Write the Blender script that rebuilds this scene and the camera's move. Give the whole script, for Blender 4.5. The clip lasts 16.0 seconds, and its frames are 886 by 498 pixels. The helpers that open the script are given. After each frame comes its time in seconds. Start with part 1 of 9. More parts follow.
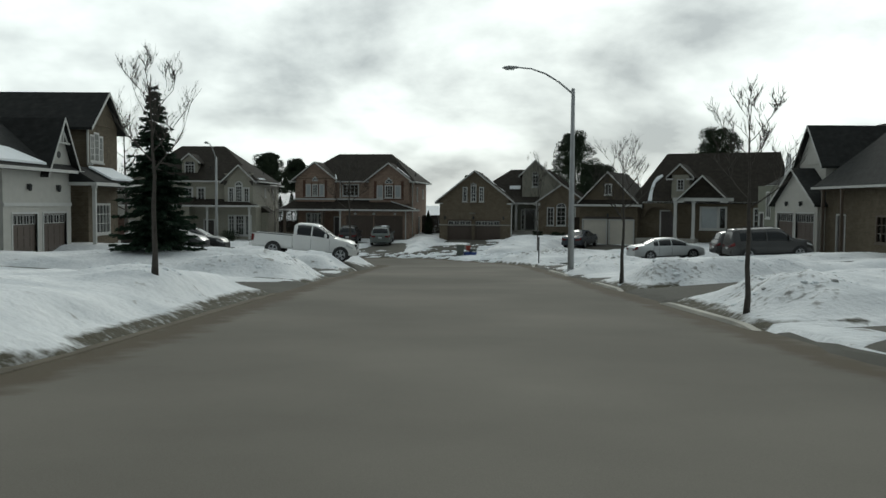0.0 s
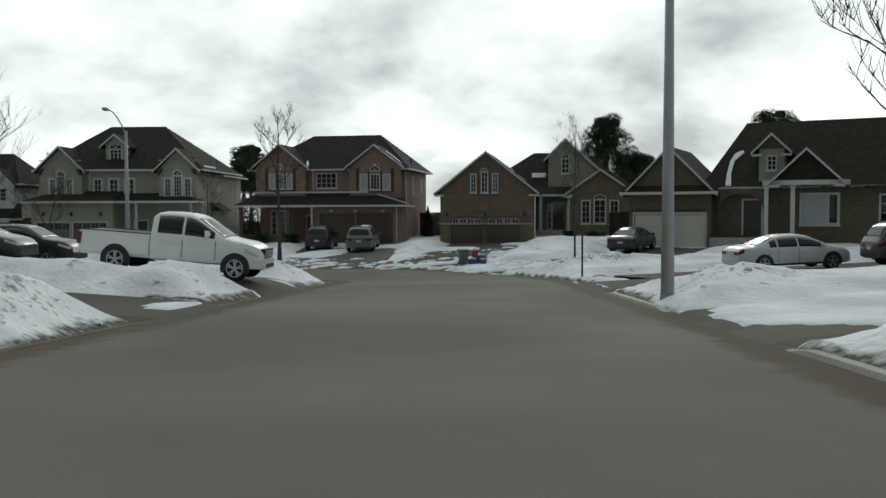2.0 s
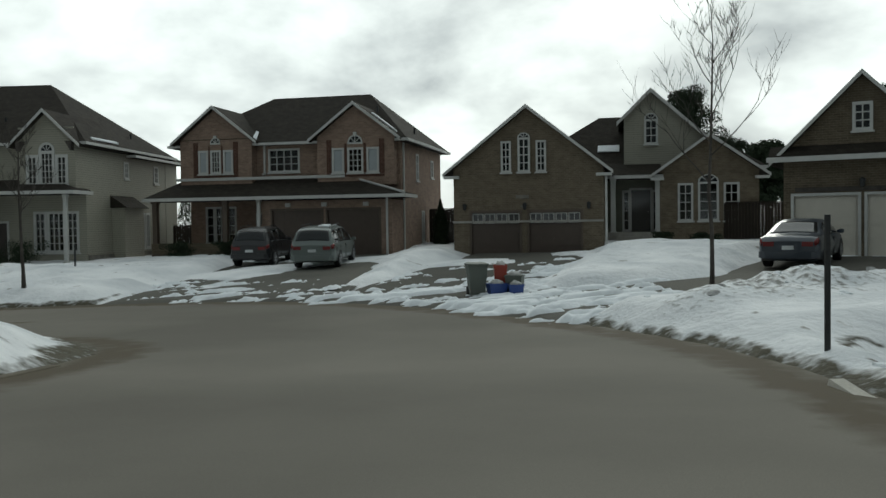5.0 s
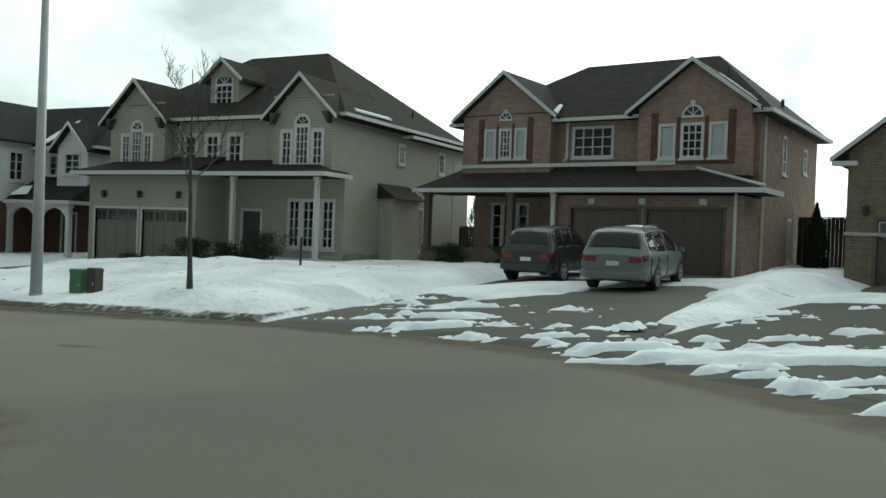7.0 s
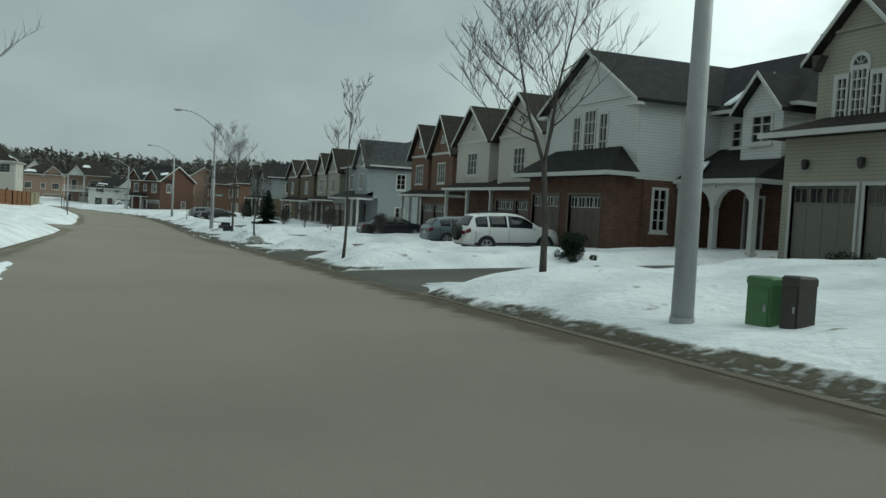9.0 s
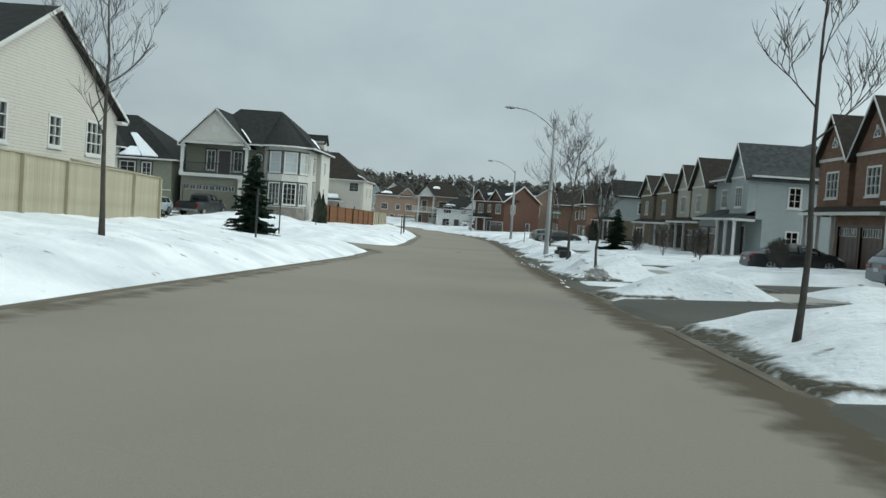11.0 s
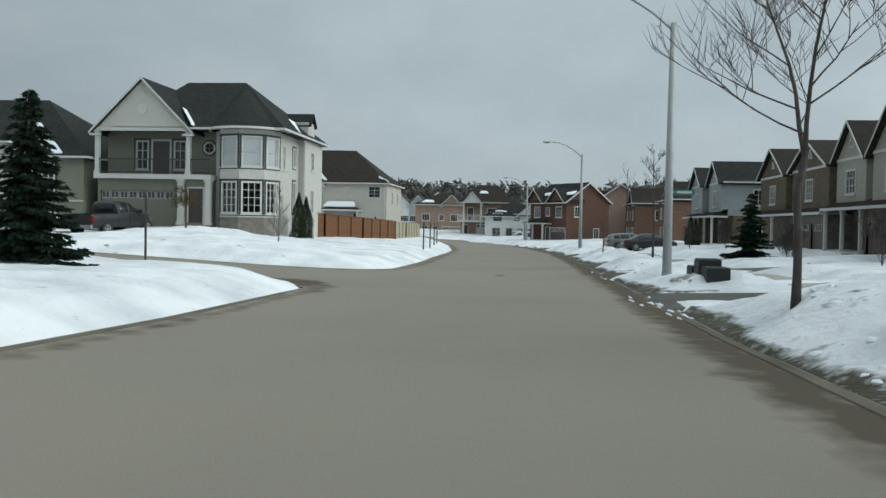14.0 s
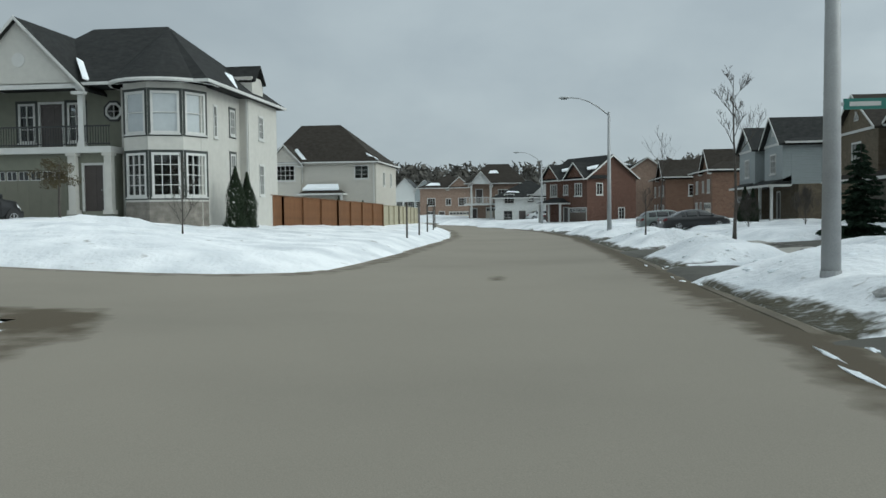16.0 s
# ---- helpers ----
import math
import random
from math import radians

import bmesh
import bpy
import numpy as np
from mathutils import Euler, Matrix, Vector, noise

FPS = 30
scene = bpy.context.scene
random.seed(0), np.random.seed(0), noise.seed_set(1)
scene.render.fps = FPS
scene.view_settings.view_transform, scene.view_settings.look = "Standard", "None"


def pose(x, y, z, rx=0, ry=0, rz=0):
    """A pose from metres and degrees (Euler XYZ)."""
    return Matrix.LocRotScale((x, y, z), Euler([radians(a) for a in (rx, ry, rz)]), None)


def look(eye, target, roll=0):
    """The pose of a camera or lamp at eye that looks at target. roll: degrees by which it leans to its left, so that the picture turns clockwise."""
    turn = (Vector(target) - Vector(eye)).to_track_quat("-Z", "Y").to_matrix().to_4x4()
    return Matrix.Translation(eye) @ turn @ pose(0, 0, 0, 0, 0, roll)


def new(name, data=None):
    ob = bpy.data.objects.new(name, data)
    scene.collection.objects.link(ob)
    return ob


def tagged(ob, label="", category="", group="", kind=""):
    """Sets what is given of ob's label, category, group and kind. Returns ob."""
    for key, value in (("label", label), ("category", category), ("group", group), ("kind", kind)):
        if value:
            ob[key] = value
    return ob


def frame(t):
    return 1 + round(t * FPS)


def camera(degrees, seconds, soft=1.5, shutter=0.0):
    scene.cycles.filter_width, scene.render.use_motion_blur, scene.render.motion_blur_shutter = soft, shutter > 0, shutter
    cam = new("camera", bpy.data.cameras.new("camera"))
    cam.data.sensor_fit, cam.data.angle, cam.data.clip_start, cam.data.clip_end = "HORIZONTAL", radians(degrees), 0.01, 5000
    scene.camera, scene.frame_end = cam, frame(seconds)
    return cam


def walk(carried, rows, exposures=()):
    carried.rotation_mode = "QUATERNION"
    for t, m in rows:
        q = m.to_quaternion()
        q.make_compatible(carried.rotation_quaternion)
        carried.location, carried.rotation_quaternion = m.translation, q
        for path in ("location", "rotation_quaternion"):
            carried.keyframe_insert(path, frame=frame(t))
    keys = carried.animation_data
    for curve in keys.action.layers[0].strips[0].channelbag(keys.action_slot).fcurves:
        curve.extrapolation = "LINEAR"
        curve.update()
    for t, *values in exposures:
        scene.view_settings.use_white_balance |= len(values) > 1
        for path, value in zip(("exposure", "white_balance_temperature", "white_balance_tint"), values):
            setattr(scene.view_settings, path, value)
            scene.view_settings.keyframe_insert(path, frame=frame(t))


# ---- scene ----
cam = camera(53.7, 16.0)
PATH = [
    (0, (0.087, -0.028, 1.652), (0.071, 1.969, 1.548), 0.4),
    (0.5, (0.385, 5.45, 1.299), (0.361, 7.447, 1.194), -0.0),
    (1, (0.724, 11.01, 1.011), (0.671, 13.006, 0.899), -0.0),
    (1.5, (0.866, 16.019, 0.734), (0.789, 18.014, 0.622), -0.3),
    (2, (1.256, 20.961, 0.559), (1.195, 22.958, 0.47), -0.2),
    (2.5, (1.354, 25.722, 0.342), (1.292, 27.72, 0.266), 0.0),
    (3, (1.649, 30.265, 0.158), (1.563, 32.263, 0.097), 0.2),
    (5.5, (2.03, 49.572, -0.729), (1.823, 51.561, -0.784), -0.8),
    (6, (1.666, 53.15, -0.893), (1.305, 55.117, -0.918), 0.9),
    (6.5, (1.082, 55.918, -1.025), (0.463, 57.82, -1.036), 0.6),
    (7, (0.021, 58.355, -1.138), (-0.874, 60.143, -1.159), 2.2),
    (7.5, (-1.532, 60.807, -1.248), (-2.752, 62.391, -1.293), 2.0),
    (8, (-3.822, 63.144, -1.422), (-5.263, 64.526, -1.526), 3.2),
    (8.5, (-6.809, 65.429, -1.516), (-8.523, 66.453, -1.626), 3.3),
    (9, (-9.909, 66.897, -1.656), (-11.779, 67.603, -1.746), 3.3),
    (9.5, (-13.618, 68.092, -1.789), (-15.58, 68.468, -1.882), 4.2),
    (10, (-17.043, 68.763, -1.834), (-19.031, 68.957, -1.927), 4.6),
    (12.5, (-39.839, 69.762, -2.388), (-41.821, 69.499, -2.456), 2.6),
    (13, (-44.214, 69.728, -2.466), (-46.2, 69.5, -2.533), 1.6),
    (13.5, (-48.419, 69.772, -2.601), (-50.406, 69.546, -2.627), 0.8),
    (14, (-52.617, 69.782, -2.738), (-54.606, 69.58, -2.795), 1.1),
    (14.5, (-56.723, 69.786, -2.872), (-58.714, 69.617, -2.946), 0.7),
    (15, (-60.586, 69.793, -2.978), (-62.577, 69.618, -3.054), 0.9),
    (15.5, (-64.106, 69.759, -3.067), (-66.098, 69.585, -3.137), 1.2),
    (16, (-67.356, 69.733, -3.161), (-69.34, 69.494, -3.247), -0.7),
]
walk(cam, [(t, look(eye, target, roll)) for t, eye, target, roll in PATH],
     exposures=[(0.0, -0.66, 6300, 1), (3.0, -0.62, 6300, 1), (5.5, -0.64, 6300, -1), (6.0, -0.2, 6280, -3), (6.5, 0.03, 6250, -5), (7.0, 0.02, 6200, -7), (8.0, -0.08, 6150, -9), (8.5, -0.1, 6080, -10), (9.0, -0.16, 6080, -10), (9.5, 0.24, 6050, -6), (10.0, 0.24, 6020, -4), (12.5, 0.1, 5980, 0), (16.0, 0.08, 5980, 1)])

# ---- world and light ----
SUN_EL, SUN_AZ = 24.0, 8.0          # degrees; azimuth from +y towards +x
world = bpy.data.worlds.new("sky")
scene.world = world
world.use_nodes = True
wn, wl = world.node_tree.nodes, world.node_tree.links
wn.clear()
w_out, w_bg = wn.new("ShaderNodeOutputWorld"), wn.new("ShaderNodeBackground")
w_sky = wn.new("ShaderNodeTexSky")
w_sky.sky_type, w_sky.sun_disc = "NISHITA", False
w_sky.sun_elevation, w_sky.sun_rotation = radians(SUN_EL), radians(SUN_AZ)
w_co = wn.new("ShaderNodeTexCoord")
# cloud cover: the direction is flattened onto a cloud plane
w_sep = wn.new("ShaderNodeSeparateXYZ")
wl.new(w_co.outputs["Generated"], w_sep.inputs[0])
w_zc = wn.new("ShaderNodeMath"); w_zc.operation = "MAXIMUM"; w_zc.inputs[1].default_value = 0.0
w_za = wn.new("ShaderNodeMath"); w_za.operation = "ADD"; w_za.inputs[1].default_value = 0.42
wl.new(w_sep.outputs[2], w_zc.inputs[0]); wl.new(w_zc.outputs[0], w_za.inputs[0])
w_dx = wn.new("ShaderNodeMath"); w_dx.operation = "DIVIDE"
w_dy = wn.new("ShaderNodeMath"); w_dy.operation = "DIVIDE"
for d, k in ((w_dx, 0), (w_dy, 1)):
    wl.new(w_sep.outputs[k], d.inputs[0]); wl.new(w_za.outputs[0], d.inputs[1])
w_cmb = wn.new("ShaderNodeCombineXYZ")
wl.new(w_dx.outputs[0], w_cmb.inputs[0]); wl.new(w_dy.outputs[0], w_cmb.inputs[1])
w_n = wn.new("ShaderNodeTexNoise")
w_n.inputs["Scale"].default_value, w_n.inputs["Detail"].default_value, w_n.inputs["Roughness"].default_value = 1.9, 8.0, 0.54
w_n.inputs["Distortion"].default_value = 0.12
wl.new(w_cmb.outputs[0], w_n.inputs["Vector"])
w_ramp = wn.new("ShaderNodeValToRGB")
w_ramp.color_ramp.elements[0].position, w_ramp.color_ramp.elements[1].position = 0.38, 0.62
w_ramp.color_ramp.elements[0].color, w_ramp.color_ramp.elements[1].color = (0.0, 0.0, 0.0, 1), (1, 1, 1, 1)
wl.new(w_n.outputs["Fac"], w_ramp.inputs[0])
# brighter round the veiled sun
w_dot = wn.new("ShaderNodeVectorMath"); w_dot.operation = "DOT_PRODUCT"
w_dot.inputs[1].default_value = (math.sin(radians(SUN_AZ)) * math.cos(radians(SUN_EL)), math.cos(radians(SUN_AZ)) * math.cos(radians(SUN_EL)), math.sin(radians(SUN_EL)))
wl.new(w_co.outputs["Generated"], w_dot.inputs[0])
w_glow = wn.new("ShaderNodeMapRange")
w_glow.inputs["From Min"].default_value, w_glow.inputs["From Max"].default_value = 0.15, 1.0
w_glow.interpolation_type = "SMOOTHSTEP"
wl.new(w_dot.outputs["Value"], w_glow.inputs["Value"])
w_far = wn.new("ShaderNodeMix"); w_far.data_type = "RGBA"      # clouds away from the sun: dark, light
w_far.inputs[6].default_value, w_far.inputs[7].default_value = (0.405, 0.432, 0.455, 1), (0.475, 0.500, 0.515, 1)
w_near = wn.new("ShaderNodeMix"); w_near.data_type = "RGBA"    # clouds near the sun
w_near.inputs[6].default_value, w_near.inputs[7].default_value = (0.80, 0.83, 0.86, 1), (2.0, 2.02, 1.98, 1)
wl.new(w_ramp.outputs[0], w_far.inputs[0]); wl.new(w_ramp.outputs[0], w_near.inputs[0])
w_mix = wn.new("ShaderNodeMix"); w_mix.data_type = "RGBA"
w_dim = wn.new("ShaderNodeMapRange")                            # dullest opposite the sun
w_dim.inputs["From Min"].default_value, w_dim.inputs["From Max"].default_value = -1.0, -0.1
w_dim.inputs["To Min"].default_value, w_dim.inputs["To Max"].default_value = 0.55, 1.0
w_dim.interpolation_type = "SMOOTHSTEP"
wl.new(w_dot.outputs["Value"], w_dim.inputs["Value"])
w_fard = wn.new("ShaderNodeVectorMath"); w_fard.operation = "SCALE"
wl.new(w_far.outputs[2], w_fard.inputs[0]); wl.new(w_dim.outputs[0], w_fard.inputs[3])
wl.new(w_glow.outputs[0], w_mix.inputs[0]); wl.new(w_fard.outputs[0], w_mix.inputs[6]); wl.new(w_near.outputs[2], w_mix.inputs[7])
w_scale = wn.new("ShaderNodeVectorMath"); w_scale.operation = "SCALE"; w_scale.inputs[3].default_value = 0.05
wl.new(w_sky.outputs[0], w_scale.inputs[0])
w_add = wn.new("ShaderNodeMix"); w_add.data_type = "RGBA"; w_add.inputs[0].default_value = 0.92
wl.new(w_scale.outputs[0], w_add.inputs[6]); wl.new(w_mix.outputs[2], w_add.inputs[7])
w_zp = wn.new("ShaderNodeMath"); w_zp.operation = "POWER"; w_zp.inputs[1].default_value = 1.5
w_zm = wn.new("ShaderNodeMath"); w_zm.operation = "MULTIPLY_ADD"; w_zm.inputs[1].default_value, w_zm.inputs[2].default_value = 0.32, 1.02
wl.new(w_zc.outputs[0], w_zp.inputs[0]); wl.new(w_zp.outputs[0], w_zm.inputs[0])
w_over = wn.new("ShaderNodeVectorMath"); w_over.operation = "SCALE"     # an overcast sky is brightest overhead
wl.new(w_add.outputs[2], w_over.inputs[0]); wl.new(w_zm.outputs[0], w_over.inputs[3])
wl.new(w_over.outputs[0], w_bg.inputs[0])
w_bg.inputs[1].default_value = 1.0
wl.new(w_bg.outputs[0], w_out.inputs[0])

sun = new("sun", bpy.data.lights.new("sun", "SUN"))
sun.data.energy, sun.data.angle, sun.data.color = 0.7, radians(14), (1.0, 0.95, 0.88)
sun.matrix_world = look((0, 0, 60), (-math.sin(radians(SUN_AZ)) * 50, -math.cos(radians(SUN_AZ)) * 50, 60 - 50 * math.tan(radians(SUN_EL))))


# ---- materials ----
def material(name, col, rough=0.7, metal=0.0, var=0.25, scale=3.0, fine=40.0, bump=0.15, kind="", size=(1, 1), col2=None, spec=0.5, coat=0.0, per=0.0):
    """A surface with two scales of variation. kind: brick, lap, shingle, door, or plain."""
    m = bpy.data.materials.new(name)
    m.use_nodes = True
    nt, b = m.node_tree, m.node_tree.nodes["Principled BSDF"]
    N, L = nt.nodes.new, nt.links.new
    b.inputs["Roughness"].default_value, b.inputs["Metallic"].default_value = rough, metal
    b.inputs["Specular IOR Level"].default_value = spec if rough < 0.75 else min(spec, 0.18)
    b.inputs["Coat Weight"].default_value = coat
    co = N("ShaderNodeTexCoord")
    n1, n2 = N("ShaderNodeTexNoise"), N("ShaderNodeTexNoise")
    for n, s, d in ((n1, scale, 5.0), (n2, fine, 3.0)):
        n.inputs["Scale"].default_value, n.inputs["Detail"].default_value = s, d
        L(co.outputs["Object"], n.inputs["Vector"])
    dark = tuple(c * (1 - var) for c in col)
    light = tuple(min(1, c * (1 + var)) for c in col)
    mx = N("ShaderNodeMix"); mx.data_type = "RGBA"
    mx.inputs[6].default_value, mx.inputs[7].default_value = (*dark, 1), (*light, 1)
    sm = N("ShaderNodeMath"); sm.operation = "MULTIPLY_ADD"; sm.inputs[1].default_value, sm.inputs[2].default_value = 0.45, 0.0
    ad = N("ShaderNodeMath"); ad.operation = "MULTIPLY_ADD"; ad.inputs[1].default_value = 0.55
    L(n2.outputs["Fac"], sm.inputs[0]); L(n1.outputs["Fac"], ad.inputs[0]); L(sm.outputs[0], ad.inputs[2])
    st = N("ShaderNodeMapRange"); st.inputs["From Min"].default_value, st.inputs["From Max"].default_value = 0.32, 0.68
    L(ad.outputs[0], st.inputs["Value"]); L(st.outputs[0], mx.inputs[0])
    colour, height = mx.outputs[2], ad.outputs[0]
    if kind in ("brick", "shingle", "lap"):
        mp = N("ShaderNodeMapping")
        sx = N("ShaderNodeSeparateXYZ"); L(co.outputs["Object"], sx.inputs[0])
        hz = N("ShaderNodeMath"); hz.operation = "ADD"; L(sx.outputs[0], hz.inputs[0]); L(sx.outputs[1], hz.inputs[1])
        cv = N("ShaderNodeCombineXYZ"); L(hz.outputs[0], cv.inputs[0]); L(sx.outputs[2], cv.inputs[1])
        bt = N("ShaderNodeTexBrick")
        bt.inputs["Scale"].default_value = 1.0
        bt.inputs["Brick Width"].default_value, bt.inputs["Row Height"].default_value = size
        bt.inputs["Mortar Size"].default_value = {"brick": 0.006, "shingle": 0.004, "lap": 0.008}[kind]
        bt.inputs["Color1"].default_value, bt.inputs["Color2"].default_value = (0.84, 0.84, 0.84, 1), (1.12, 1.12, 1.12, 1)
        if kind == "lap":
            bt.inputs["Color1"].default_value = bt.inputs["Color2"].default_value = (1, 1, 1, 1)
        mo = col2 or tuple(c * 0.6 for c in col)
        k = [m0 / max(c, 0.01) for m0, c in zip(mo, col)]
        bt.inputs["Mortar"].default_value = (*k, 1)
        L(cv.outputs[0], bt.inputs["Vector"])
        mu = N("ShaderNodeMix"); mu.data_type, mu.blend_type = "RGBA", "MULTIPLY"; mu.inputs[0].default_value = 1.0
        L(colour, mu.inputs[6]); L(bt.outputs["Color"], mu.inputs[7])
        colour = mu.outputs[2]
        hh = N("ShaderNodeMath"); hh.operation = "MULTIPLY_ADD"; hh.inputs[1].default_value = -1.0
        L(bt.outputs["Fac"], hh.inputs[0]); L(ad.outputs[0], hh.inputs[2])
        height = hh.outputs[0]
    if per:
        oi = N("ShaderNodeObjectInfo")
        hs = N("ShaderNodeHueSaturation")
        pr = N("ShaderNodeMapRange"); pr.inputs["To Min"].default_value, pr.inputs["To Max"].default_value = 1 - per, 1 + per
        L(oi.outputs["Random"], pr.inputs["Value"]); L(pr.outputs[0], hs.inputs["Value"]); L(colour, hs.inputs["Color"])
        colour = hs.outputs["Color"]
    L(colour, b.inputs["Base Color"])
    if bump:
        bp = N("ShaderNodeBump"); bp.inputs["Strength"].default_value, bp.inputs["Distance"].default_value = bump, 0.02
        L(height, bp.inputs["Height"]); L(bp.outputs[0], b.inputs["Normal"])
    return m


def glass(name, tint=(0.75, 0.8, 0.8)):
    m = bpy.data.materials.new(name)
    m.use_nodes = True
    b = m.node_tree.nodes["Principled BSDF"]
    b.inputs["Base Color"].default_value = (*tint, 1)
    b.inputs["Transmission Weight"].default_value, b.inputs["Roughness"].default_value, b.inputs["IOR"].default_value = 1.0, 0.02, 1.45
    return m


M_GLASS = glass("window_glass", (0.34, 0.37, 0.37))
M_TRIM = material("white_trim", (0.52, 0.52, 0.495), 0.5, var=0.08, bump=0.03)
M_TRIM_BROWN = material("brown_trim", (0.10, 0.075, 0.055), 0.5, var=0.1, bump=0.03)
M_BRICK = material("brown_brick", (0.268, 0.188, 0.145), 0.85, var=0.20, kind="brick", size=(0.23, 0.085), col2=(0.31, 0.25, 0.19), bump=0.3)
M_BRICK_RED = material("red_brick", (0.100, 0.053, 0.039), 0.85, var=0.25, kind="brick", size=(0.23, 0.085), col2=(0.19, 0.13, 0.10), bump=0.5)
M_BRICK_OLIVE = material("olive_brown_brick", (0.122, 0.100, 0.069), 0.85, var=0.22, kind="brick", size=(0.23, 0.085), col2=(0.2, 0.17, 0.13), bump=0.5)
M_BRICK_RUST = material("rust_brown_brick", (0.155, 0.092, 0.064), 0.85, var=0.25, kind="brick", size=(0.23, 0.085), col2=(0.22, 0.16, 0.12), bump=0.5)
M_BRICK_TAN = material("tan_brick", (0.160, 0.130, 0.092), 0.85, var=0.22, kind="brick", size=(0.23, 0.085), col2=(0.235, 0.2, 0.15), bump=0.5)
M_STONE = material("grey_stone", (0.20, 0.185, 0.16), 0.85, var=0.35, kind="brick", size=(0.4, 0.18), col2=(0.2, 0.19, 0.17), bump=0.6)
M_SIDING_BEIGE = material("beige_siding", (0.325, 0.310, 0.250), 0.6, var=0.06, kind="lap", size=(4.0, 0.115), bump=0.4)
M_SIDING_WHITE = material("white_siding", (0.58, 0.59, 0.57), 0.6, var=0.06, kind="lap", size=(4.0, 0.115), bump=0.4)
M_SIDING_GREY = material("blue_grey_siding", (0.27, 0.30, 0.30), 0.6, var=0.06, kind="lap", size=(4.0, 0.115), bump=0.4)
M_SIDING_TAN = material("tan_siding", (0.49, 0.465, 0.41), 0.6, var=0.06, kind="lap", size=(4.0, 0.115), bump=0.4)
M_STUCCO = material("cream_stucco", (0.49, 0.48, 0.44), 0.85, var=0.08, bump=0.2)
M_STUCCO_GREEN = material("olive_stucco", (0.195, 0.200, 0.16), 0.85, var=0.1, bump=0.2)
M_ROOF = material("charcoal_shingles", (0.026, 0.027, 0.026), 0.9, var=0.35, kind="shingle", size=(0.3, 0.14), bump=0.6, fine=25)
M_ROOF_BROWN = material("brown_shingles", (0.034, 0.029, 0.023), 0.9, var=0.35, kind="shingle", size=(0.3, 0.14), bump=0.6, fine=25)
M_ROOF_GREY = material("grey_shingles", (0.062, 0.066, 0.066), 0.9, var=0.35, kind="shingle", size=(0.3, 0.14), bump=0.6, fine=25)
M_GAR_BROWN = material("brown_door_paint", (0.085, 0.062, 0.048), 0.5, var=0.12, bump=0.05)
M_GAR_WHITE = material("cream_door_paint", (0.62, 0.58, 0.50), 0.5, var=0.06, bump=0.05)
M_GAR_OLIVE = material("olive_door_paint", (0.16, 0.158, 0.12), 0.5, var=0.08, bump=0.05)
M_DOOR = material("dark_door_paint", (0.055, 0.045, 0.04), 0.45, var=0.15, bump=0.05)
M_SHUTTER = material("pale_shutter_paint", (0.45, 0.45, 0.43), 0.6, var=0.06, bump=0.05)
M_CONC = material("concrete", (0.36, 0.345, 0.31), 0.9, var=0.2, bump=0.3)
M_STEEL = material("galvanised_steel", (0.36, 0.37, 0.37), 0.6, metal=0.3, var=0.12, bump=0.05)
M_DARKMETAL = material("dark_metal", (0.04, 0.042, 0.042), 0.5, metal=0.3, var=0.15, bump=0.05)
M_BARK = material("grey_brown_bark", (0.078, 0.070, 0.062), 0.95, var=0.4, scale=6, fine=60, bump=0.6)
M_NEEDLE = material("spruce_needles", (0.022, 0.040, 0.024), 0.9, var=0.45, bump=0.2, per=0.2)
M_HEDGE = material("dark_evergreen", (0.025, 0.036, 0.020), 0.9, var=0.45, bump=0.2)
M_WOOD = material("red_cedar_fence", (0.155, 0.076, 0.036), 0.8, var=0.22, scale=2.0, bump=0.2, per=0.06)
M_WOOD_DARK = material("dark_stained_fence", (0.035, 0.028, 0.022), 0.85, var=0.25, scale=2.0, bump=0.2, per=0.12)
M_WOOD_GREY = material("weathered_fence", (0.36, 0.33, 0.24), 0.85, var=0.15, scale=2.0, bump=0.2, per=0.08)


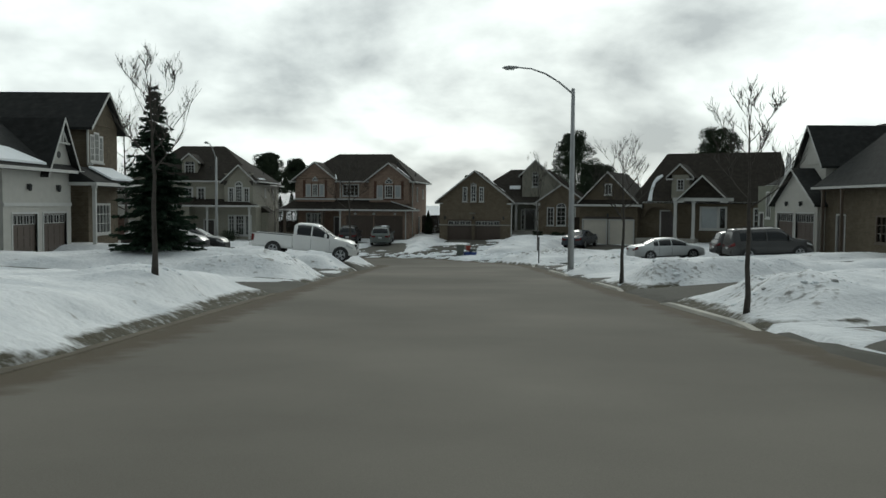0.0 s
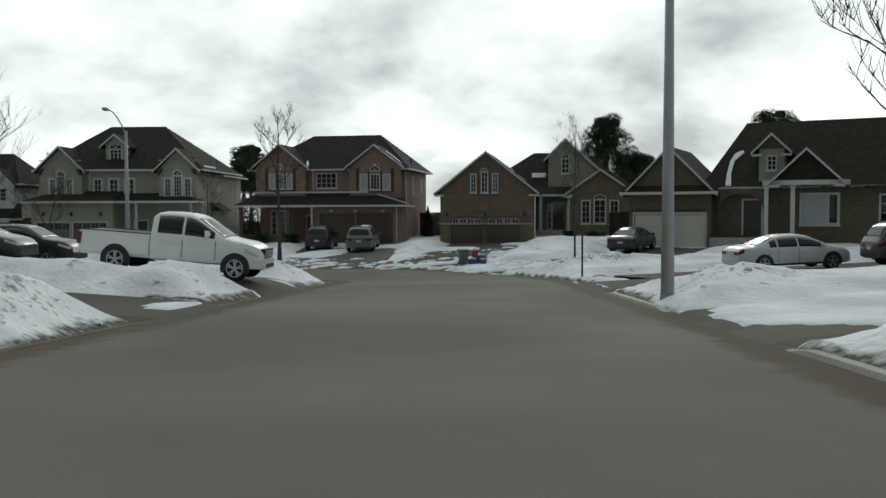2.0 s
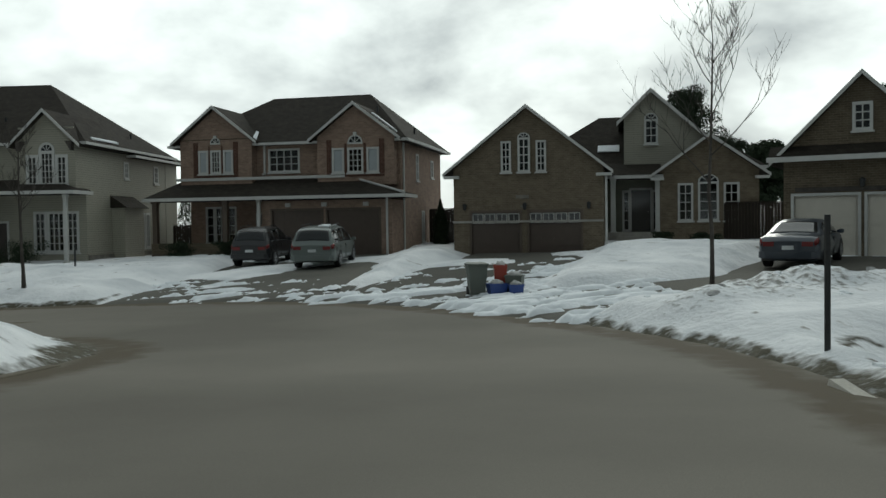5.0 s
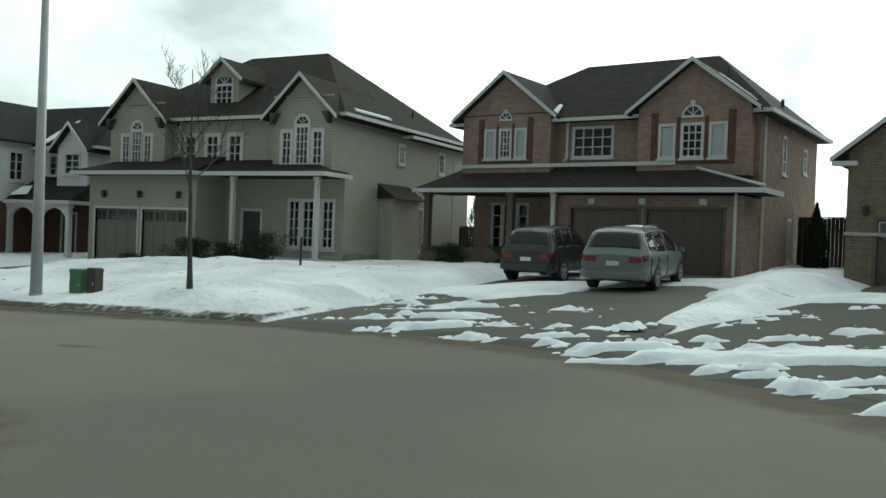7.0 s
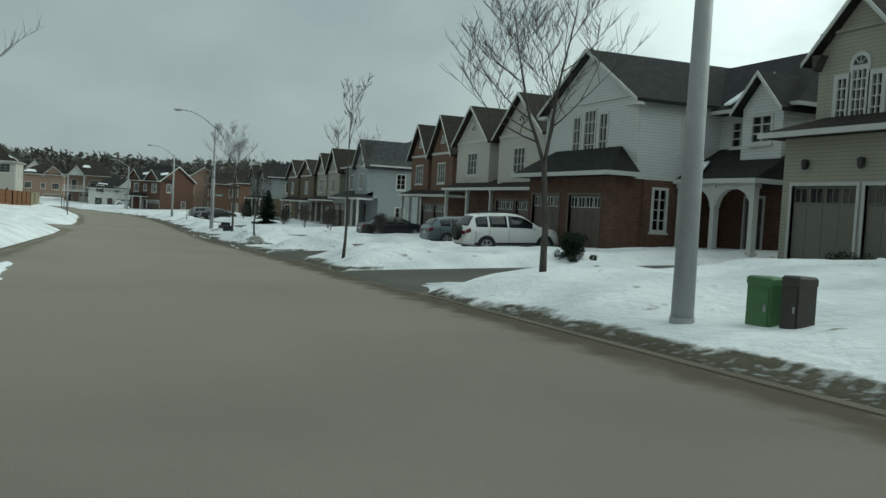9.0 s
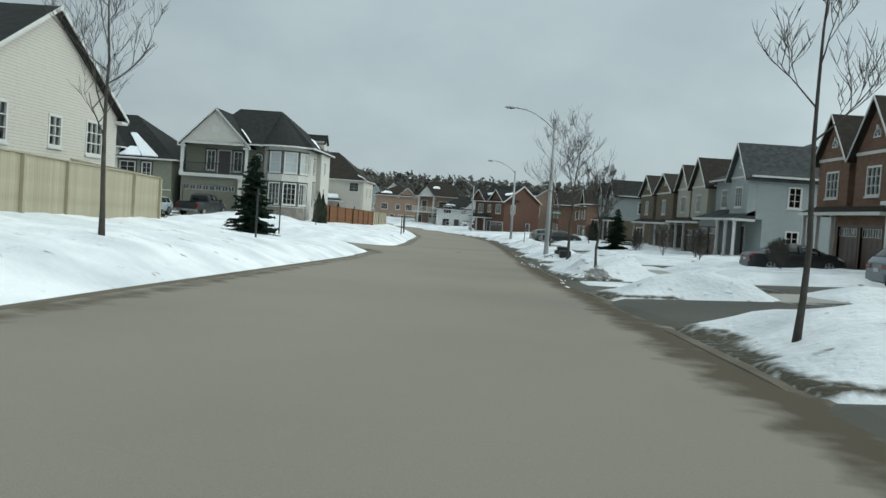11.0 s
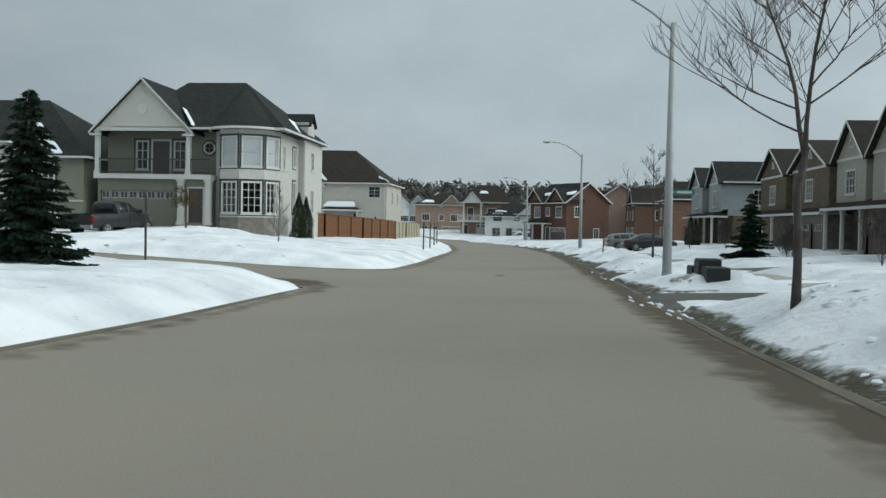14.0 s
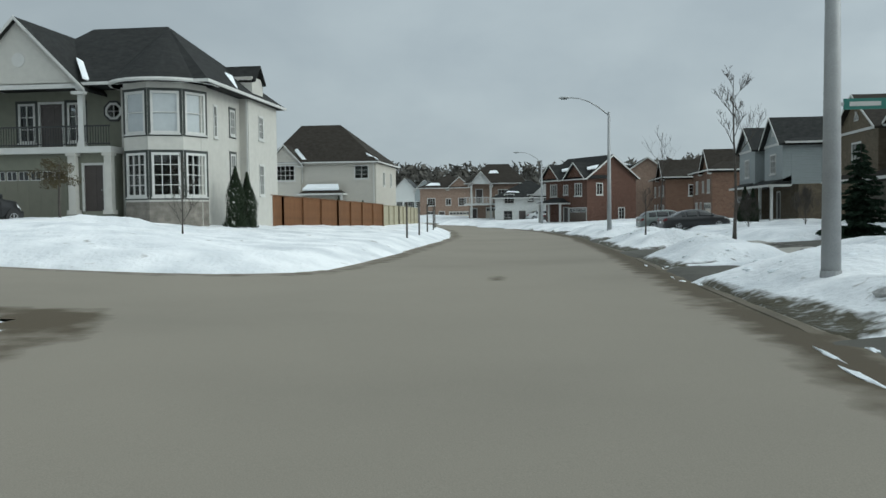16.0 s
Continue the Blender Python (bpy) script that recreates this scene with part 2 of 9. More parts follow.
def ground_material():
    """Old snow: clean and grainy, with dirt specks, and brown grass where it has melted thin."""
    m = bpy.data.materials.new("old_snow")
    m.use_nodes = True
    nt, b = m.node_tree, m.node_tree.nodes["Principled BSDF"]
    N, L = nt.nodes.new, nt.links.new
    b.inputs["Roughness"].default_value = 0.85
    b.inputs["Specular IOR Level"].default_value = 0.25
    co = N("ShaderNodeTexCoord")
    n1, n2, n3 = N("ShaderNodeTexNoise"), N("ShaderNodeTexNoise"), N("ShaderNodeTexNoise")
    for n, s, d in ((n1, 0.5, 6.0), (n2, 6.0, 5.0), (n3, 1.7, 8.0)):
        n.inputs["Scale"].default_value, n.inputs["Detail"].default_value = s, d
        L(co.outputs["Object"], n.inputs["Vector"])
    r1 = N("ShaderNodeValToRGB")
    r1.color_ramp.elements[0].color, r1.color_ramp.elements[1].color = (0.60, 0.625, 0.645, 1), (0.86, 0.87, 0.875, 1)
    r1.color_ramp.elements[0].position, r1.color_ramp.elements[1].position = 0.3, 0.62
    L(n1.outputs["Fac"], r1.inputs[0])
    r2 = N("ShaderNodeValToRGB")            # dirt specks
    r2.color_ramp.elements[0].position, r2.color_ramp.elements[1].position = 0.66, 0.74
    L(n3.outputs["Fac"], r2.inputs[0])
    mx = N("ShaderNodeMix"); mx.data_type = "RGBA"; mx.inputs[7].default_value = (0.20, 0.18, 0.15, 1)
    L(r2.outputs[0], mx.inputs[0]); L(r1.outputs[0], mx.inputs[6])
    da = N("ShaderNodeAttribute"); da.attribute_name = "dirt"
    dr = N("ShaderNodeMapRange"); dr.inputs["From Min"].default_value, dr.inputs["From Max"].default_value = 1.12, 1.42
    dd = N("ShaderNodeMath"); dd.operation = "MULTIPLY_ADD"; dd.inputs[1].default_value = 1.6
    L(n2.outputs["Fac"], dd.inputs[0]); L(da.outputs["Fac"], dd.inputs[2]); L(dd.outputs[0], dr.inputs["Value"])
    md = N("ShaderNodeMix"); md.data_type = "RGBA"; md.inputs[7].default_value = (0.24, 0.235, 0.22, 1)
    L(dr.outputs[0], md.inputs[0]); L(mx.outputs[2], md.inputs[6])
    mx = md
    at = N("ShaderNodeAttribute"); at.attribute_name = "bare"
    r3 = N("ShaderNodeMapRange"); r3.inputs["From Min"].default_value, r3.inputs["From Max"].default_value = 0.35, 0.6
    aa = N("ShaderNodeMath"); aa.operation = "MULTIPLY_ADD"; aa.inputs[1].default_value, aa.inputs[2].default_value = 0.5, -0.25
    L(n2.outputs["Fac"], aa.inputs[0])
    ab = N("ShaderNodeMath"); ab.operation = "ADD"
    L(aa.outputs[0], ab.inputs[0]); L(at.outputs["Fac"], ab.inputs[1]); L(ab.outputs[0], r3.inputs["Value"])
    gr = N("ShaderNodeMix"); gr.data_type = "RGBA"
    gr.inputs[6].default_value, gr.inputs[7].default_value = (0.035, 0.032, 0.018, 1), (0.11, 0.10, 0.07, 1)
    L(n2.outputs["Fac"], gr.inputs[0])
    m2 = N("ShaderNodeMix"); m2.data_type = "RGBA"
    L(r3.outputs[0], m2.inputs[0]); L(mx.outputs[2], m2.inputs[6]); L(gr.outputs[2], m2.inputs[7])
    L(m2.outputs[2], b.inputs["Base Color"])
    bp = N("ShaderNodeBump"); bp.inputs["Strength"].default_value, bp.inputs["Distance"].default_value = 0.8, 0.11
    hs = N("ShaderNodeMath"); hs.operation = "MULTIPLY_ADD"; hs.inputs[1].default_value = 0.55
    L(n2.outputs["Fac"], hs.inputs[0]); L(n3.outputs["Fac"], hs.inputs[2])
    L(hs.outputs[0], bp.inputs["Height"]); L(bp.outputs[0], b.inputs["Normal"])
    return m


def asphalt_material(name, base, streak, dry=None):
    """Salt-bleached asphalt with darker damp stains."""
    m = bpy.data.materials.new(name)
    m.use_nodes = True
    nt, b = m.node_tree, m.node_tree.nodes["Principled BSDF"]
    N, L = nt.nodes.new, nt.links.new
    co = N("ShaderNodeTexCoord")
    n1, n2, n3 = N("ShaderNodeTexNoise"), N("ShaderNodeTexNoise"), N("ShaderNodeTexNoise")
    for n, s, d in ((n1, 0.16, 5.0), (n2, 90.0, 3.0), (n3, 1.8, 8.0)):
        n.inputs["Scale"].default_value, n.inputs["Detail"].default_value = s, d
        L(co.outputs["Object"], n.inputs["Vector"])
    a = N("ShaderNodeMix"); a.data_type = "RGBA"
    a.inputs[6].default_value = (*(c * 0.80 for c in base), 1); a.inputs[7].default_value = (*(c * 1.15 for c in base), 1)
    mr = N("ShaderNodeMapRange"); mr.inputs["From Min"].default_value, mr.inputs["From Max"].default_value = 0.35, 0.65
    L(n1.outputs["Fac"], mr.inputs["Value"]); L(mr.outputs[0], a.inputs[0])
    f = N("ShaderNodeMix"); f.data_type, f.blend_type = "RGBA", "MULTIPLY"; f.inputs[0].default_value = 0.5
    fr = N("ShaderNodeMapRange"); fr.inputs["To Min"].default_value, fr.inputs["To Max"].default_value = 0.5, 1.4
    L(n2.outputs["Fac"], fr.inputs["Value"])
    if dry:                                   # the street that runs west is drier and paler with salt
        sx = N("ShaderNodeSeparateXYZ"); L(co.outputs["Object"], sx.inputs[0])
        dm = N("ShaderNodeMapRange"); dm.inputs["From Min"].default_value, dm.inputs["From Max"].default_value = -6.0, -34.0
        dm.interpolation_type = "SMOOTHSTEP"
        L(sx.outputs[0], dm.inputs["Value"])
        dn = N("ShaderNodeMix"); dn.data_type = "RGBA"
        dn.inputs[7].default_value = (*dry, 1)
        dk = N("ShaderNodeMath"); dk.operation = "MULTIPLY"
        dv = N("ShaderNodeMapRange"); dv.inputs["From Min"].default_value, dv.inputs["From Max"].default_value = 0.25, 0.6
        dv.inputs["To Min"].default_value = 0.7
        L(n1.outputs["Fac"], dv.inputs["Value"]); L(dm.outputs[0], dk.inputs[0]); L(dv.outputs[0], dk.inputs[1])
        L(dk.outputs[0], dn.inputs[0]); L(a.outputs[2], dn.inputs[6])
        a = dn
    L(a.outputs[2], f.inputs[6]); L(fr.outputs[0], f.inputs[7])
    at = N("ShaderNodeAttribute"); at.attribute_name = "damp"
    sr = N("ShaderNodeMapRange"); sr.inputs["From Min"].default_value, sr.inputs["From Max"].default_value = 0.42, 0.58
    ax = N("ShaderNodeMath"); ax.operation = "MULTIPLY_ADD"; ax.inputs[1].default_value = 0.42
    L(n3.outputs["Fac"], ax.inputs[0]); L(at.outputs["Fac"], ax.inputs[2]); L(ax.outputs[0], sr.inputs["Value"])
    s = N("ShaderNodeMix"); s.data_type = "RGBA"; s.inputs[7].default_value = (*streak, 1)
    L(sr.outputs[0], s.inputs[0]); L(f.outputs[2], s.inputs[6]); L(s.outputs[2], b.inputs["Base Color"])
    ro = N("ShaderNodeMapRange"); ro.inputs["To Min"].default_value, ro.inputs["To Max"].default_value = 0.9, 0.82
    L(sr.outputs[0], ro.inputs["Value"]); L(ro.outputs[0], b.inputs["Roughness"])
    b.inputs["Specular IOR Level"].default_value = 0.12
    bp = N("ShaderNodeBump"); bp.inputs["Strength"].default_value, bp.inputs["Distance"].default_value = 0.25, 0.01
    L(n2.outputs["Fac"], bp.inputs["Height"]); L(bp.outputs[0], b.inputs["Normal"])
    return m


M_SNOW = ground_material()
M_ROAD = asphalt_material("salted_asphalt", (0.178, 0.165, 0.140), (0.095, 0.078, 0.054), (0.275, 0.248, 0.203))
M_DRIVE = asphalt_material("dark_asphalt", (0.118, 0.113, 0.098), (0.055, 0.050, 0.042))
M_SNOW_CLEAN = material("roof_snow", (0.80, 0.83, 0.85), 0.8, var=0.06, bump=0.3, fine=12)
M_SNOW_DIRTY = material("dirty_snow", (0.36, 0.36, 0.35), 0.9, var=0.5, scale=1.6, fine=9, bump=0.9)


# ---- mesh helpers ----
def part(name, bm, mat, parent=None, label="", smooth=False):
    bmesh.ops.recalc_face_normals(bm, faces=bm.faces[:])
    me = bpy.data.meshes.new(name)
    bm.to_mesh(me)
    bm.free()
    me.materials.append(mat)
    if smooth:
        for p in me.polygons:
            p.use_smooth = True
        if smooth == "crease":
            me.set_sharp_from_angle(angle=radians(32))
    ob = new(name, me)
    if parent is not None:
        ob.parent = parent
    return tagged(ob, label) if label else ob


def box(bm, x0, x1, y0, y1, z0, z1):
    v = [bm.verts.new((x, y, z)) for z in (z0, z1) for y in (y0, y1) for x in (x0, x1)]
    for f in ((0, 1, 3, 2), (4, 5, 7, 6), (0, 1, 5, 4), (2, 3, 7, 6), (0, 2, 6, 4), (1, 3, 7, 5)):
        bm.faces.new([v[i] for i in f])
    return v


def prism(bm, pts, off):
    """A flat polygon pushed along off."""
    o = Vector(off)
    a = [bm.verts.new(p) for p in pts]
    b = [bm.verts.new(Vector(p) + o) for p in pts]
    bm.faces.new(a)
    bm.faces.new(b[::-1])
    n = len(pts)
    for i in range(n):
        bm.faces.new((a[i], a[(i + 1) % n], b[(i + 1) % n], b[i]))


def tube(bm, pts, radii, sides=8, cap=True):
    """A round bar along a line of points with a radius at each."""
    rings = []
    for i, (p, r) in enumerate(zip(pts, radii)):
        d = Vector(pts[min(i + 1, len(pts) - 1)]) - Vector(pts[max(i - 1, 0)])
        d = d.normalized() if d.length > 1e-6 else Vector((0, 0, 1))
        s = d.cross(Vector((0, 0, 1)) if abs(d.z) < 0.95 else Vector((1, 0, 0))).normalized()
        u = s.cross(d)
        rings.append([bm.verts.new(Vector(p) + r * (math.cos(2 * math.pi * k / sides) * s + math.sin(2 * math.pi * k / sides) * u)) for k in range(sides)])
    for a, b in zip(rings, rings[1:]):
        for k in range(sides):
            bm.faces.new((a[k], a[(k + 1) % sides], b[(k + 1) % sides], b[k]))
    if cap:
        bm.faces.new(rings[0][::-1])
        bm.faces.new(rings[-1])


def loft(bm, rings):
    """Skins closed rings of equal length, with caps."""
    rs = [[bm.verts.new(p) for p in r] for r in rings]
    n = len(rs[0])
    for a, b in zip(rs, rs[1:]):
        for k in range(n):
            bm.faces.new((a[k], a[(k + 1) % n], b[(k + 1) % n], b[k]))
    bm.faces.new(rs[0][::-1])
    bm.faces.new(rs[-1])


def thing(name, m, label, category, group="", kind=""):
    e = new(name)
    e.matrix_world = m
    return tagged(e, label, category, group, kind)


# ---- the lie of the land ----
LEG1_Y = [-200, -60, -30, 0, 11, 21, 30.3, 40, 49.6, 58.4, 64, 75, 300]
LEG1_Z = [8.0, 3.6, 2.0, 0.28, -0.36, -0.80, -1.2, -1.66, -2.08, -2.5, -2.7, -2.7, -2.7]
LEG2_X = [-400, -250, -180, -140, -118, -95, -67, -40, -17, -4, 4, 300]
LEG2_Z = [-3.2, -2.9, -2.7, -2.55, -2.4, -2.2, -1.8, -1.05, -0.5, -0.12, 0, 0]


def lerp(v, a, b):
    return np.clip((v - a) / (b - a), 0, 1)


def sstep(v, a, b):
    t = lerp(v, a, b)
    return t * t * (3 - 2 * t)


def base(x, y):
    """Height of the road surface, carried on sideways under the lots."""
    x, y = np.asarray(x, float), np.asarray(y, float)
    w = np.maximum(lerp(y, 30, 62), lerp(-x, 45, 70))
    return np.interp(y, LEG1_Y, LEG1_Z) + np.interp(x, LEG2_X, LEG2_Z) * w


def vnoise(x, y, seed=0):
    xi, yi = np.floor(x), np.floor(y)
    fx, fy = x - xi, y - yi
    fx, fy = fx * fx * (3 - 2 * fx), fy * fy * (3 - 2 * fy)

    def h(a, b):
        s = np.sin(a * 127.1 + b * 311.7 + seed * 74.7) * 43758.5453
        return s - np.floor(s)
    return (h(xi, yi) * (1 - fx) + h(xi + 1, yi) * fx) * (1 - fy) + (h(xi, yi + 1) * (1 - fx) + h(xi + 1, yi + 1) * fx) * fy


def fbm(x, y, scale, seed=0, octaves=4):
    t, a, n = 0, 1.0, 0
    for k in range(octaves):
        t, n = t + a * vnoise(x / scale * 2 ** k, y / scale * 2 ** k, seed + k), n + a
        a *= 0.5
    return t / n


ROAD2_X, ROAD2_Y = [-400, -260, -225, -205, -190, -172, -152, -130, -100, 0], [-30, -20, 20, 43, 53, 60.6, 65, 67.4, 68.2, 68.2]


def rect(x, y, x0, x1, y0, y1):
    return np.maximum(np.maximum(x0 - x, x - x1), np.maximum(y0 - y, y - y1))


def segment(x, y, ax, ay, bx, by, half):
    t = np.clip(((x - ax) * (bx - ax) + (y - ay) * (by - ay)) / ((bx - ax) ** 2 + (by - ay) ** 2), 0, 1)
    return np.hypot(x - ax - t * (bx - ax), y - ay - t * (by - ay)) - half


def road_edge(x, y):
    """Signed distance to the kerb line: below 0 on the road."""
    leg1 = rect(x, y, -4.7, 5.3, -220, 57)
    qx, qy = x + 9.7, y - 58.7
    inner = np.hypot(np.maximum(qx, 0), np.maximum(qy, 0)) + np.minimum(np.maximum(qx, qy), 0) - 5
    bend = np.maximum(np.maximum(np.hypot(x + 11.7, y - 55.7) - 17, -inner), np.maximum(-14 - x, 54 - y))
    leg2 = np.maximum(np.abs(y - np.interp(x, ROAD2_X, ROAD2_Y)) - 4.5, x + 11)
    side = rect(x, y, -88.0, -79.7, -80, 66)
    k = 4.5
    h = np.maximum(k - np.abs(leg2 - side), 0) / k
    return np.minimum(np.minimum(leg1, bend), np.minimum(leg2, side) - h * h * k / 4)


# driveways as strips: from, to, half width
DRIVES = {
    "driveway_brick_house": (-7.7, 67.0, -7.7, 90.4, 3.6),
    "driveway_corner_house": (-1.6, 66.0, 2.7, 87.3, 2.8),
    "driveway_apron": (-1.4, 65.5, -1.4, 72.0, 4.2),
    "driveway_apron_east": (1.6, 63.5, 3.6, 69.5, 1.3),
    "driveway_dormer_house_low": (3.0, 67.6, 10.5, 71.2, 2.2),
    "driveway_dormer_house": (10.5, 71.2, 15.0, 79.5, 2.9),
    "driveway_pickup": (-20.0, 49.8, -4.6, 49.2, 2.7),
    "driveway_white_garage": (-16.0, 27.4, -4.6, 27.4, 2.7),
    "driveway_truss_house": (-16.5, 39.6, -4.6, 39.6, 2.3),
    "driveway_near_lot": (5.2, 10.8, 22.0, 12.5, 3.9),
    "driveway_second_lot": (5.2, 24.0, 24.0, 33.0, 2.1),
    "driveway_middle_lot": (5.2, 35.7, 24.0, 42.0, 3.0),
    "driveway_third_lot": (5.2, 50.8, 24.0, 54.2, 3.4),
    "driveway_sedan": (9.0, 57.0, 20.0, 58.5, 2.6),
    "driveway_beige_house": (-30.3, 72.0, -30.3, 86.3, 3.3),
    "driveway_white_house": (-43.8, 72.0, -44.6, 84.6, 3.3),
    "driveway_tan_house": (-53.5, 72.0, -53.5, 87.0, 2.9),
    "driveway_brown_house": (-74.8, 72.0, -71.5, 88.0, 2.5),
    "driveway_grey_house": (-88.5, 72.0, -93.5, 87.0, 2.4),
    "driveway_row_house_two": (-101.5, 72.0, -102.5, 88.0, 2.6),
    "driveway_row_house_three": (-120.0, 72.0, -125.0, 88.0, 2.6),
    "driveway_row_house_four": (-146.0, 71.0, -150.0, 87.0, 2.8),
    "driveway_balcony_house": (-88.0, 43.6, -106.0, 43.6, 2.7),
    "sidewalk_north": (-150.0, 78.0, -44.0, 78.0, 0.62),
    "driveway_bungalow": (-88.0, 37.0, -100.0, 37.0, 2.4),
}


def drive_edge(x, y):
    d = np.full(np.shape(x), 99.0)
    for s in DRIVES.values():
        d = np.minimum(d, segment(x, y, *s))
    return d


def lot(x, y):
    """Height of the bare lots above the road level."""
    d = road_edge(x, y)
    rise = 0.35 * sstep(d, 0.0, 1.2) * np.exp(-((x + 9.0) / 8.0) ** 2 - ((y - 49.0) / 5.0) ** 2)
    dip = 0.025 * np.clip(d, 0, 16) * sstep(-x, 88, 92) * np.exp(-((y - 43.6) / 3.4) ** 4)
    flat = 1.0 - 0.85 * sstep(-x, 60, 67) * (x > -84.0) * (y < 66.0)     # the corner by the side street lies low
    return 0.10 * sstep(d, 0, 0.3) + 0.045 * np.clip(d, 0, 16) * flat - dip + rise + 0.042 * np.clip(d, 0, 12) * sstep(y, 34, 46) * sstep(-y, -64, -57) * sstep(-x, 2, 5) * sstep(x, -40, -25)


# ploughed banks: centre, direction in degrees, half length, half width, height, dirt
BANKS = [
    (-7.6, 8.0, 90, 9.0, 2.2, 0.34, 0.0), (-7.0, 20.5, 90, 3.2, 1.6, 0.38, 0.0), (-6.7, 34.2, 90, 2.5, 1.5, 0.48, 0.22), (-10.8, 34.0, 0, 4.2, 1.7, 0.50, 0.1), (-7.0, 31.9, 20, 2.6, 0.9, 0.35, 0.2),
    (-6.6, 44.3, 100, 1.6, 1.1, 0.42, 0.1), (-10.5, 44.0, 0, 3.0, 1.0, 0.30, 0.0), (-6.4, 55.8, 90, 2.8, 1.3, 0.48, 0.05),
    (7.2, 18.4, 72, 2.6, 1.3, 0.46, 0.28), (9.8, 20.5, 40, 2.6, 1.4, 0.30, 0.1), (7.4, 29.4, 85, 2.4, 1.2, 0.40, 0.25), (10.6, 30.2, 10, 3.0, 1.4, 0.42, 0.1),
    (7.0, 42.5, 80, 1.6, 1.0, 0.40, 0.3), (8.4, 43.3, 35, 1.7, 0.9, 0.44, 0.25), (7.4, 55.8, 70, 1.6, 1.0, 0.45, 0.30), (9.5, 57.0, 40, 2.0, 1.2, 0.35, 0.1),
    (8.2, 64.6, 40, 3.2, 1.3, 0.50, 0.40), (6.2, 63.2, 45, 2.0, 0.9, 0.25, 0.3), (-2.4, 85.0, 86, 6.0, 0.8, 0.06, 0.0), (8.0, 80.0, 0, 4.0, 4.5, 0.30, 0.0),
    (-14.8, 75.8, 0, 2.4, 1.3, 0.26, 0.0), (-24.5, 75.8, 0, 4.5, 1.5, 0.26, 0.05), (-22.0, 81.5, 0, 8.0, 2.6, 0.38, 0.0), (-37.0, 75.4, 0, 2.0, 1.2, 0.30, 0.1),
    (-47.5, 75.4, 0, 3.0, 1.4, 0.42, 0.1), (-56.6, 74.0, 8, 1.1, 0.6, 0.52, 0.62), (-59.2, 73.5, 12, 0.7, 0.35, 0.18, 0.5), (-62.4, 74.3, 15, 1.2, 0.6, 0.36, 0.15), (-61.5, 75.6, 0, 2.6, 1.0, 0.55, 0.1), (-66.6, 75.0, 0, 2.8, 1.2, 0.46, 0.12),
    (-78.9, 74.2, 10, 0.7, 0.4, 0.24, 0.40), (-79.5, 76.2, 0, 2.2, 0.8, 0.16, 0.0), (-85.2, 75.2, 0, 1.8, 1.1, 0.34, 0.0), (-91.5, 75.0, 0, 2.2, 1.1, 0.44, 0.15),
    (-98.0, 75.0, 0, 2.4, 1.0, 0.36, 0.2), (-106.5, 75.0, 0, 3.0, 1.0, 0.36, 0.1), (-114.0, 75.0, 0, 3.0, 1.0, 0.34, 0.15), (-128.0, 74.6, 0, 5.0, 1.2, 0.36, 0.1), (-140.0, 73.8, 0, 5.0, 1.2, 0.36, 0.1),
    (-101.0, 52.0, 80, 2.6, 1.6, 0.45, 0.0), (-95.0, 55.0, 40, 5.0, 2.4, 0.30, 0.0), (-91.0, 40.0, 90, 3.0, 1.6, 0.45, 0.1), (-70.0, 60.6, 0, 6.0, 1.2, 0.06, 0.0), (-50.0, 60.5, 0, 12.0, 1.5, 0.16, 0.0),
]


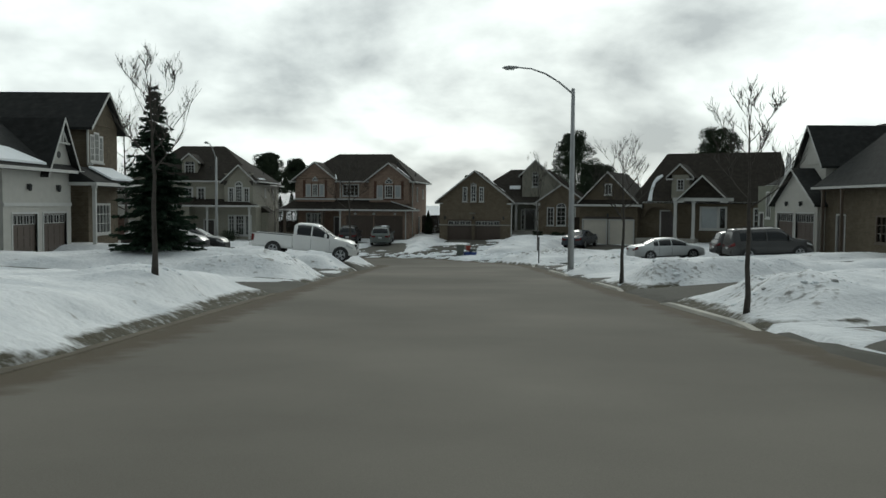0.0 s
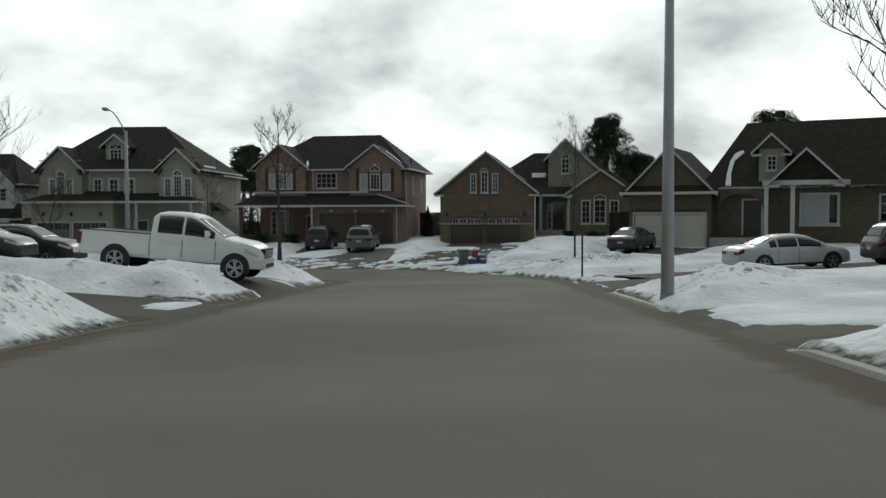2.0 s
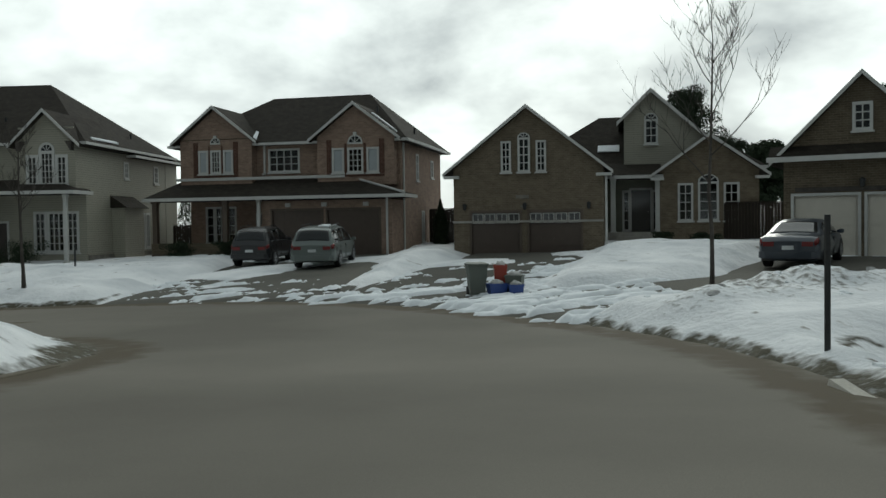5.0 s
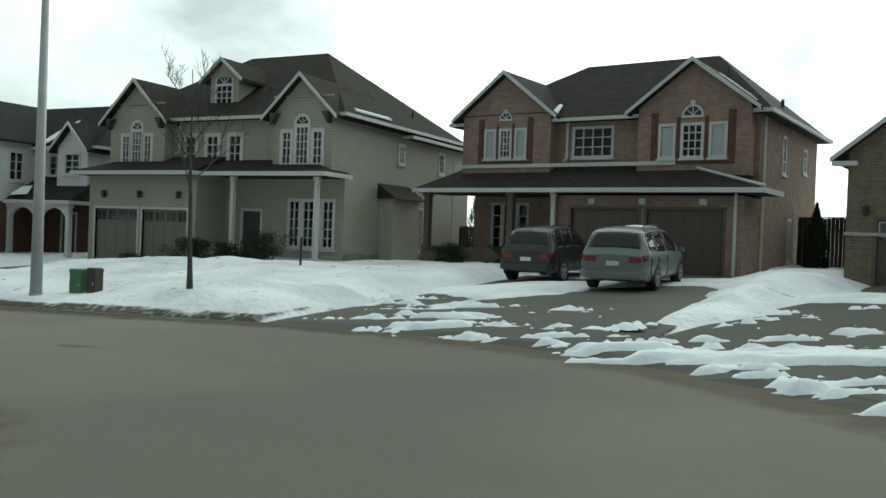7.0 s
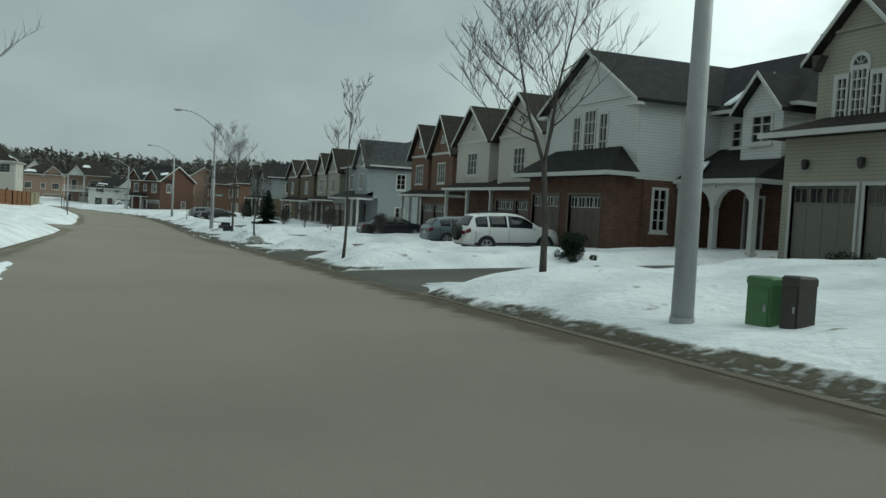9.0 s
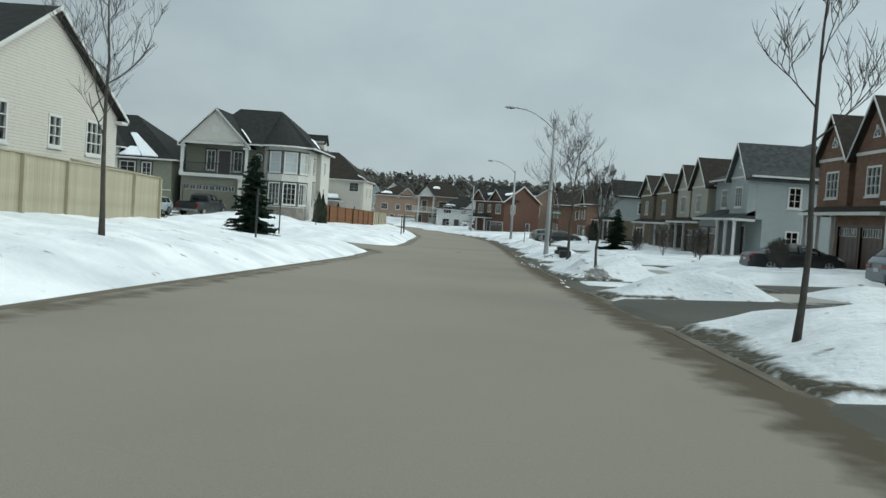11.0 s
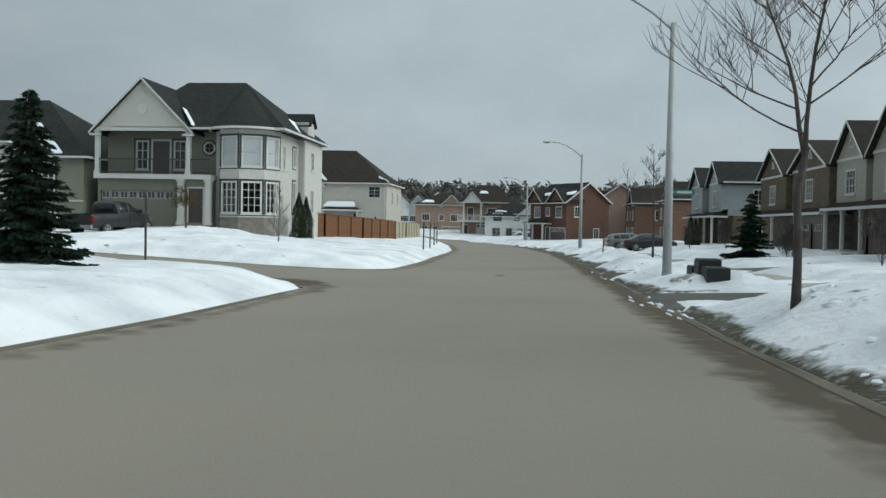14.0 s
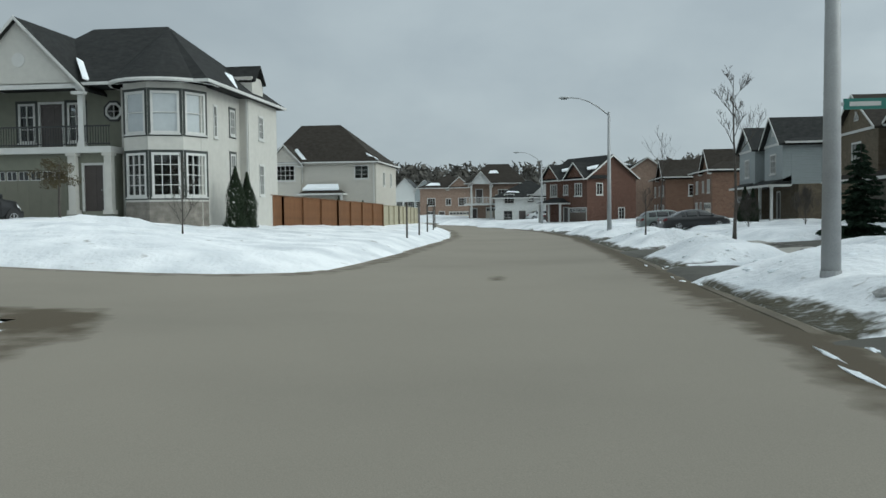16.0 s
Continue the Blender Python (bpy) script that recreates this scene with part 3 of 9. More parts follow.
def snow_height(x, y):
    """Height of the snow sheet, how bare and how dirty it is. It dips under the asphalt on roads and drives."""
    x, y = np.asarray(x, float), np.asarray(y, float)
    dr, dd = road_edge(x, y), drive_edge(x, y)
    rag = (fbm(x, y, 1.6, 3) - 0.5) * 1.3 + (fbm(x, y, 5.5, 9) - 0.5) * 1.2
    south = sstep(-x, 16, 24) * (y < 67.0)    # cleanly ploughed side
    e = np.minimum(dr - 0.38, dd - 0.15) + rag * (0.75 - 0.4 * south)
    n_big, n_mid, fine = fbm(x, y, 9.0, 21), fbm(x, y, 2.2, 33, 5), fbm(x, y, 0.75, 47, 3)
    bank, dirt = np.zeros(np.shape(x)), np.zeros(np.shape(x))
    for bx, by, ang, a, b, h, k in BANKS:
        c, s = math.cos(radians(ang)), math.sin(radians(ang))
        u, v = (x - bx) * c + (y - by) * s, (y - by) * c - (x - bx) * s
        g = np.exp(-np.abs(u / a) ** 2.4 - np.abs(v / b) ** 2.2)
        bank, dirt = np.maximum(bank, h * g) + 0.25 * np.minimum(bank, h * g), np.maximum(dirt, k * sstep(g, 0.12, 0.6))
    rubble = np.abs(fine - 0.5) * 2 + np.abs(fbm(x, y, 1.5, 83, 2) - 0.5) * 1.6
    deep = 0.11 + 0.16 * n_big + 0.15 * n_mid + 0.12 * fine + bank * (0.72 + 0.5 * n_mid) - np.minimum(bank, 0.6) * (0.42 + 0.3 * (dirt > 0.2)) * (rubble - 0.35)
    deep = deep * (1 - 0.72 * np.exp(-((x + 19.3) / 2.4) ** 2 - ((y - 74.6) / 1.1) ** 2))     # trodden round the utility boxes
    h = np.where(e > 0, lot(x, y) + deep * sstep(e, -0.1, 1.3) + 0.01, lot(x, y) + np.maximum(e, np.where((dr > 0.0) & (dd > 0.3), -0.05, -0.35)) * 0.5 - 0.03)
    others = np.maximum(fbm(x, y, 4.5, 71, 2) - 0.64, 0) * 0.9 * (dd < 0.3) * (dr > 0.3)
    h = np.where((others > 0) & (e <= 0), np.maximum(h, lot(x, y) + others * 0.5 + 0.012), h)
    bare = 0.62 * (1 - sstep(e, 0.05, 0.45)) * (dr > -0.2) * (dr < 2.2) * (dd > 0.15) * (1 - 0.75 * south)
    return base(x, y) + h, bare, dirt * (0.55 + 0.9 * n_mid) - 0.25 * (fine - 0.5)


def grid_axis(lo, hi, step, out):
    a = list(np.arange(lo, hi + step / 2, step))
    s, v = step, a[-1]
    while v < out:
        s = min(s * 1.22, 90)
        v += s
        a.append(v)
    s, v = step, a[0]
    while v > -out:
        s = min(s * 1.22, 90)
        v -= s
        a.insert(0, v)
    return np.array(a)


def sheet(name, xs, ys, z, mat, keep=None, attr=None, kind="structure", label="", category=""):
    """A draped grid; keep: which corners' cells stay."""
    nx, ny = len(xs), len(ys)
    X, Y = np.meshgrid(xs, ys)
    verts = np.stack([X.ravel(), Y.ravel(), z.ravel()], 1)
    i = np.arange(nx * ny).reshape(ny, nx)
    f = np.stack([i[:-1, :-1], i[:-1, 1:], i[1:, 1:], i[1:, :-1]], -1).reshape(-1, 4)
    if keep is not None:
        f = f[keep.ravel()[f].any(1)]
        used = np.unique(f)
        back = np.full(nx * ny, -1)
        back[used] = np.arange(len(used))
        verts, f = verts[used], back[f]
    me = bpy.data.meshes.new(name)
    me.from_pydata(verts.tolist(), [], f.tolist())
    for p in me.polygons:
        p.use_smooth = True
    me.materials.append(mat)
    for key, field in attr or ():
        a = me.attributes.new(key, "FLOAT", "POINT")
        vals = field.ravel() if keep is None else field.ravel()[used]
        a.data.foreach_set("value", vals.astype(np.float32))
    return tagged(new(name, me), label, category, "", kind)


gx, gy = grid_axis(-132, 30, 0.27, 1500), grid_axis(-4, 96, 0.27, 1500)
GX, GY = np.meshgrid(gx, gy)
gz, gbare, gdirt = snow_height(GX, GY)
sheet("ground", gx, gy, gz, M_SNOW, attr=(("bare", gbare), ("dirt", gdirt)), label="lawns and verges under old trodden snow", category="snowy ground")

# the road: asphalt carried to just past the kerb line
rx, ry = np.arange(-330, 8, 0.5), np.arange(-60, 80, 0.5)
RX, RY = np.meshgrid(rx, ry)
rd = road_edge(RX, RY)
damp = (0.44 - 0.12 * sstep(-RX, 16, 24) * (RY < 67.0)) * np.exp(-(np.maximum(rd + 0.15, -9) / np.where(rd > -0.15, 0.6, 0.75)) ** 2) + 0.10 * (fbm(RX, RY, 7, 5) - 0.5)
for px, py, pw, ph in ((-88.9, 68.4, 1.6, 0.5), (-79.0, 62.7, 1.8, 0.6), (-11.1, 68.0, 0.9, 0.4)):    # damp patches
    damp = damp + 0.5 * fbm(RX, RY, 0.9, 4) * np.exp(-((RX - px) / pw) ** 2 - ((RY - py) / ph) ** 2)
sheet("road", rx, ry, base(RX, RY) - 0.03 * np.clip(rd, 0, 2) - 0.012 * np.clip(-rd - 4, -4, 0), M_ROAD, rd < 0.05, (("damp", damp),), label="salt-bleached grey asphalt street", category="road")

for name, s in DRIVES.items():
    ax, ay, bx, by, half = s
    d = Vector((bx - ax, by - ay)).normalized()
    ax, ay, bx, by = ax - d.x * 1.1, ay - d.y * 1.1, bx + d.x * 1.1, by + d.y * 1.1
    n = max(2, int(math.hypot(bx - ax, by - ay) / 0.5))
    vs, fs = [], []
    for i in range(n + 1):
        for k in range(9):
            o = (k / 8 * 2 - 1) * (half + 0.6)
            px, py = ax + (bx - ax) * i / n - d.y * o, ay + (by - ay) * i / n + d.x * o
            vs.append((px, py, float(base(px, py) + lot(px, py)) + 0.006 - (0.15 if k in (0, 8) else 0) - (0.03 if float(road_edge(np.array(px), np.array(py))) < 0.1 else 0)))
    for i in range(n):
        for k in range(8):
            a = i * 9 + k
            fs.append((a, a + 1, a + 10, a + 9))
    me = bpy.data.meshes.new(name)
    me.from_pydata(vs, [], fs)
    walkway = name.startswith("sidewalk")
    me.materials.append(M_CONC if walkway else M_DRIVE)
    tagged(new(name, me), "half-cleared concrete footway between snowy verges" if walkway else "dark asphalt driveway with slushy snow", "footway" if walkway else "driveway", "", "structure")


def at(x, y, dz=0.0):
    """The bare lot's height there."""
    return float(base(x, y) + lot(np.array(x), np.array(y))) + dz


def on_snow(x, y, dz=0.0):
    return float(snow_height(np.array([x]), np.array([y]))[0][0]) + dz


# ---- houses ----
def plate(bm, us, zs, b0, b1, solid, f=lambda a, b, z: (a, b, z)):
    """A slab of grid cells with holes, as one closed skin; solid(u, z) tells which cells stay."""
    us, zs = sorted(set(round(u, 5) for u in us)), sorted(set(round(z, 5) for z in zs))
    nu, nz = len(us) - 1, len(zs) - 1
    on = [[solid((us[i] + us[i + 1]) / 2, (zs[j] + zs[j + 1]) / 2) for j in range(nz)] for i in range(nu)]
    made = {}

    def v(i, j, k):
        if (i, j, k) not in made:
            made[i, j, k] = bm.verts.new(f(us[i], (b0, b1)[k], zs[j]))
        return made[i, j, k]
    for i in range(nu):
        for j in range(nz):
            if not on[i][j]:
                continue
            bm.faces.new((v(i, j, 0), v(i + 1, j, 0), v(i + 1, j + 1, 0), v(i, j + 1, 0)))
            bm.faces.new((v(i, j, 1), v(i, j + 1, 1), v(i + 1, j + 1, 1), v(i + 1, j, 1)))
            for di, dj, p, q in ((-1, 0, (0, 0), (0, 1)), (1, 0, (1, 0), (1, 1)), (0, -1, (0, 0), (1, 0)), (0, 1, (0, 1), (1, 1))):
                a, b = i + di, j + dj
                if not (0 <= a < nu and 0 <= b < nz and on[a][b]):
                    bm.faces.new((v(i + p[0], j + p[1], 0), v(i + q[0], j + q[1], 0), v(i + q[0], j + q[1], 1), v(i + p[0], j + p[1], 1)))


class House:
    """A house in its own frame: u to the right along the front as seen from the street, v into the house, z up from its ground."""

    def __init__(self, name, x, y, z, turn, label, roof, trim=M_TRIM):
        self.top = thing(name, pose(x, y, z, 0, 0, turn), label, "house")
        self.roof_mat, self.trim = roof, trim

    def add(self, name, bm, mat, label="", parent=None):
        return part(name, bm, mat, parent or self.top, label)

    def side(self, which, u0, u1, v0, v1):
        """Turns (along, depth, z) of a wall into the house's frame."""
        if which == "front":
            return lambda a, b, z: (a, v0 + b, z)
        if which == "right":
            return lambda a, b, z: (u1 - b, a, z)
        if which == "left":
            return lambda a, b, z: (u0 + b, a, z)
        return lambda a, b, z: (a, v1 - b, z)

    def walls(self, u0, u1, v0, v1, z0, z1, mat, front=(), right=(), left=(), th=0.22, label=""):
        for which, a0, a1, opens in (("front", u0, u1, front), ("right", v0, v1, right), ("left", v0, v1, left), ("back", u0, u1, ())):
            f = self.side(which, u0, u1, v0, v1)
            if which in ("right", "left"):
                a0, a1 = a0 + th, a1 - th
            bm = bmesh.new()
            us = [a0, a1, *[min(max(o["c"] + s * o["w"] / 2, a0), a1) for o in opens for s in (-1, 1)]]
            zs = [z0, z1, *[min(max(zz, z0), z1) for o in opens for zz in (o["z"], o["z"] + o["h"])]]
            plate(bm, us, zs, 0, th, lambda u, z: not any(abs(u - o["c"]) < o["w"] / 2 and o["z"] < z < o["z"] + o["h"] for o in opens), f)
            self.add("wall", bm, mat, label)
            for o in opens:
                sort = o["kind"]
                if sort == "win":
                    self.window(f, o)
                elif sort == "garage":
                    self.garage(f, o)
                elif sort == "door":
                    self.door(f, o)

    def put(self, bm, f):
        for v in bm.verts:
            v.co = f(*v.co)
        return bm

    def window(self, f, o):
        c, z, w, h = o["c"], o["z"], o["w"], o["h"]
        cols, rows, arch, proud = o.get("cols", 2), o.get("rows", 3), o.get("arch", False), 0.035
        mat = o.get("frame", self.trim)
        t = o.get("edge", 0.075)
        bm = bmesh.new()
        l, r = c - w / 2, c + w / 2
        ms = [l + w * i / cols for i in range(1, cols)]
        hs = [z + h * i / rows for i in range(1, rows)]
        us = [l - t, l + 0.03, r - 0.03, r + t] + [x + d for x in ms for d in (-0.02, 0.02)]
        zs = [z - t, z + 0.03, z + h - 0.03, z + h + t] + [y + d for y in hs for d in (-0.018, 0.018)]
        plate(bm, us, zs, -proud, 0.1, lambda u, y: not (l + 0.03 < u < r - 0.03 and z + 0.03 < y < z + h - 0.03) or any(abs(u - x) < 0.021 for x in ms) or any(abs(y - q) < 0.019 for q in hs))
        win = self.add("window", self.put(bm, f), mat)
        if arch:
            bm = bmesh.new()
            n, R = 10, w / 2
            for i in range(n):
                a, b = math.pi * i / n, math.pi * (i + 1) / n
                q = lambda rr, an: (c + rr * math.cos(an), -proud, z + h + t + rr * math.sin(an) * arch)
                prism(bm, [q(R, a), q(R + t, a), q(R + t, b), q(R, b)], (0, proud + 0.02, 0))
            for i in range(1, 4):
                a = math.pi * i / 4
                q = Vector((math.cos(a), 0, math.sin(a) * arch))
                p = Vector((c, -0.02, z + h + t))
                tube(bm, [p + q * 0.05, p + q * R], [0.02, 0.02], 4)
            self.add("arch_frame", self.put(bm, f), mat, "", win)
        bm = bmesh.new()
        box(bm, l + 0.03, r - 0.03, 0.05, 0.06, z + 0.03, z + h - 0.03)
        self.add("pane", self.put(bm, f), M_PALEGLASS if o.get("pale") else M_GLASS, "pane before a drawn pale blind" if o.get("pale") else "", win)
        if arch:
            bm = bmesh.new()
            prism(bm, [(c + w / 2 * math.cos(math.pi * i / 10), -0.012, z + h + t + w / 2 * arch * math.sin(math.pi * i / 10)) for i in range(11)], (0, 0.01, 0))
            self.add("fanlight", self.put(bm, f), M_DARKGLASS, "", win)
        if o.get("surround"):
            k = 0.13
            bm = bmesh.new()
            plate(bm, [l - t - k, l - t, r + t, r + t + k], [z - t - k, z - t, z + h + t, z + h + t + k], -0.022, 0.0, lambda u, y: not (l - t < u < r + t and z - t < y < z + h + t))
            self.add("surround", self.put(bm, f), M_DARKTRIM, "dark painted surround", win)
        bm = bmesh.new()
        box(bm, l - t - 0.05, r + t + 0.05, -0.09, 0.0, z - t - 0.07, z - t)
        self.add("sill", self.put(bm, f), mat, "", win)
        if o.get("blind"):
            bm = bmesh.new()
            b = o["blind"]
            box(bm, l + 0.05, r - 0.05, 0.12, 0.135, z + h * (1 - b), z + h - 0.04)
            self.add("blind", self.put(bm, f), M_SHUTTER, "drawn pale blind", win)
        if o.get("shutters"):
            for s in (l - t - 0.32, r + t + 0.32):
                bm = bmesh.new()
                zz = [z - t, z + h + t] + [z + 0.03 + (h - 0.06) * k / 10.5 + e for k in range(11) for e in (0, h / 11 * 0.4)]
                cuts = sorted(set(round(q, 5) for q in zz))
                plate(bm, [s - 0.27, s - 0.21, s + 0.21, s + 0.27], cuts, -0.055, 0.0, lambda u, y: abs(u - s) > 0.21 or (int((y - z - 0.03) / (h / 11)) % 1 == 0 and ((y - z - 0.03) / ((h - 0.06) / 10.5)) % 1.0 < 0.44) or not z + 0.03 < y < z + h - 0.04)
                self.add("shutter", self.put(bm, f), M_SHUTTER, "pale louvred shutter")

    def garage(self, f, o):
        c, z, w, h = o["c"], o["z"], o["w"], o["h"]
        l, r = c - w / 2, c + w / 2
        bm = bmesh.new()
        plate(bm, [l - 0.1, l, r, r + 0.1], [z, z + h, z + h + 0.1], -0.03, 0.1, lambda u, y: not (l < u < r and y < z + h))
        self.add("door_frame", self.put(bm, f), o.get("frame", self.trim))
        bm = bmesh.new()
        box(bm, l, r, 0.10, 0.15, z, z + h)
        n, rows = o.get("panels", 4), 4
        lights = o.get("lights", True)
        for j in range(rows):
            if lights and j == rows - 1:
                continue
            for i in range(n):
                a, b = l + w * (i + 0.1) / n, l + w * (i + 0.9) / n
                box(bm, a, b, 0.085, 0.10, z + h * (j + 0.12) / rows, z + h * (j + 0.88) / rows)
        for j in range(1, rows):
            box(bm, l, r, 0.095, 0.10, z + h * j / rows + 0.008, z + h * j / rows + 0.02)
        door = self.add("garage_door", self.put(bm, f), o["mat"])
        if lights:
            for i in range(n):
                a, b = l + w * (i + 0.12) / n, l + w * (i + 0.88) / n
                za, zb = z + h * (rows - 1 + 0.15) / rows, z + h * (rows - 0.15) / rows
                bm = bmesh.new()
                box(bm, a, b, 0.085, 0.094, za, zb)
                g = self.add("door_light", self.put(bm, f), M_DARKGLASS, "", door)
                bm = bmesh.new()
                m = o.get("lightframe", 0.03)
                mid = (a + b) / 2
                plate(bm, [a - m, a, mid - 0.015, mid + 0.015, b, b + m], [za - m, za, zb, zb + m], 0.07, 0.086,
                      lambda u, y: not (a < u < b and za < y < zb) or abs(u - mid) < 0.015)
                self.add("light_frame", self.put(bm, f), o.get("lightmat", self.trim), "", door)

    def door(self, f, o):
        c, z, w, h = o["c"], o["z"], o["w"], o["h"]
        l, r = c - w / 2, c + w / 2
        bm = bmesh.new()
        plate(bm, [l - 0.09, l + 0.02, r - 0.02, r + 0.09], [z, z + h - 0.02, z + h + 0.09], -0.03, 0.14, lambda u, y: not (l + 0.02 < u < r - 0.02 and y < z + h - 0.02))
        self.add("door_frame", self.put(bm, f), self.trim)
        bm = bmesh.new()
        box(bm, l + 0.02, r - 0.02, 0.08, 0.13, z, z + h - 0.02)
        us = [l + 0.02, r - 0.02] + [l + w * q for q in (0.1, 0.42, 0.6, 0.92)]
        zs = [z, z + h - 0.02] + [z + h * q for q in (0.06, 0.31, 0.37, 0.62, 0.68, 0.93)]
        plate(bm, us, zs, 0.06, 0.08, lambda u, y: not (any(l + w * p < u < l + w * q for p, q in ((0.1, 0.42), (0.6, 0.92))) and any(z + h * p < y < z + h * q for p, q in ((0.06, 0.31), (0.37, 0.62), (0.68, 0.93)))))
        d = self.add("front_door", self.put(bm, f), o.get("mat", M_DOOR))
        bm = bmesh.new()
        tube(bm, [(r - 0.12, 0.02, z + 1.0), (r - 0.12, 0.065, z + 1.0)], [0.035, 0.025], 8)
        self.add("door_knob", self.put(bm, f), M_STEEL, "", d)

    def slab(self, bm, pts, th=0.16):
        prism(bm, pts, (0, 0, -th))

    def hip(self, u0, u1, v0, v1, z, rise, o=0.45, ridge=None, label="", mat=None):
        """A hipped roof; ridge: its ends along u (else by 45-degree hips)."""
        a0, a1, b0, b1 = u0 - o, u1 + o, v0 - o, v1 + o
        vm = (b0 + b1) / 2
        half = (b1 - b0) / 2
        r0, r1 = ridge or (a0 + half, a1 - half)
        if r0 > r1:
            r0 = r1 = (a0 + a1) / 2
        bm = bmesh.new()
        low = [bm.verts.new(p) for p in ((a0, b0, z), (a1, b0, z), (a1, b1, z), (a0, b1, z))]
        und = [bm.verts.new((v.co.x, v.co.y, z - 0.16)) for v in low]
        p, q = bm.verts.new((r0, vm, z + rise)), bm.verts.new((r1, vm, z + rise)) if r1 - r0 > 0.01 else None
        q = q or p
        if p is q:
            for i in range(4):
                bm.faces.new((low[i], low[(i + 1) % 4], p))
        else:
            bm.faces.new((low[0], low[1], q, p)); bm.faces.new((low[1], low[2], q))
            bm.faces.new((low[2], low[3], p, q)); bm.faces.new((low[3], low[0], p))
        for i in range(4):
            bm.faces.new((low[i], low[(i + 1) % 4], und[(i + 1) % 4], und[i]))
        bm.faces.new(und)
        roof = self.add("roof", bm, mat or self.roof_mat, label)
        self.gutter(a0, a1, b0, b1, z)
        return roof

    def gutter(self, a0, a1, b0, b1, z):
        bm = bmesh.new()
        e = 0.004
        plate(bm, [a0 - 0.1, a0 - e, a1 + e, a1 + 0.1], [b0 - 0.1, b0 - e, b1 + e, b1 + 0.1], z - 0.17, z - 0.03,
              lambda u, y: not (a0 - e < u < a1 + e and b0 - e < y < b1 + e), lambda a, b, c: (a, c, b))
        self.add("gutter", bm, self.trim)

    def gable(self, u0, u1, v0, v1, z, rise, wall, o=0.35, oh=0.35, label="", window=None, shingle=None, returns=True):
        """A gable towards the street over u0..u1: roof slabs back to v1, the gable wall and its rake boards."""
        um, half = (u0 + u1) / 2, (u1 - u0) / 2
        k = rise / half
        e = z - o * k
        apex = z + rise + 0.10
        bm = bmesh.new()
        self.slab(bm, [(u0 - o, v0 - oh, e + 0.10), (um, v0 - oh, apex), (um, v1, apex), (u0 - o, v1, e + 0.10)], 0.14)
        self.slab(bm, [(um, v0 - oh, apex), (u1 + o, v0 - oh, e + 0.10), (u1 + o, v1, e + 0.10), (um, v1, apex)], 0.14)
        self.add("gable_roof", bm, shingle or self.roof_mat, label)
        bm = bmesh.new()
        prism(bm, [(u0, v0, z), (u1, v0, z), (um, v0, z + rise - 0.04)], (0, 0.2, 0))
        self.add("gable_wall", bm, wall)
        bm = bmesh.new()
        for s in (-1, 1):
            a, b = (um, v0 - oh - 0.04, apex + 0.02), (um + s * (half + o + 0.05), v0 - oh - 0.04, e + 0.08)
            prism(bm, [a, b, (b[0], b[1], b[2] - 0.15), (a[0], a[1], a[2] - 0.17)], (0, 0.036, 0))
            if returns:
                box(bm, *sorted((um + s * (half - 0.30), um + s * (half + o))), v0 - oh, v0 - 0.004, e - 0.16, e - 0.03)
        self.add("rake_board", bm, self.trim)
        if window:
            self.roundel(um, v0, window)

    def saddle(self, u0, u1, v0, v1, z, rise, wall, o=0.35, label=""):
        """A roof whose ridge runs along the front, with a gable wall at either side."""
        vm, half = (v0 + v1) / 2, (v1 - v0) / 2
        e, apex = z - o * rise / half + 0.08, z + rise + 0.10
        bm = bmesh.new()
        self.slab(bm, [(u0 - o, v0 - o, e), (u1 + o, v0 - o, e), (u1 + o, vm, apex), (u0 - o, vm, apex)], 0.14)
        self.slab(bm, [(u0 - o, vm, apex), (u1 + o, vm, apex), (u1 + o, v1 + o, e), (u0 - o, v1 + o, e)], 0.14)
        self.add("roof", bm, self.roof_mat, label)
        for u in (u0, u1 - 0.2):
            bm = bmesh.new()
            prism(bm, [(u, v0, z), (u, v1, z), (u, vm, z + rise - 0.04)], (0.2, 0, 0))
            self.add("gable_wall", bm, wall)
        for u in (u0 - o - 0.04, u1 + o):
            bm = bmesh.new()
            for s in (-1, 1):
                b = (u, vm + s * (half + o), e - 0.02)
                prism(bm, [(u, vm, apex), b, (u, b[1], b[2] - 0.2), (u, vm, apex - 0.22)], (0.036, 0, 0))
            self.add("rake_board", bm, self.trim)
        self.gutter(u0 - o, u1 + o, v0 - o - 0.08, v0 - o - 0.01, e - 0.02)

    def roundel(self, u, v, spec):
        """A half-round louvre or window with its keystone."""
        z, w, mat = spec
        bm = bmesh.new()
        n = 12
        for i in range(n):
            a, b = math.pi * i / n, math.pi * (i + 1) / n
            q = lambda rr, an: (u + rr * math.cos(an), v - 0.05, z + rr * math.sin(an))
            prism(bm, [q(w * 0.82, a), q(w, a), q(w, b), q(w * 0.82, b)], (0, 0.046, 0))
        box(bm, u - w, u + w, v - 0.06, v - 0.004, z - 0.08, z)
        box(bm, u - 0.09, u + 0.09, v - 0.09, v - 0.004, z + w * 0.9, z + w * 1.35)
        for i in (1, 2, 3):
            a = math.pi * i / 4
            tube(bm, [(u, v - 0.03, z), (u + w * 0.85 * math.cos(a), v - 0.03, z + w * 0.85 * math.sin(a))], [0.022, 0.022], 4)
        rd = self.add("half_round_window", bm, self.trim)
        bm = bmesh.new()
        prism(bm, [(u + w * 0.84 * math.cos(math.pi * i / 12), v - 0.02, z + w * 0.84 * math.sin(math.pi * i / 12)) for i in range(13)], (0, 0.015, 0))
        self.add("pane", bm, M_DARKGLASS, "", rd)

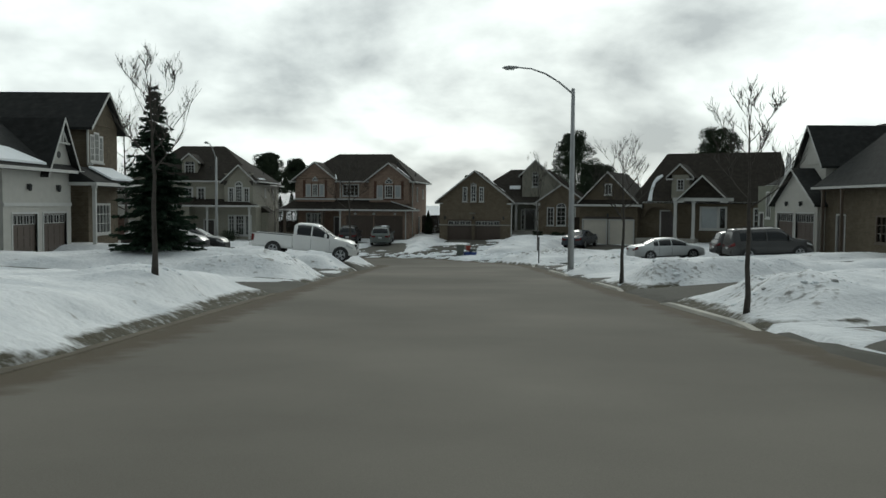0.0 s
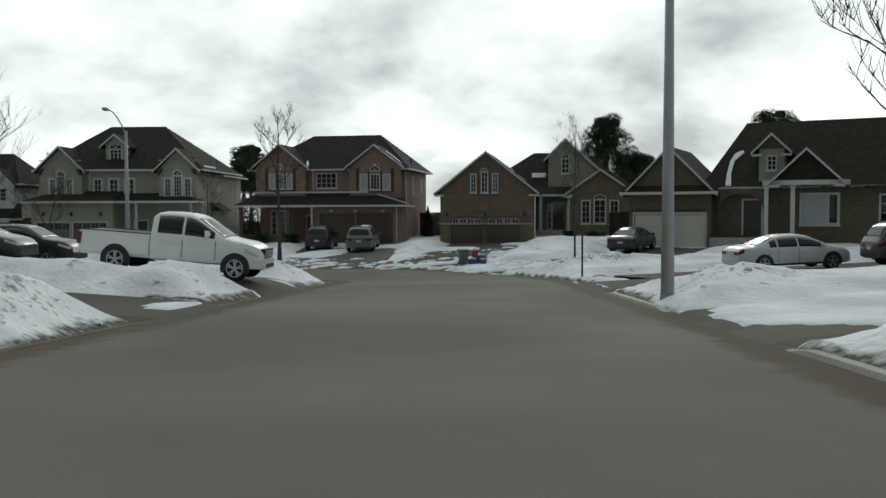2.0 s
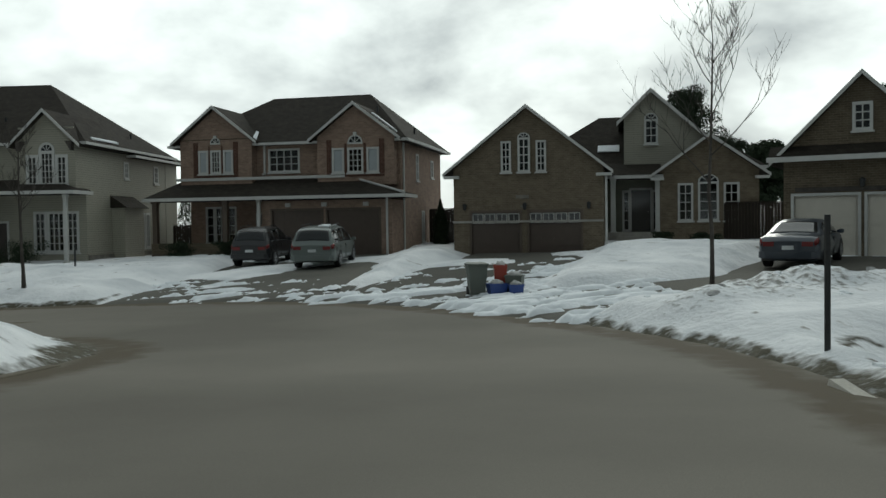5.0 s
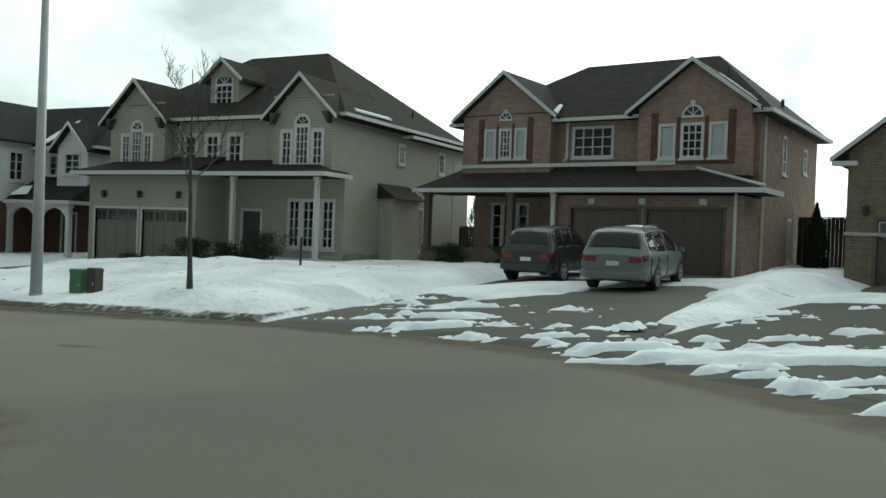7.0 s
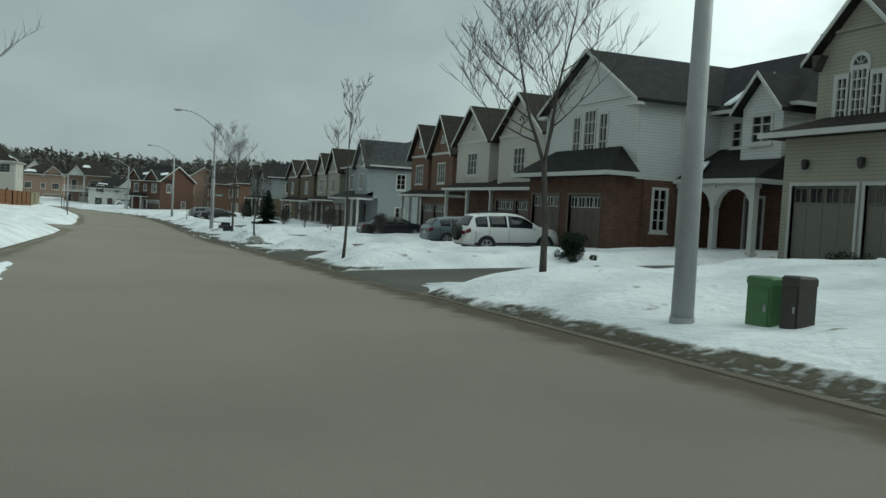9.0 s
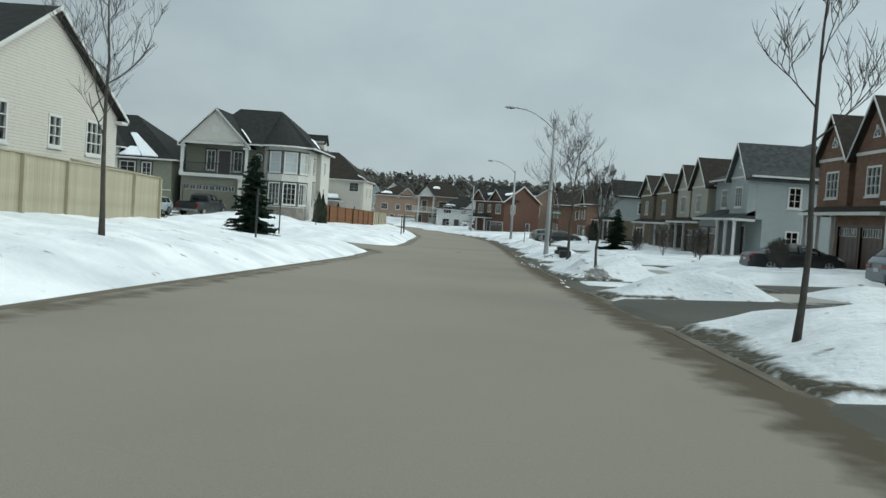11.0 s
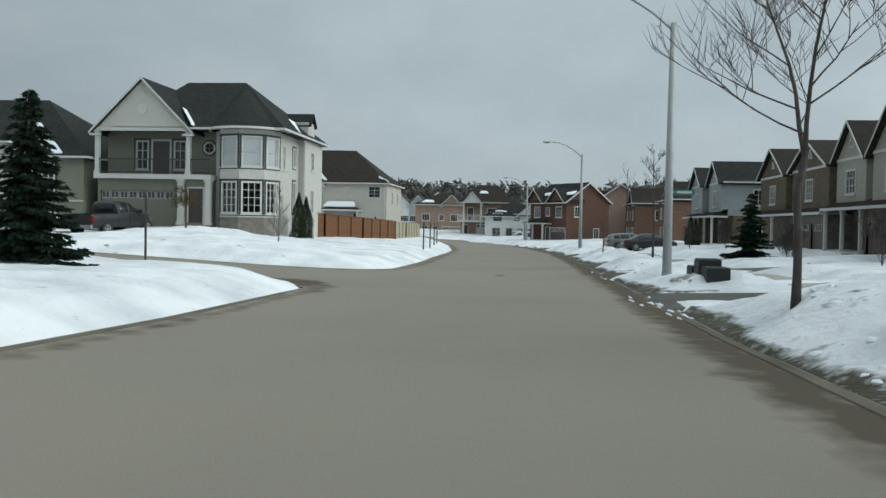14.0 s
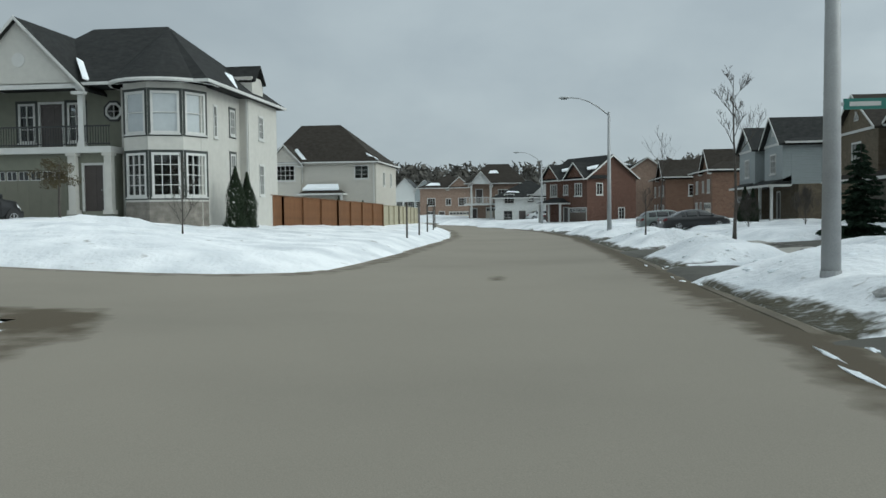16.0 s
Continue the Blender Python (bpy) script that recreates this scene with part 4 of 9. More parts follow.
    def shed(self, u0, u1, v0, v1, z0, z1, hips=(True, True), label=""):
        """A porch roof that falls from the wall at v1 to its edge at v0."""
        dl, dr = [(v1 - v0) * k if isinstance(k, bool) else k for k in hips]
        bm = bmesh.new()
        lo = [bm.verts.new(p) for p in ((u0, v0, z0), (u1, v0, z0), (u1, v1, z0), (u0, v1, z0))]
        hi = [bm.verts.new((u0 + dl, v1, z1)), bm.verts.new((u1 - dr, v1, z1))]
        un = [bm.verts.new((v.co.x, v.co.y, z0 - 0.18)) for v in lo]
        bm.faces.new((lo[0], lo[1], hi[1], hi[0]))
        bm.faces.new((lo[1], lo[2], hi[1])); bm.faces.new((lo[3], lo[0], hi[0]))
        bm.faces.new((lo[2], lo[3], hi[0], hi[1]))
        for i in range(4):
            bm.faces.new((lo[i], lo[(i + 1) % 4], un[(i + 1) % 4], un[i]))
        bm.faces.new(un)
        self.add("porch_roof", bm, self.roof_mat, label)
        bm = bmesh.new()
        box(bm, u0 - 0.08, u1 + 0.08, v0 - 0.1, v0 - 0.004, z0 - 0.19, z0 - 0.02)
        box(bm, u0 - 0.08, u0 - 0.004, v0, v1, z0 - 0.19, z0 - 0.02)
        box(bm, u1 + 0.004, u1 + 0.08, v0, v1, z0 - 0.19, z0 - 0.02)
        self.add("fascia", bm, self.trim)

    def post(self, u, v, z0, z1, w=0.2, mat=None):
        bm = bmesh.new()
        box(bm, u - w / 2, u + w / 2, v - w / 2, v + w / 2, z0 + 0.2, z1 - 0.15)
        box(bm, u - w * 0.7, u + w * 0.7, v - w * 0.7, v + w * 0.7, z0, z0 + 0.2)
        box(bm, u - w * 0.7, u + w * 0.7, v - w * 0.7, v + w * 0.7, z1 - 0.15, z1)
        self.add("post", bm, mat or self.trim)

    def spout(self, u, v, z0, z1):
        bm = bmesh.new()
        box(bm, u - 0.05, u + 0.05, v - 0.09, v - 0.01, z0 + 0.15, z1)
        box(bm, u - 0.05, u + 0.05, v - 0.3, v - 0.01, z0 + 0.05, z0 + 0.15)
        self.add("downspout", bm, self.trim)

    def band(self, u0, u1, v, z, h=0.14, mat=None):
        bm = bmesh.new()
        box(bm, u0, u1, v - 0.05, v - 0.003, z, z + h)
        self.add("band", bm, mat or self.trim)

    def steps(self, u, v, z, w, n=3):
        bm = bmesh.new()
        for i in range(n):
            box(bm, u - w / 2, u + w / 2, v - 0.3 * (n - i), v, z + 0.17 * i, z + 0.17 * (i + 1))
        self.add("steps", bm, M_CONC)

    def lantern(self, u, v, z):
        bm = bmesh.new()
        box(bm, u - 0.04, u + 0.04, v - 0.03, v, z - 0.1, z + 0.15)
        tube(bm, [(u, v - 0.13, z + 0.16), (u, v - 0.13, z + 0.10), (u, v - 0.13, z - 0.14), (u, v - 0.13, z - 0.18)], [0.02, 0.11, 0.08, 0.03], 6)
        self.add("wall_lantern", bm, M_DARKMETAL)

    def roof_snow(self, pts, th=0.07):
        bm = bmesh.new()
        prism(bm, [Vector(p) + Vector((0, 0, 0.02)) for p in pts], (0, 0, th))
        self.add("snow_patch", bm, M_SNOW_CLEAN, "old snow left on the roof")

    def vent(self, u, v, z):
        bm = bmesh.new()
        tube(bm, [(u, v, z - 0.3), (u, v, z + 0.35)], [0.06, 0.06], 8)
        self.add("vent_pipe", bm, M_DARKMETAL)


M_DARKTRIM = material("dark_green_trim", (0.03, 0.036, 0.032), 0.6, var=0.1, bump=0.03)


def W(c, z, w, h, **k):
    return dict(kind="win", c=c, z=z, w=w, h=h, **k)


def G(c, z, w, h, mat, **k):
    return dict(kind="garage", c=c, z=z, w=w, h=h, mat=mat, **k)


def D(c, z, w, h, **k):
    return dict(kind="door", c=c, z=z, w=w, h=h, **k)


M_PALEGLASS = material("blind_behind_glass", (0.40, 0.43, 0.44), 0.12, var=0.08, bump=0.0, spec=0.5)
M_DARKGLASS = material("dark_glazing", (0.02, 0.022, 0.024), 0.06, var=0.1, bump=0.0, spec=0.6)


def brick_house():
    """Two-storey brown brick house with two front gables and a long porch roof; u runs from its left corner."""
    h = House("brick_house", -16.4, 93.0, -2.35, -8, "brown brick two-storey house with twin gables and long porch", M_ROOF_BROWN)
    right, deep = 12.55, 9.2
    for c, half, z, gap, ws, wc, hh in ((2.37, 2.1, 4.74, 0.73, 0.43, 0.47, 1.12), (10.28, 2.1, 4.60, 0.95, 0.52, 0.72, 1.16)):
        h.walls(c - half, c + half, -0.62, -0.01, 3.9, 6.5, M_BRICK,
                front=[W(c - gap, z, ws, hh, cols=1, rows=1, pale=True), W(c, z, wc, hh, cols=3, rows=4), W(c + gap, z, ws, hh, cols=1, rows=1, pale=True)])
        for s in (-1, 1):
            bm = bmesh.new()
            box(bm, *sorted((c + s * (gap + ws / 2 + 0.09), c + s * (gap + ws / 2 + 0.36))), -0.645, -0.622, z - 0.15, z + hh + 0.5)
            box(bm, *sorted((c + s * (wc / 2 + 0.10), c + s * (gap - ws / 2 - 0.10))), -0.645, -0.622, z - 0.15, z + hh + 0.3)
            h.add("brick_panel", bm, M_BRICK_RED, "darker red brick beside the windows")
        bm = bmesh.new()
        box(bm, c - gap - ws / 2 - 0.36, c + gap + ws / 2 + 0.36, -0.66, -0.622, z - 0.27, z - 0.17)
        h.add("brick_sill", bm, M_BRICK_RED)
    h.walls(0, right, 0, deep, 3.2, 6.25, M_BRICK,
            front=[W(6.05, 4.76, 1.65, 1.13, cols=4)],
            right=[W(3.4, 4.3, 0.42, 1.35, cols=1), W(6.9, 4.6, 0.5, 0.9)])
    h.walls(0, right, 0.9, deep, -0.6, 3.2, M_BRICK,
            front=[W(1.2, 0.9, 0.42, 1.95, cols=1, rows=4), W(1.85, 0.9, 0.62, 1.95, cols=2, rows=4), W(2.5, 0.9, 0.42, 1.95, cols=1, rows=4), D(4.55, 0.35, 1.0, 2.1)], right=[W(4.6, 0.9, 0.45, 1.6)])
    h.walls(5.5, right, -1.75, 0.9, -0.6, 3.1, M_BRICK,
            front=[G(7.45, 0.0, 2.7, 2.6, M_GAR_BROWN, lights=False, frame=M_TRIM_BROWN), G(10.5, 0.0, 2.75, 2.6, M_GAR_BROWN, lights=False, frame=M_TRIM_BROWN)])
    h.hip(0, right, 0, deep, 6.3, 3.06, ridge=(3.55, 9.52))
    h.gable(0.27, 4.47, -0.62, 4.2, 6.54, 1.66, M_BRICK, window=(6.33, 0.29, M_TRIM), returns=False)
    h.gable(8.18, 12.38, -0.62, 4.0, 6.48, 1.60, M_BRICK, window=(6.10, 0.40, M_TRIM), returns=False)
    h.shed(-0.9, 13.35, -2.4, 0.0, 3.36, 4.36, hips=(1.0, 3.7))
    h.band(0.0, 9.7, -0.62, 4.30, 0.15)
    for u in (-0.5, 3.55):
        h.post(u, -1.95, 0.2, 3.2, 0.26, M_TRIM_BROWN)
    h.post(5.45, -2.0, 0.1, 3.2, 0.16)
    bm = bmesh.new()
    box(bm, -0.7, 3.7, -2.1, -1.86, -0.6, 0.95)
    h.add("porch_wall", bm, M_BRICK_OLIVE)
    h.spout(12.3, -1.76, 0.0, 3.2)
    h.spout(4.95, 0.0, 4.5, 6.2)
    bm = bmesh.new()
    box(bm, right + 0.01, right + 0.09, 0.35, 0.45, 0.0, 6.1)
    h.add("downspout", bm, M_TRIM)
    bm = bmesh.new()
    box(bm, right + 0.01, right + 0.22, 7.6, 8.1, 0.2, 1.5)
    h.add("meter_box", bm, M_DARKMETAL)
    for u in (7.0, 8.98, 11.2):
        bm = bmesh.new()
        box(bm, u - 0.12, u + 0.12, -1.95, -1.756, 2.78, 2.98)
        h.add("soffit_light", bm, M_TRIM)
    bm = bmesh.new()
    box(bm, -0.6, 5.5, -2.0, 0.9, -0.6, 0.3)
    h.add("porch_floor", bm, M_CONC)
    h.roof_snow([(10.95, 0.1, 7.67), (12.35, 0.1, 6.60), (12.35, 0.62, 6.60), (10.95, 0.62, 7.67)], 0.06)
    h.roof_snow([(4.55, -0.6, 6.5), (4.75, -0.6, 6.42), (4.4, 0.5, 6.9), (4.25, 0.5, 6.95)], 0.06)
    bm = bmesh.new()
    tube(bm, [(9.62, -0.02, 4.42), (13.4, -2.42, 3.40)], [0.06, 0.06], 6)
    h.add("rake_trim", bm, M_TRIM)
    h.vent(10.6, 2.4, 8.0)
    h.vent(12.3, 3.9, 6.9)


def beige_house():
    """Two-storey beige house with garage, dormer, bay gables and a full-width porch roof."""
    h = House("beige_house", -34.0, 88.0, -2.65, 0, "two-storey beige house with olive garage doors and arched windows", M_ROOF_BROWN)
    h.walls(2.1, 14.4, 0.0, 10.4, 4.0, 6.4, M_SIDING_BEIGE,
            front=[W(6.5, 4.5, 0.55, 1.15, edge=0.14), W(7.75, 4.5, 0.62, 1.15, edge=0.14), W(9.0, 4.5, 0.62, 1.15, edge=0.14)],
            right=[W(5.0, 4.9, 0.45, 0.8), W(9.0, 4.8, 0.5, 0.9)])
    for c, half, gap, ws, wc in ((3.9, 1.65, 0.66, 0.40, 0.55), (12.95, 1.45, 0.76, 0.42, 0.58)):
        h.walls(c - half, c + half, -0.62, -0.01, 4.1, 6.5, M_SIDING_BEIGE, front=[W(c, 4.36, wc, 1.5, cols=3, rows=5, arch=1.0, edge=0.12), W(c - gap, 4.36, ws, 1.3, rows=4, edge=0.12), W(c + gap, 4.36, ws, 1.3, rows=4, edge=0.12)])
        bm = bmesh.new()
        plate(bm, [c - half + 0.02, c + half - 0.02], [7.05, 7.13], -0.70, -0.622, lambda u, z: True)
        h.add("band", bm, M_SIDING_BEIGE)
        for s in (-1, 1):
            bm = bmesh.new()
            loft(bm, [[(c + s * (half - 0.05 + dx), v, z) for v in (-0.95, -0.63)] + [(c + s * (half - 0.05 + dx - 0.35 * k), v, z) for v in (-0.63, -0.95)] for dx, z, k in ((0.0, 5.95, 0.1), (0.02, 6.2, 0.55), (0.04, 6.42, 1.0))])
            h.add("bracket", bm, M_BARK, "dark curved eave bracket")
    h.walls(2.1, 14.4, 0.4, 10.4, -0.6, 4.0, M_SIDING_BEIGE,
            front=[D(9.7, 0.35, 1.0, 2.1), W(11.95, 1.0, 0.5, 1.9, cols=2, rows=5, edge=0.1), W(12.8, 1.0, 0.78, 1.9, cols=3, rows=5, edge=0.1), W(13.65, 1.0, 0.5, 1.9, cols=2, rows=5, edge=0.1)], right=[W(7.0, 1.0, 0.45, 1.9), W(7.7, 1.0, 0.45, 1.9)])
    h.walls(1.9, 8.2, -1.4, 0.4, -0.6, 4.0, M_SIDING_BEIGE,
            front=[G(3.6, 0.0, 2.55, 2.35, M_GAR_OLIVE, lightmat=M_GAR_OLIVE), G(6.45, 0.0, 2.55, 2.35, M_GAR_OLIVE, lightmat=M_GAR_OLIVE)])
    bm = bmesh.new()
    box(bm, 14.4, 15.1, 3.2, 5.6, -0.6, 3.2)
    h.add("side_bay", bm, M_SIDING_BEIGE)
    bm = bmesh.new()
    prism(bm, [(14.35, 3.0, 3.9), (15.35, 3.0, 3.2), (14.35, 3.0, 3.2)], (0, 2.8, 0))
    h.add("bay_roof", bm, M_ROOF_BROWN)
    h.hip(2.1, 14.4, 0, 10.4, 6.45, 3.75, ridge=(5.5, 10.05))
    h.walls(8.0, 14.42, 10.41, 12.2, -0.6, 6.1, M_SIDING_BEIGE)
    h.hip(8.0, 14.42, 5.6, 12.2, 6.2, 2.3, ridge=(9.5, 11.4))
    h.gable(2.25, 5.55, -0.62, 5.0, 6.5, 1.6, M_SIDING_BEIGE, returns=False)
    h.gable(11.5, 14.4, -0.62, 4.6, 6.5, 1.41, M_SIDING_BEIGE, returns=False)
    for v0, v1 in ((0.45, 3.15), (5.65, 10.4)):
        bm = bmesh.new()
        box(bm, 14.404, 14.50, v0, v1, -0.6, 0.75)
        h.add("stone_base", bm, M_STONE)
    h.walls(6.85, 8.45, 0.75, 3.6, 6.6, 8.35, M_SIDING_BEIGE, front=[W(7.65, 7.15, 0.9, 0.85, cols=3, arch=1.0)], th=0.12)
    h.gable(6.75, 8.55, 0.7, 5.2, 8.35, 0.75, M_SIDING_BEIGE, o=0.25, oh=0.25, returns=False)
    h.shed(1.4, 8.5, -1.95, 0.0, 4.0, 4.75, hips=(True, False))
    h.shed(8.5, 14.7, -1.5, 0.4, 4.0, 4.75, hips=(False, True))
    for u in (9.9, 14.1):
        h.post(u, -1.1, 0.3, 3.8, 0.17)
    bm = bmesh.new()
    box(bm, 8.2, 14.4, -1.4, 0.4, -0.6, 0.3)
    h.add("porch_floor", bm, M_CONC)
    for u in (2.9, 5.05, 7.3):
        h.lantern(u, -1.4, 3.0)
    h.spout(5.9, 0.0, 4.8, 6.4)
    h.band(2.1, 14.4, 0, 4.06, 0.1)
    h.roof_snow([(14.6, 0.6, 6.65), (14.7, 0.6, 6.58), (14.75, 3.4, 6.58), (14.6, 3.4, 6.66)], 0.08)
    h.vent(9.6, 1.5, 7.6)
    h.vent(13.8, 7.0, 7.2)


def corner_house():
    """Storey-and-a-half tan brick house: wide garage gable, set-back entry with tall gable, window gable."""
    h = House("garage_gable_house", -0.98, 87.8, -2.25, -7, "tan brick house with a wide gable over two brown garage doors", M_ROOF_BROWN)
    h.walls(0, 7.05, 0, 9.0, -0.6, 4.33, M_BRICK_TAN,
            front=[G(2.02, 0.0, 2.3, 2.2, M_GAR_BROWN, frame=M_TRIM_BROWN, lightframe=0.045), G(4.82, 0.0, 2.4, 2.2, M_GAR_BROWN, frame=M_TRIM_BROWN, lightframe=0.045)], left=[W(4.5, 1.2, 0.8, 1.2)])
    h.gable(0, 7.05, 0, 8.2, 4.33, 2.80, M_BRICK_TAN, o=0.42)
    for c, w, z, hh, a in ((2.55, 0.36, 4.15, 1.35, False), (3.4, 0.46, 4.15, 1.5, 0.8), (4.2, 0.36, 4.15, 1.35, False)):
        # dark plate on the wall stands for the unlit room behind the panes
        bm = bmesh.new()
        box(bm, c - w / 2 - 0.03, c + w / 2 + 0.03, -0.01, -0.002, z, z + hh)
        h.add("dark_backing", bm, M_DARKGLASS)
        h.window(h.side("front", 0, 7, -0.1, 9), W(c, z, w, hh, arch=a, cols=2, rows=4, edge=0.06))
    h.walls(7.05, 14.6, 5.7, 14.0, -0.6, 4.4, M_STUCCO_GREEN, front=[D(8.85, 1.2, 1.0, 2.15, mat=M_DARKGLASS), W(8.1, 1.25, 0.26, 2.0, cols=1, rows=4), W(9.58, 1.25, 0.22, 2.0, cols=1, rows=4)])
    bm = bmesh.new()
    prism(bm, [(8.0, 5.5, 4.3), (13.0, 5.5, 4.3), (13.0, 5.5, 5.1), (9.36, 5.5, 8.38), (8.0, 5.5, 7.1)], (0, 0.2, 0))
    h.add("gable_wall", bm, M_SIDING_BEIGE)
    bm = bmesh.new()
    box(bm, 8.0, 8.2, 5.7, 10.0, 4.3, 7.05)
    h.add("wall", bm, M_SIDING_BEIGE)
    bm = bmesh.new()
    h.slab(bm, [(7.7, 5.2, 6.92), (9.36, 5.2, 8.55), (9.36, 11.0, 8.55), (7.7, 11.0, 6.92)], 0.14)
    h.slab(bm, [(9.36, 5.2, 8.55), (13.66, 5.2, 4.65), (13.66, 11.0, 4.65), (9.36, 11.0, 8.55)], 0.14)
    h.add("gable_roof", bm, M_ROOF_BROWN)
    bm = bmesh.new()
    for a, b in (((9.36, 5.16, 8.57), (7.64, 5.16, 6.86)), ((9.36, 5.16, 8.57), (13.68, 5.16, 4.64))):
        prism(bm, [a, b, (b[0], b[1], b[2] - 0.2), (a[0], a[1], a[2] - 0.22)], (0, 0.036, 0))
    h.add("rake_board", bm, M_TRIM)
    # the wall is not cut: a dark plate gives the room's darkness
    bm = bmesh.new()
    box(bm, 9.38 - 0.33, 9.38 + 0.33, 5.485, 5.496, 5.7, 7.1)
    h.add("dark_backing", bm, M_DARKGLASS)
    h.window(h.side("front", 0, 7, 5.4, 9), W(9.38, 5.75, 0.55, 1.15, cols=2, rows=3, arch=0.9))
    h.walls(9.75, 14.5, 4.1, 8.0, -0.6, 4.15, M_BRICK_TAN,
            front=[W(12.1, 1.75, 0.85, 1.8, cols=2, rows=4, arch=0.75), W(11.0, 1.75, 0.60, 1.75, cols=2, rows=4), W(13.2, 1.75, 0.60, 1.75, cols=2, rows=4)], right=[W(6.0, 1.8, 0.7, 1.3)])
    h.gable(9.65, 14.6, 4.05, 10.0, 4.15, 1.75, M_BRICK_TAN, o=0.35)
    h.hip(2.5, 14.6, 6.2, 14.5, 4.5, 3.2, ridge=(6.6, 10.8))
    h.shed(7.1, 9.85, 4.0, 5.7, 4.05, 4.75, hips=(False, False))
    for u in (7.45, 9.65):
        h.post(u, 4.25, 1.0, 3.9, 0.24)
    bm = bmesh.new()
    box(bm, 7.05, 9.75, 3.8, 5.7, -0.6, 1.15)
    h.add("porch_floor", bm, M_CONC)
    h.steps(8.6, 3.8, 0.45, 2.0, 4)
    h.spout(7.2, 0.0, 0.0, 3.9)
    for u in (0.55, 3.42, 6.4):
        h.lantern(u, 0, 2.5)
    bm = bmesh.new()
    box(bm, -0.04, 7.09, -0.06, -0.004, 1.72, 1.82)
    h.add("stone_band", bm, M_CONC)
    bm = bmesh.new()
    box(bm, 3.24, 3.44, -0.05, -0.004, 2.42, 2.52)
    box(bm, 3.0, 3.6, -0.03, -0.004, 2.85, 3.02)
    h.add("name_plaque", bm, M_STONE)
    h.roof_snow([(4.6, 4.2, 6.40), (5.1, 4.2, 6.0), (5.3, 6.0, 5.85), (4.8, 6.0, 6.24)], 0.04)
    h.roof_snow([(5.6, 5.2, 5.60), (6.0, 5.2, 5.28), (6.2, 6.6, 5.13), (5.8, 6.6, 5.44)], 0.04)
    h.roof_snow([(6.6, 7.0, 5.45), (7.75, 7.0, 5.45), (7.75, 7.5, 5.8), (6.6, 7.5, 5.8)], 0.05)


def dormer_house():
    """Dark-roofed bungalow with a garage gable, a small dormer and a porch gable."""
    h = House("dormer_bungalow", 11.41, 78.73, -2.03, -25, "brown brick bungalow with steep dark roof, dormer and cream garage doors", M_ROOF_BROWN)
    h.walls(0.3, 5.5, 0, 8.0, -0.6, 3.8, M_BRICK_OLIVE, front=[G(1.7, 0.05, 2.1, 2.25, M_GAR_WHITE, lights=False), G(4.1, 0.05, 2.1, 2.25, M_GAR_WHITE, lights=False)])
    h.gable(0.3, 5.5, 0, 7.0, 3.85, 2.65, M_BRICK_OLIVE, o=0.4, returns=False)
    h.window(h.side("front", 0, 7, -0.1, 9), W(2.9, 4.6, 0.5, 0.85, cols=2, rows=3))
    # dark plate in place of the unlit space behind the gable window
    bm = bmesh.new()
    box(bm, 2.6, 3.2, -0.02, -0.004, 4.55, 5.5)
    h.add("dark_backing", bm, M_DARKGLASS)
    bm = bmesh.new()
    box(bm, 0.7, 5.1, -0.08, -0.004, 2.45, 2.6)
    h.add("lintel", bm, M_BARK)
    h.walls(5.5, 16.9, 1.3, 12.0, -0.6, 4.2, M_BRICK_OLIVE,
            front=[W(11.35, 1.7, 1.35, 1.75, cols=1, rows=1, edge=0.12, pale=True), W(12.45, 1.7, 0.5, 1.75, cols=1, rows=1, edge=0.12), D(7.8, 0.95, 1.1, 2.2), W(15.6, 1.8, 1.2, 1.6)])
    bm = bmesh.new()
    prism(bm, [(4.7, 0.6, 3.95), (17.4, 0.6, 3.95), (16.6, 6.0, 8.4), (6.8, 6.0, 8.4)], (0, 0, -0.16))
    prism(bm, [(6.8, 6.0, 8.4), (16.6, 6.0, 8.4), (17.4, 12.5, 4.0), (4.7, 12.5, 4.0)], (0, 0, -0.16))
    prism(bm, [(4.7, 0.6, 3.95), (6.8, 6.0, 8.4), (4.7, 12.5, 4.0)], (0, 0, -0.16))
    prism(bm, [(17.4, 0.6, 3.95), (16.6, 6.0, 8.4), (17.4, 12.5, 4.0)], (0, 0, -0.16))
    h.add("roof", bm, M_ROOF_BROWN)
    bm = bmesh.new()
    prism(bm, [(17.1, 0.9, 4.0), (17.1, 12.2, 4.0), (17.1, 6.0, 8.2)], (0.35, 0, 0))
    h.add("gable_wall", bm, M_SIDING_WHITE)
    bm = bmesh.new()
    prism(bm, [(-0.15, -0.45, 3.72), (5.95, -0.45, 3.72), (5.95, 0.0, 4.1), (-0.15, 0.0, 4.1)], (0, 0, -0.14))
    h.add("pent_roof", bm, M_ROOF_BROWN)
    bm = bmesh.new()
    box(bm, -0.2, 6.0, -0.56, -0.46, 3.52, 3.70)
    h.add("fascia", bm, M_TRIM)
    h.gutter(5.0, 17.4, 0.7, 12.4, 4.0)
    h.walls(8.2, 9.7, 0.95, 5.0, 4.3, 6.3, M_SIDING_BEIGE, front=[W(8.95, 5.0, 0.5, 0.85, cols=2, rows=3, edge=0.06)], th=0.12)
    h.gable(8.1, 9.8, 0.9, 6.0, 6.3, 0.85, M_BRICK_OLIVE, o=0.3, oh=0.3)
    h.gable(9.3, 12.85, -0.6, 5.0, 4.35, 1.75, M_ROOF_BROWN, o=0.3)
    bm = bmesh.new()
    box(bm, 8.6, 13.4, -0.6, 1.3, 4.02, 4.3)
    h.add("porch_beam", bm, M_TRIM)
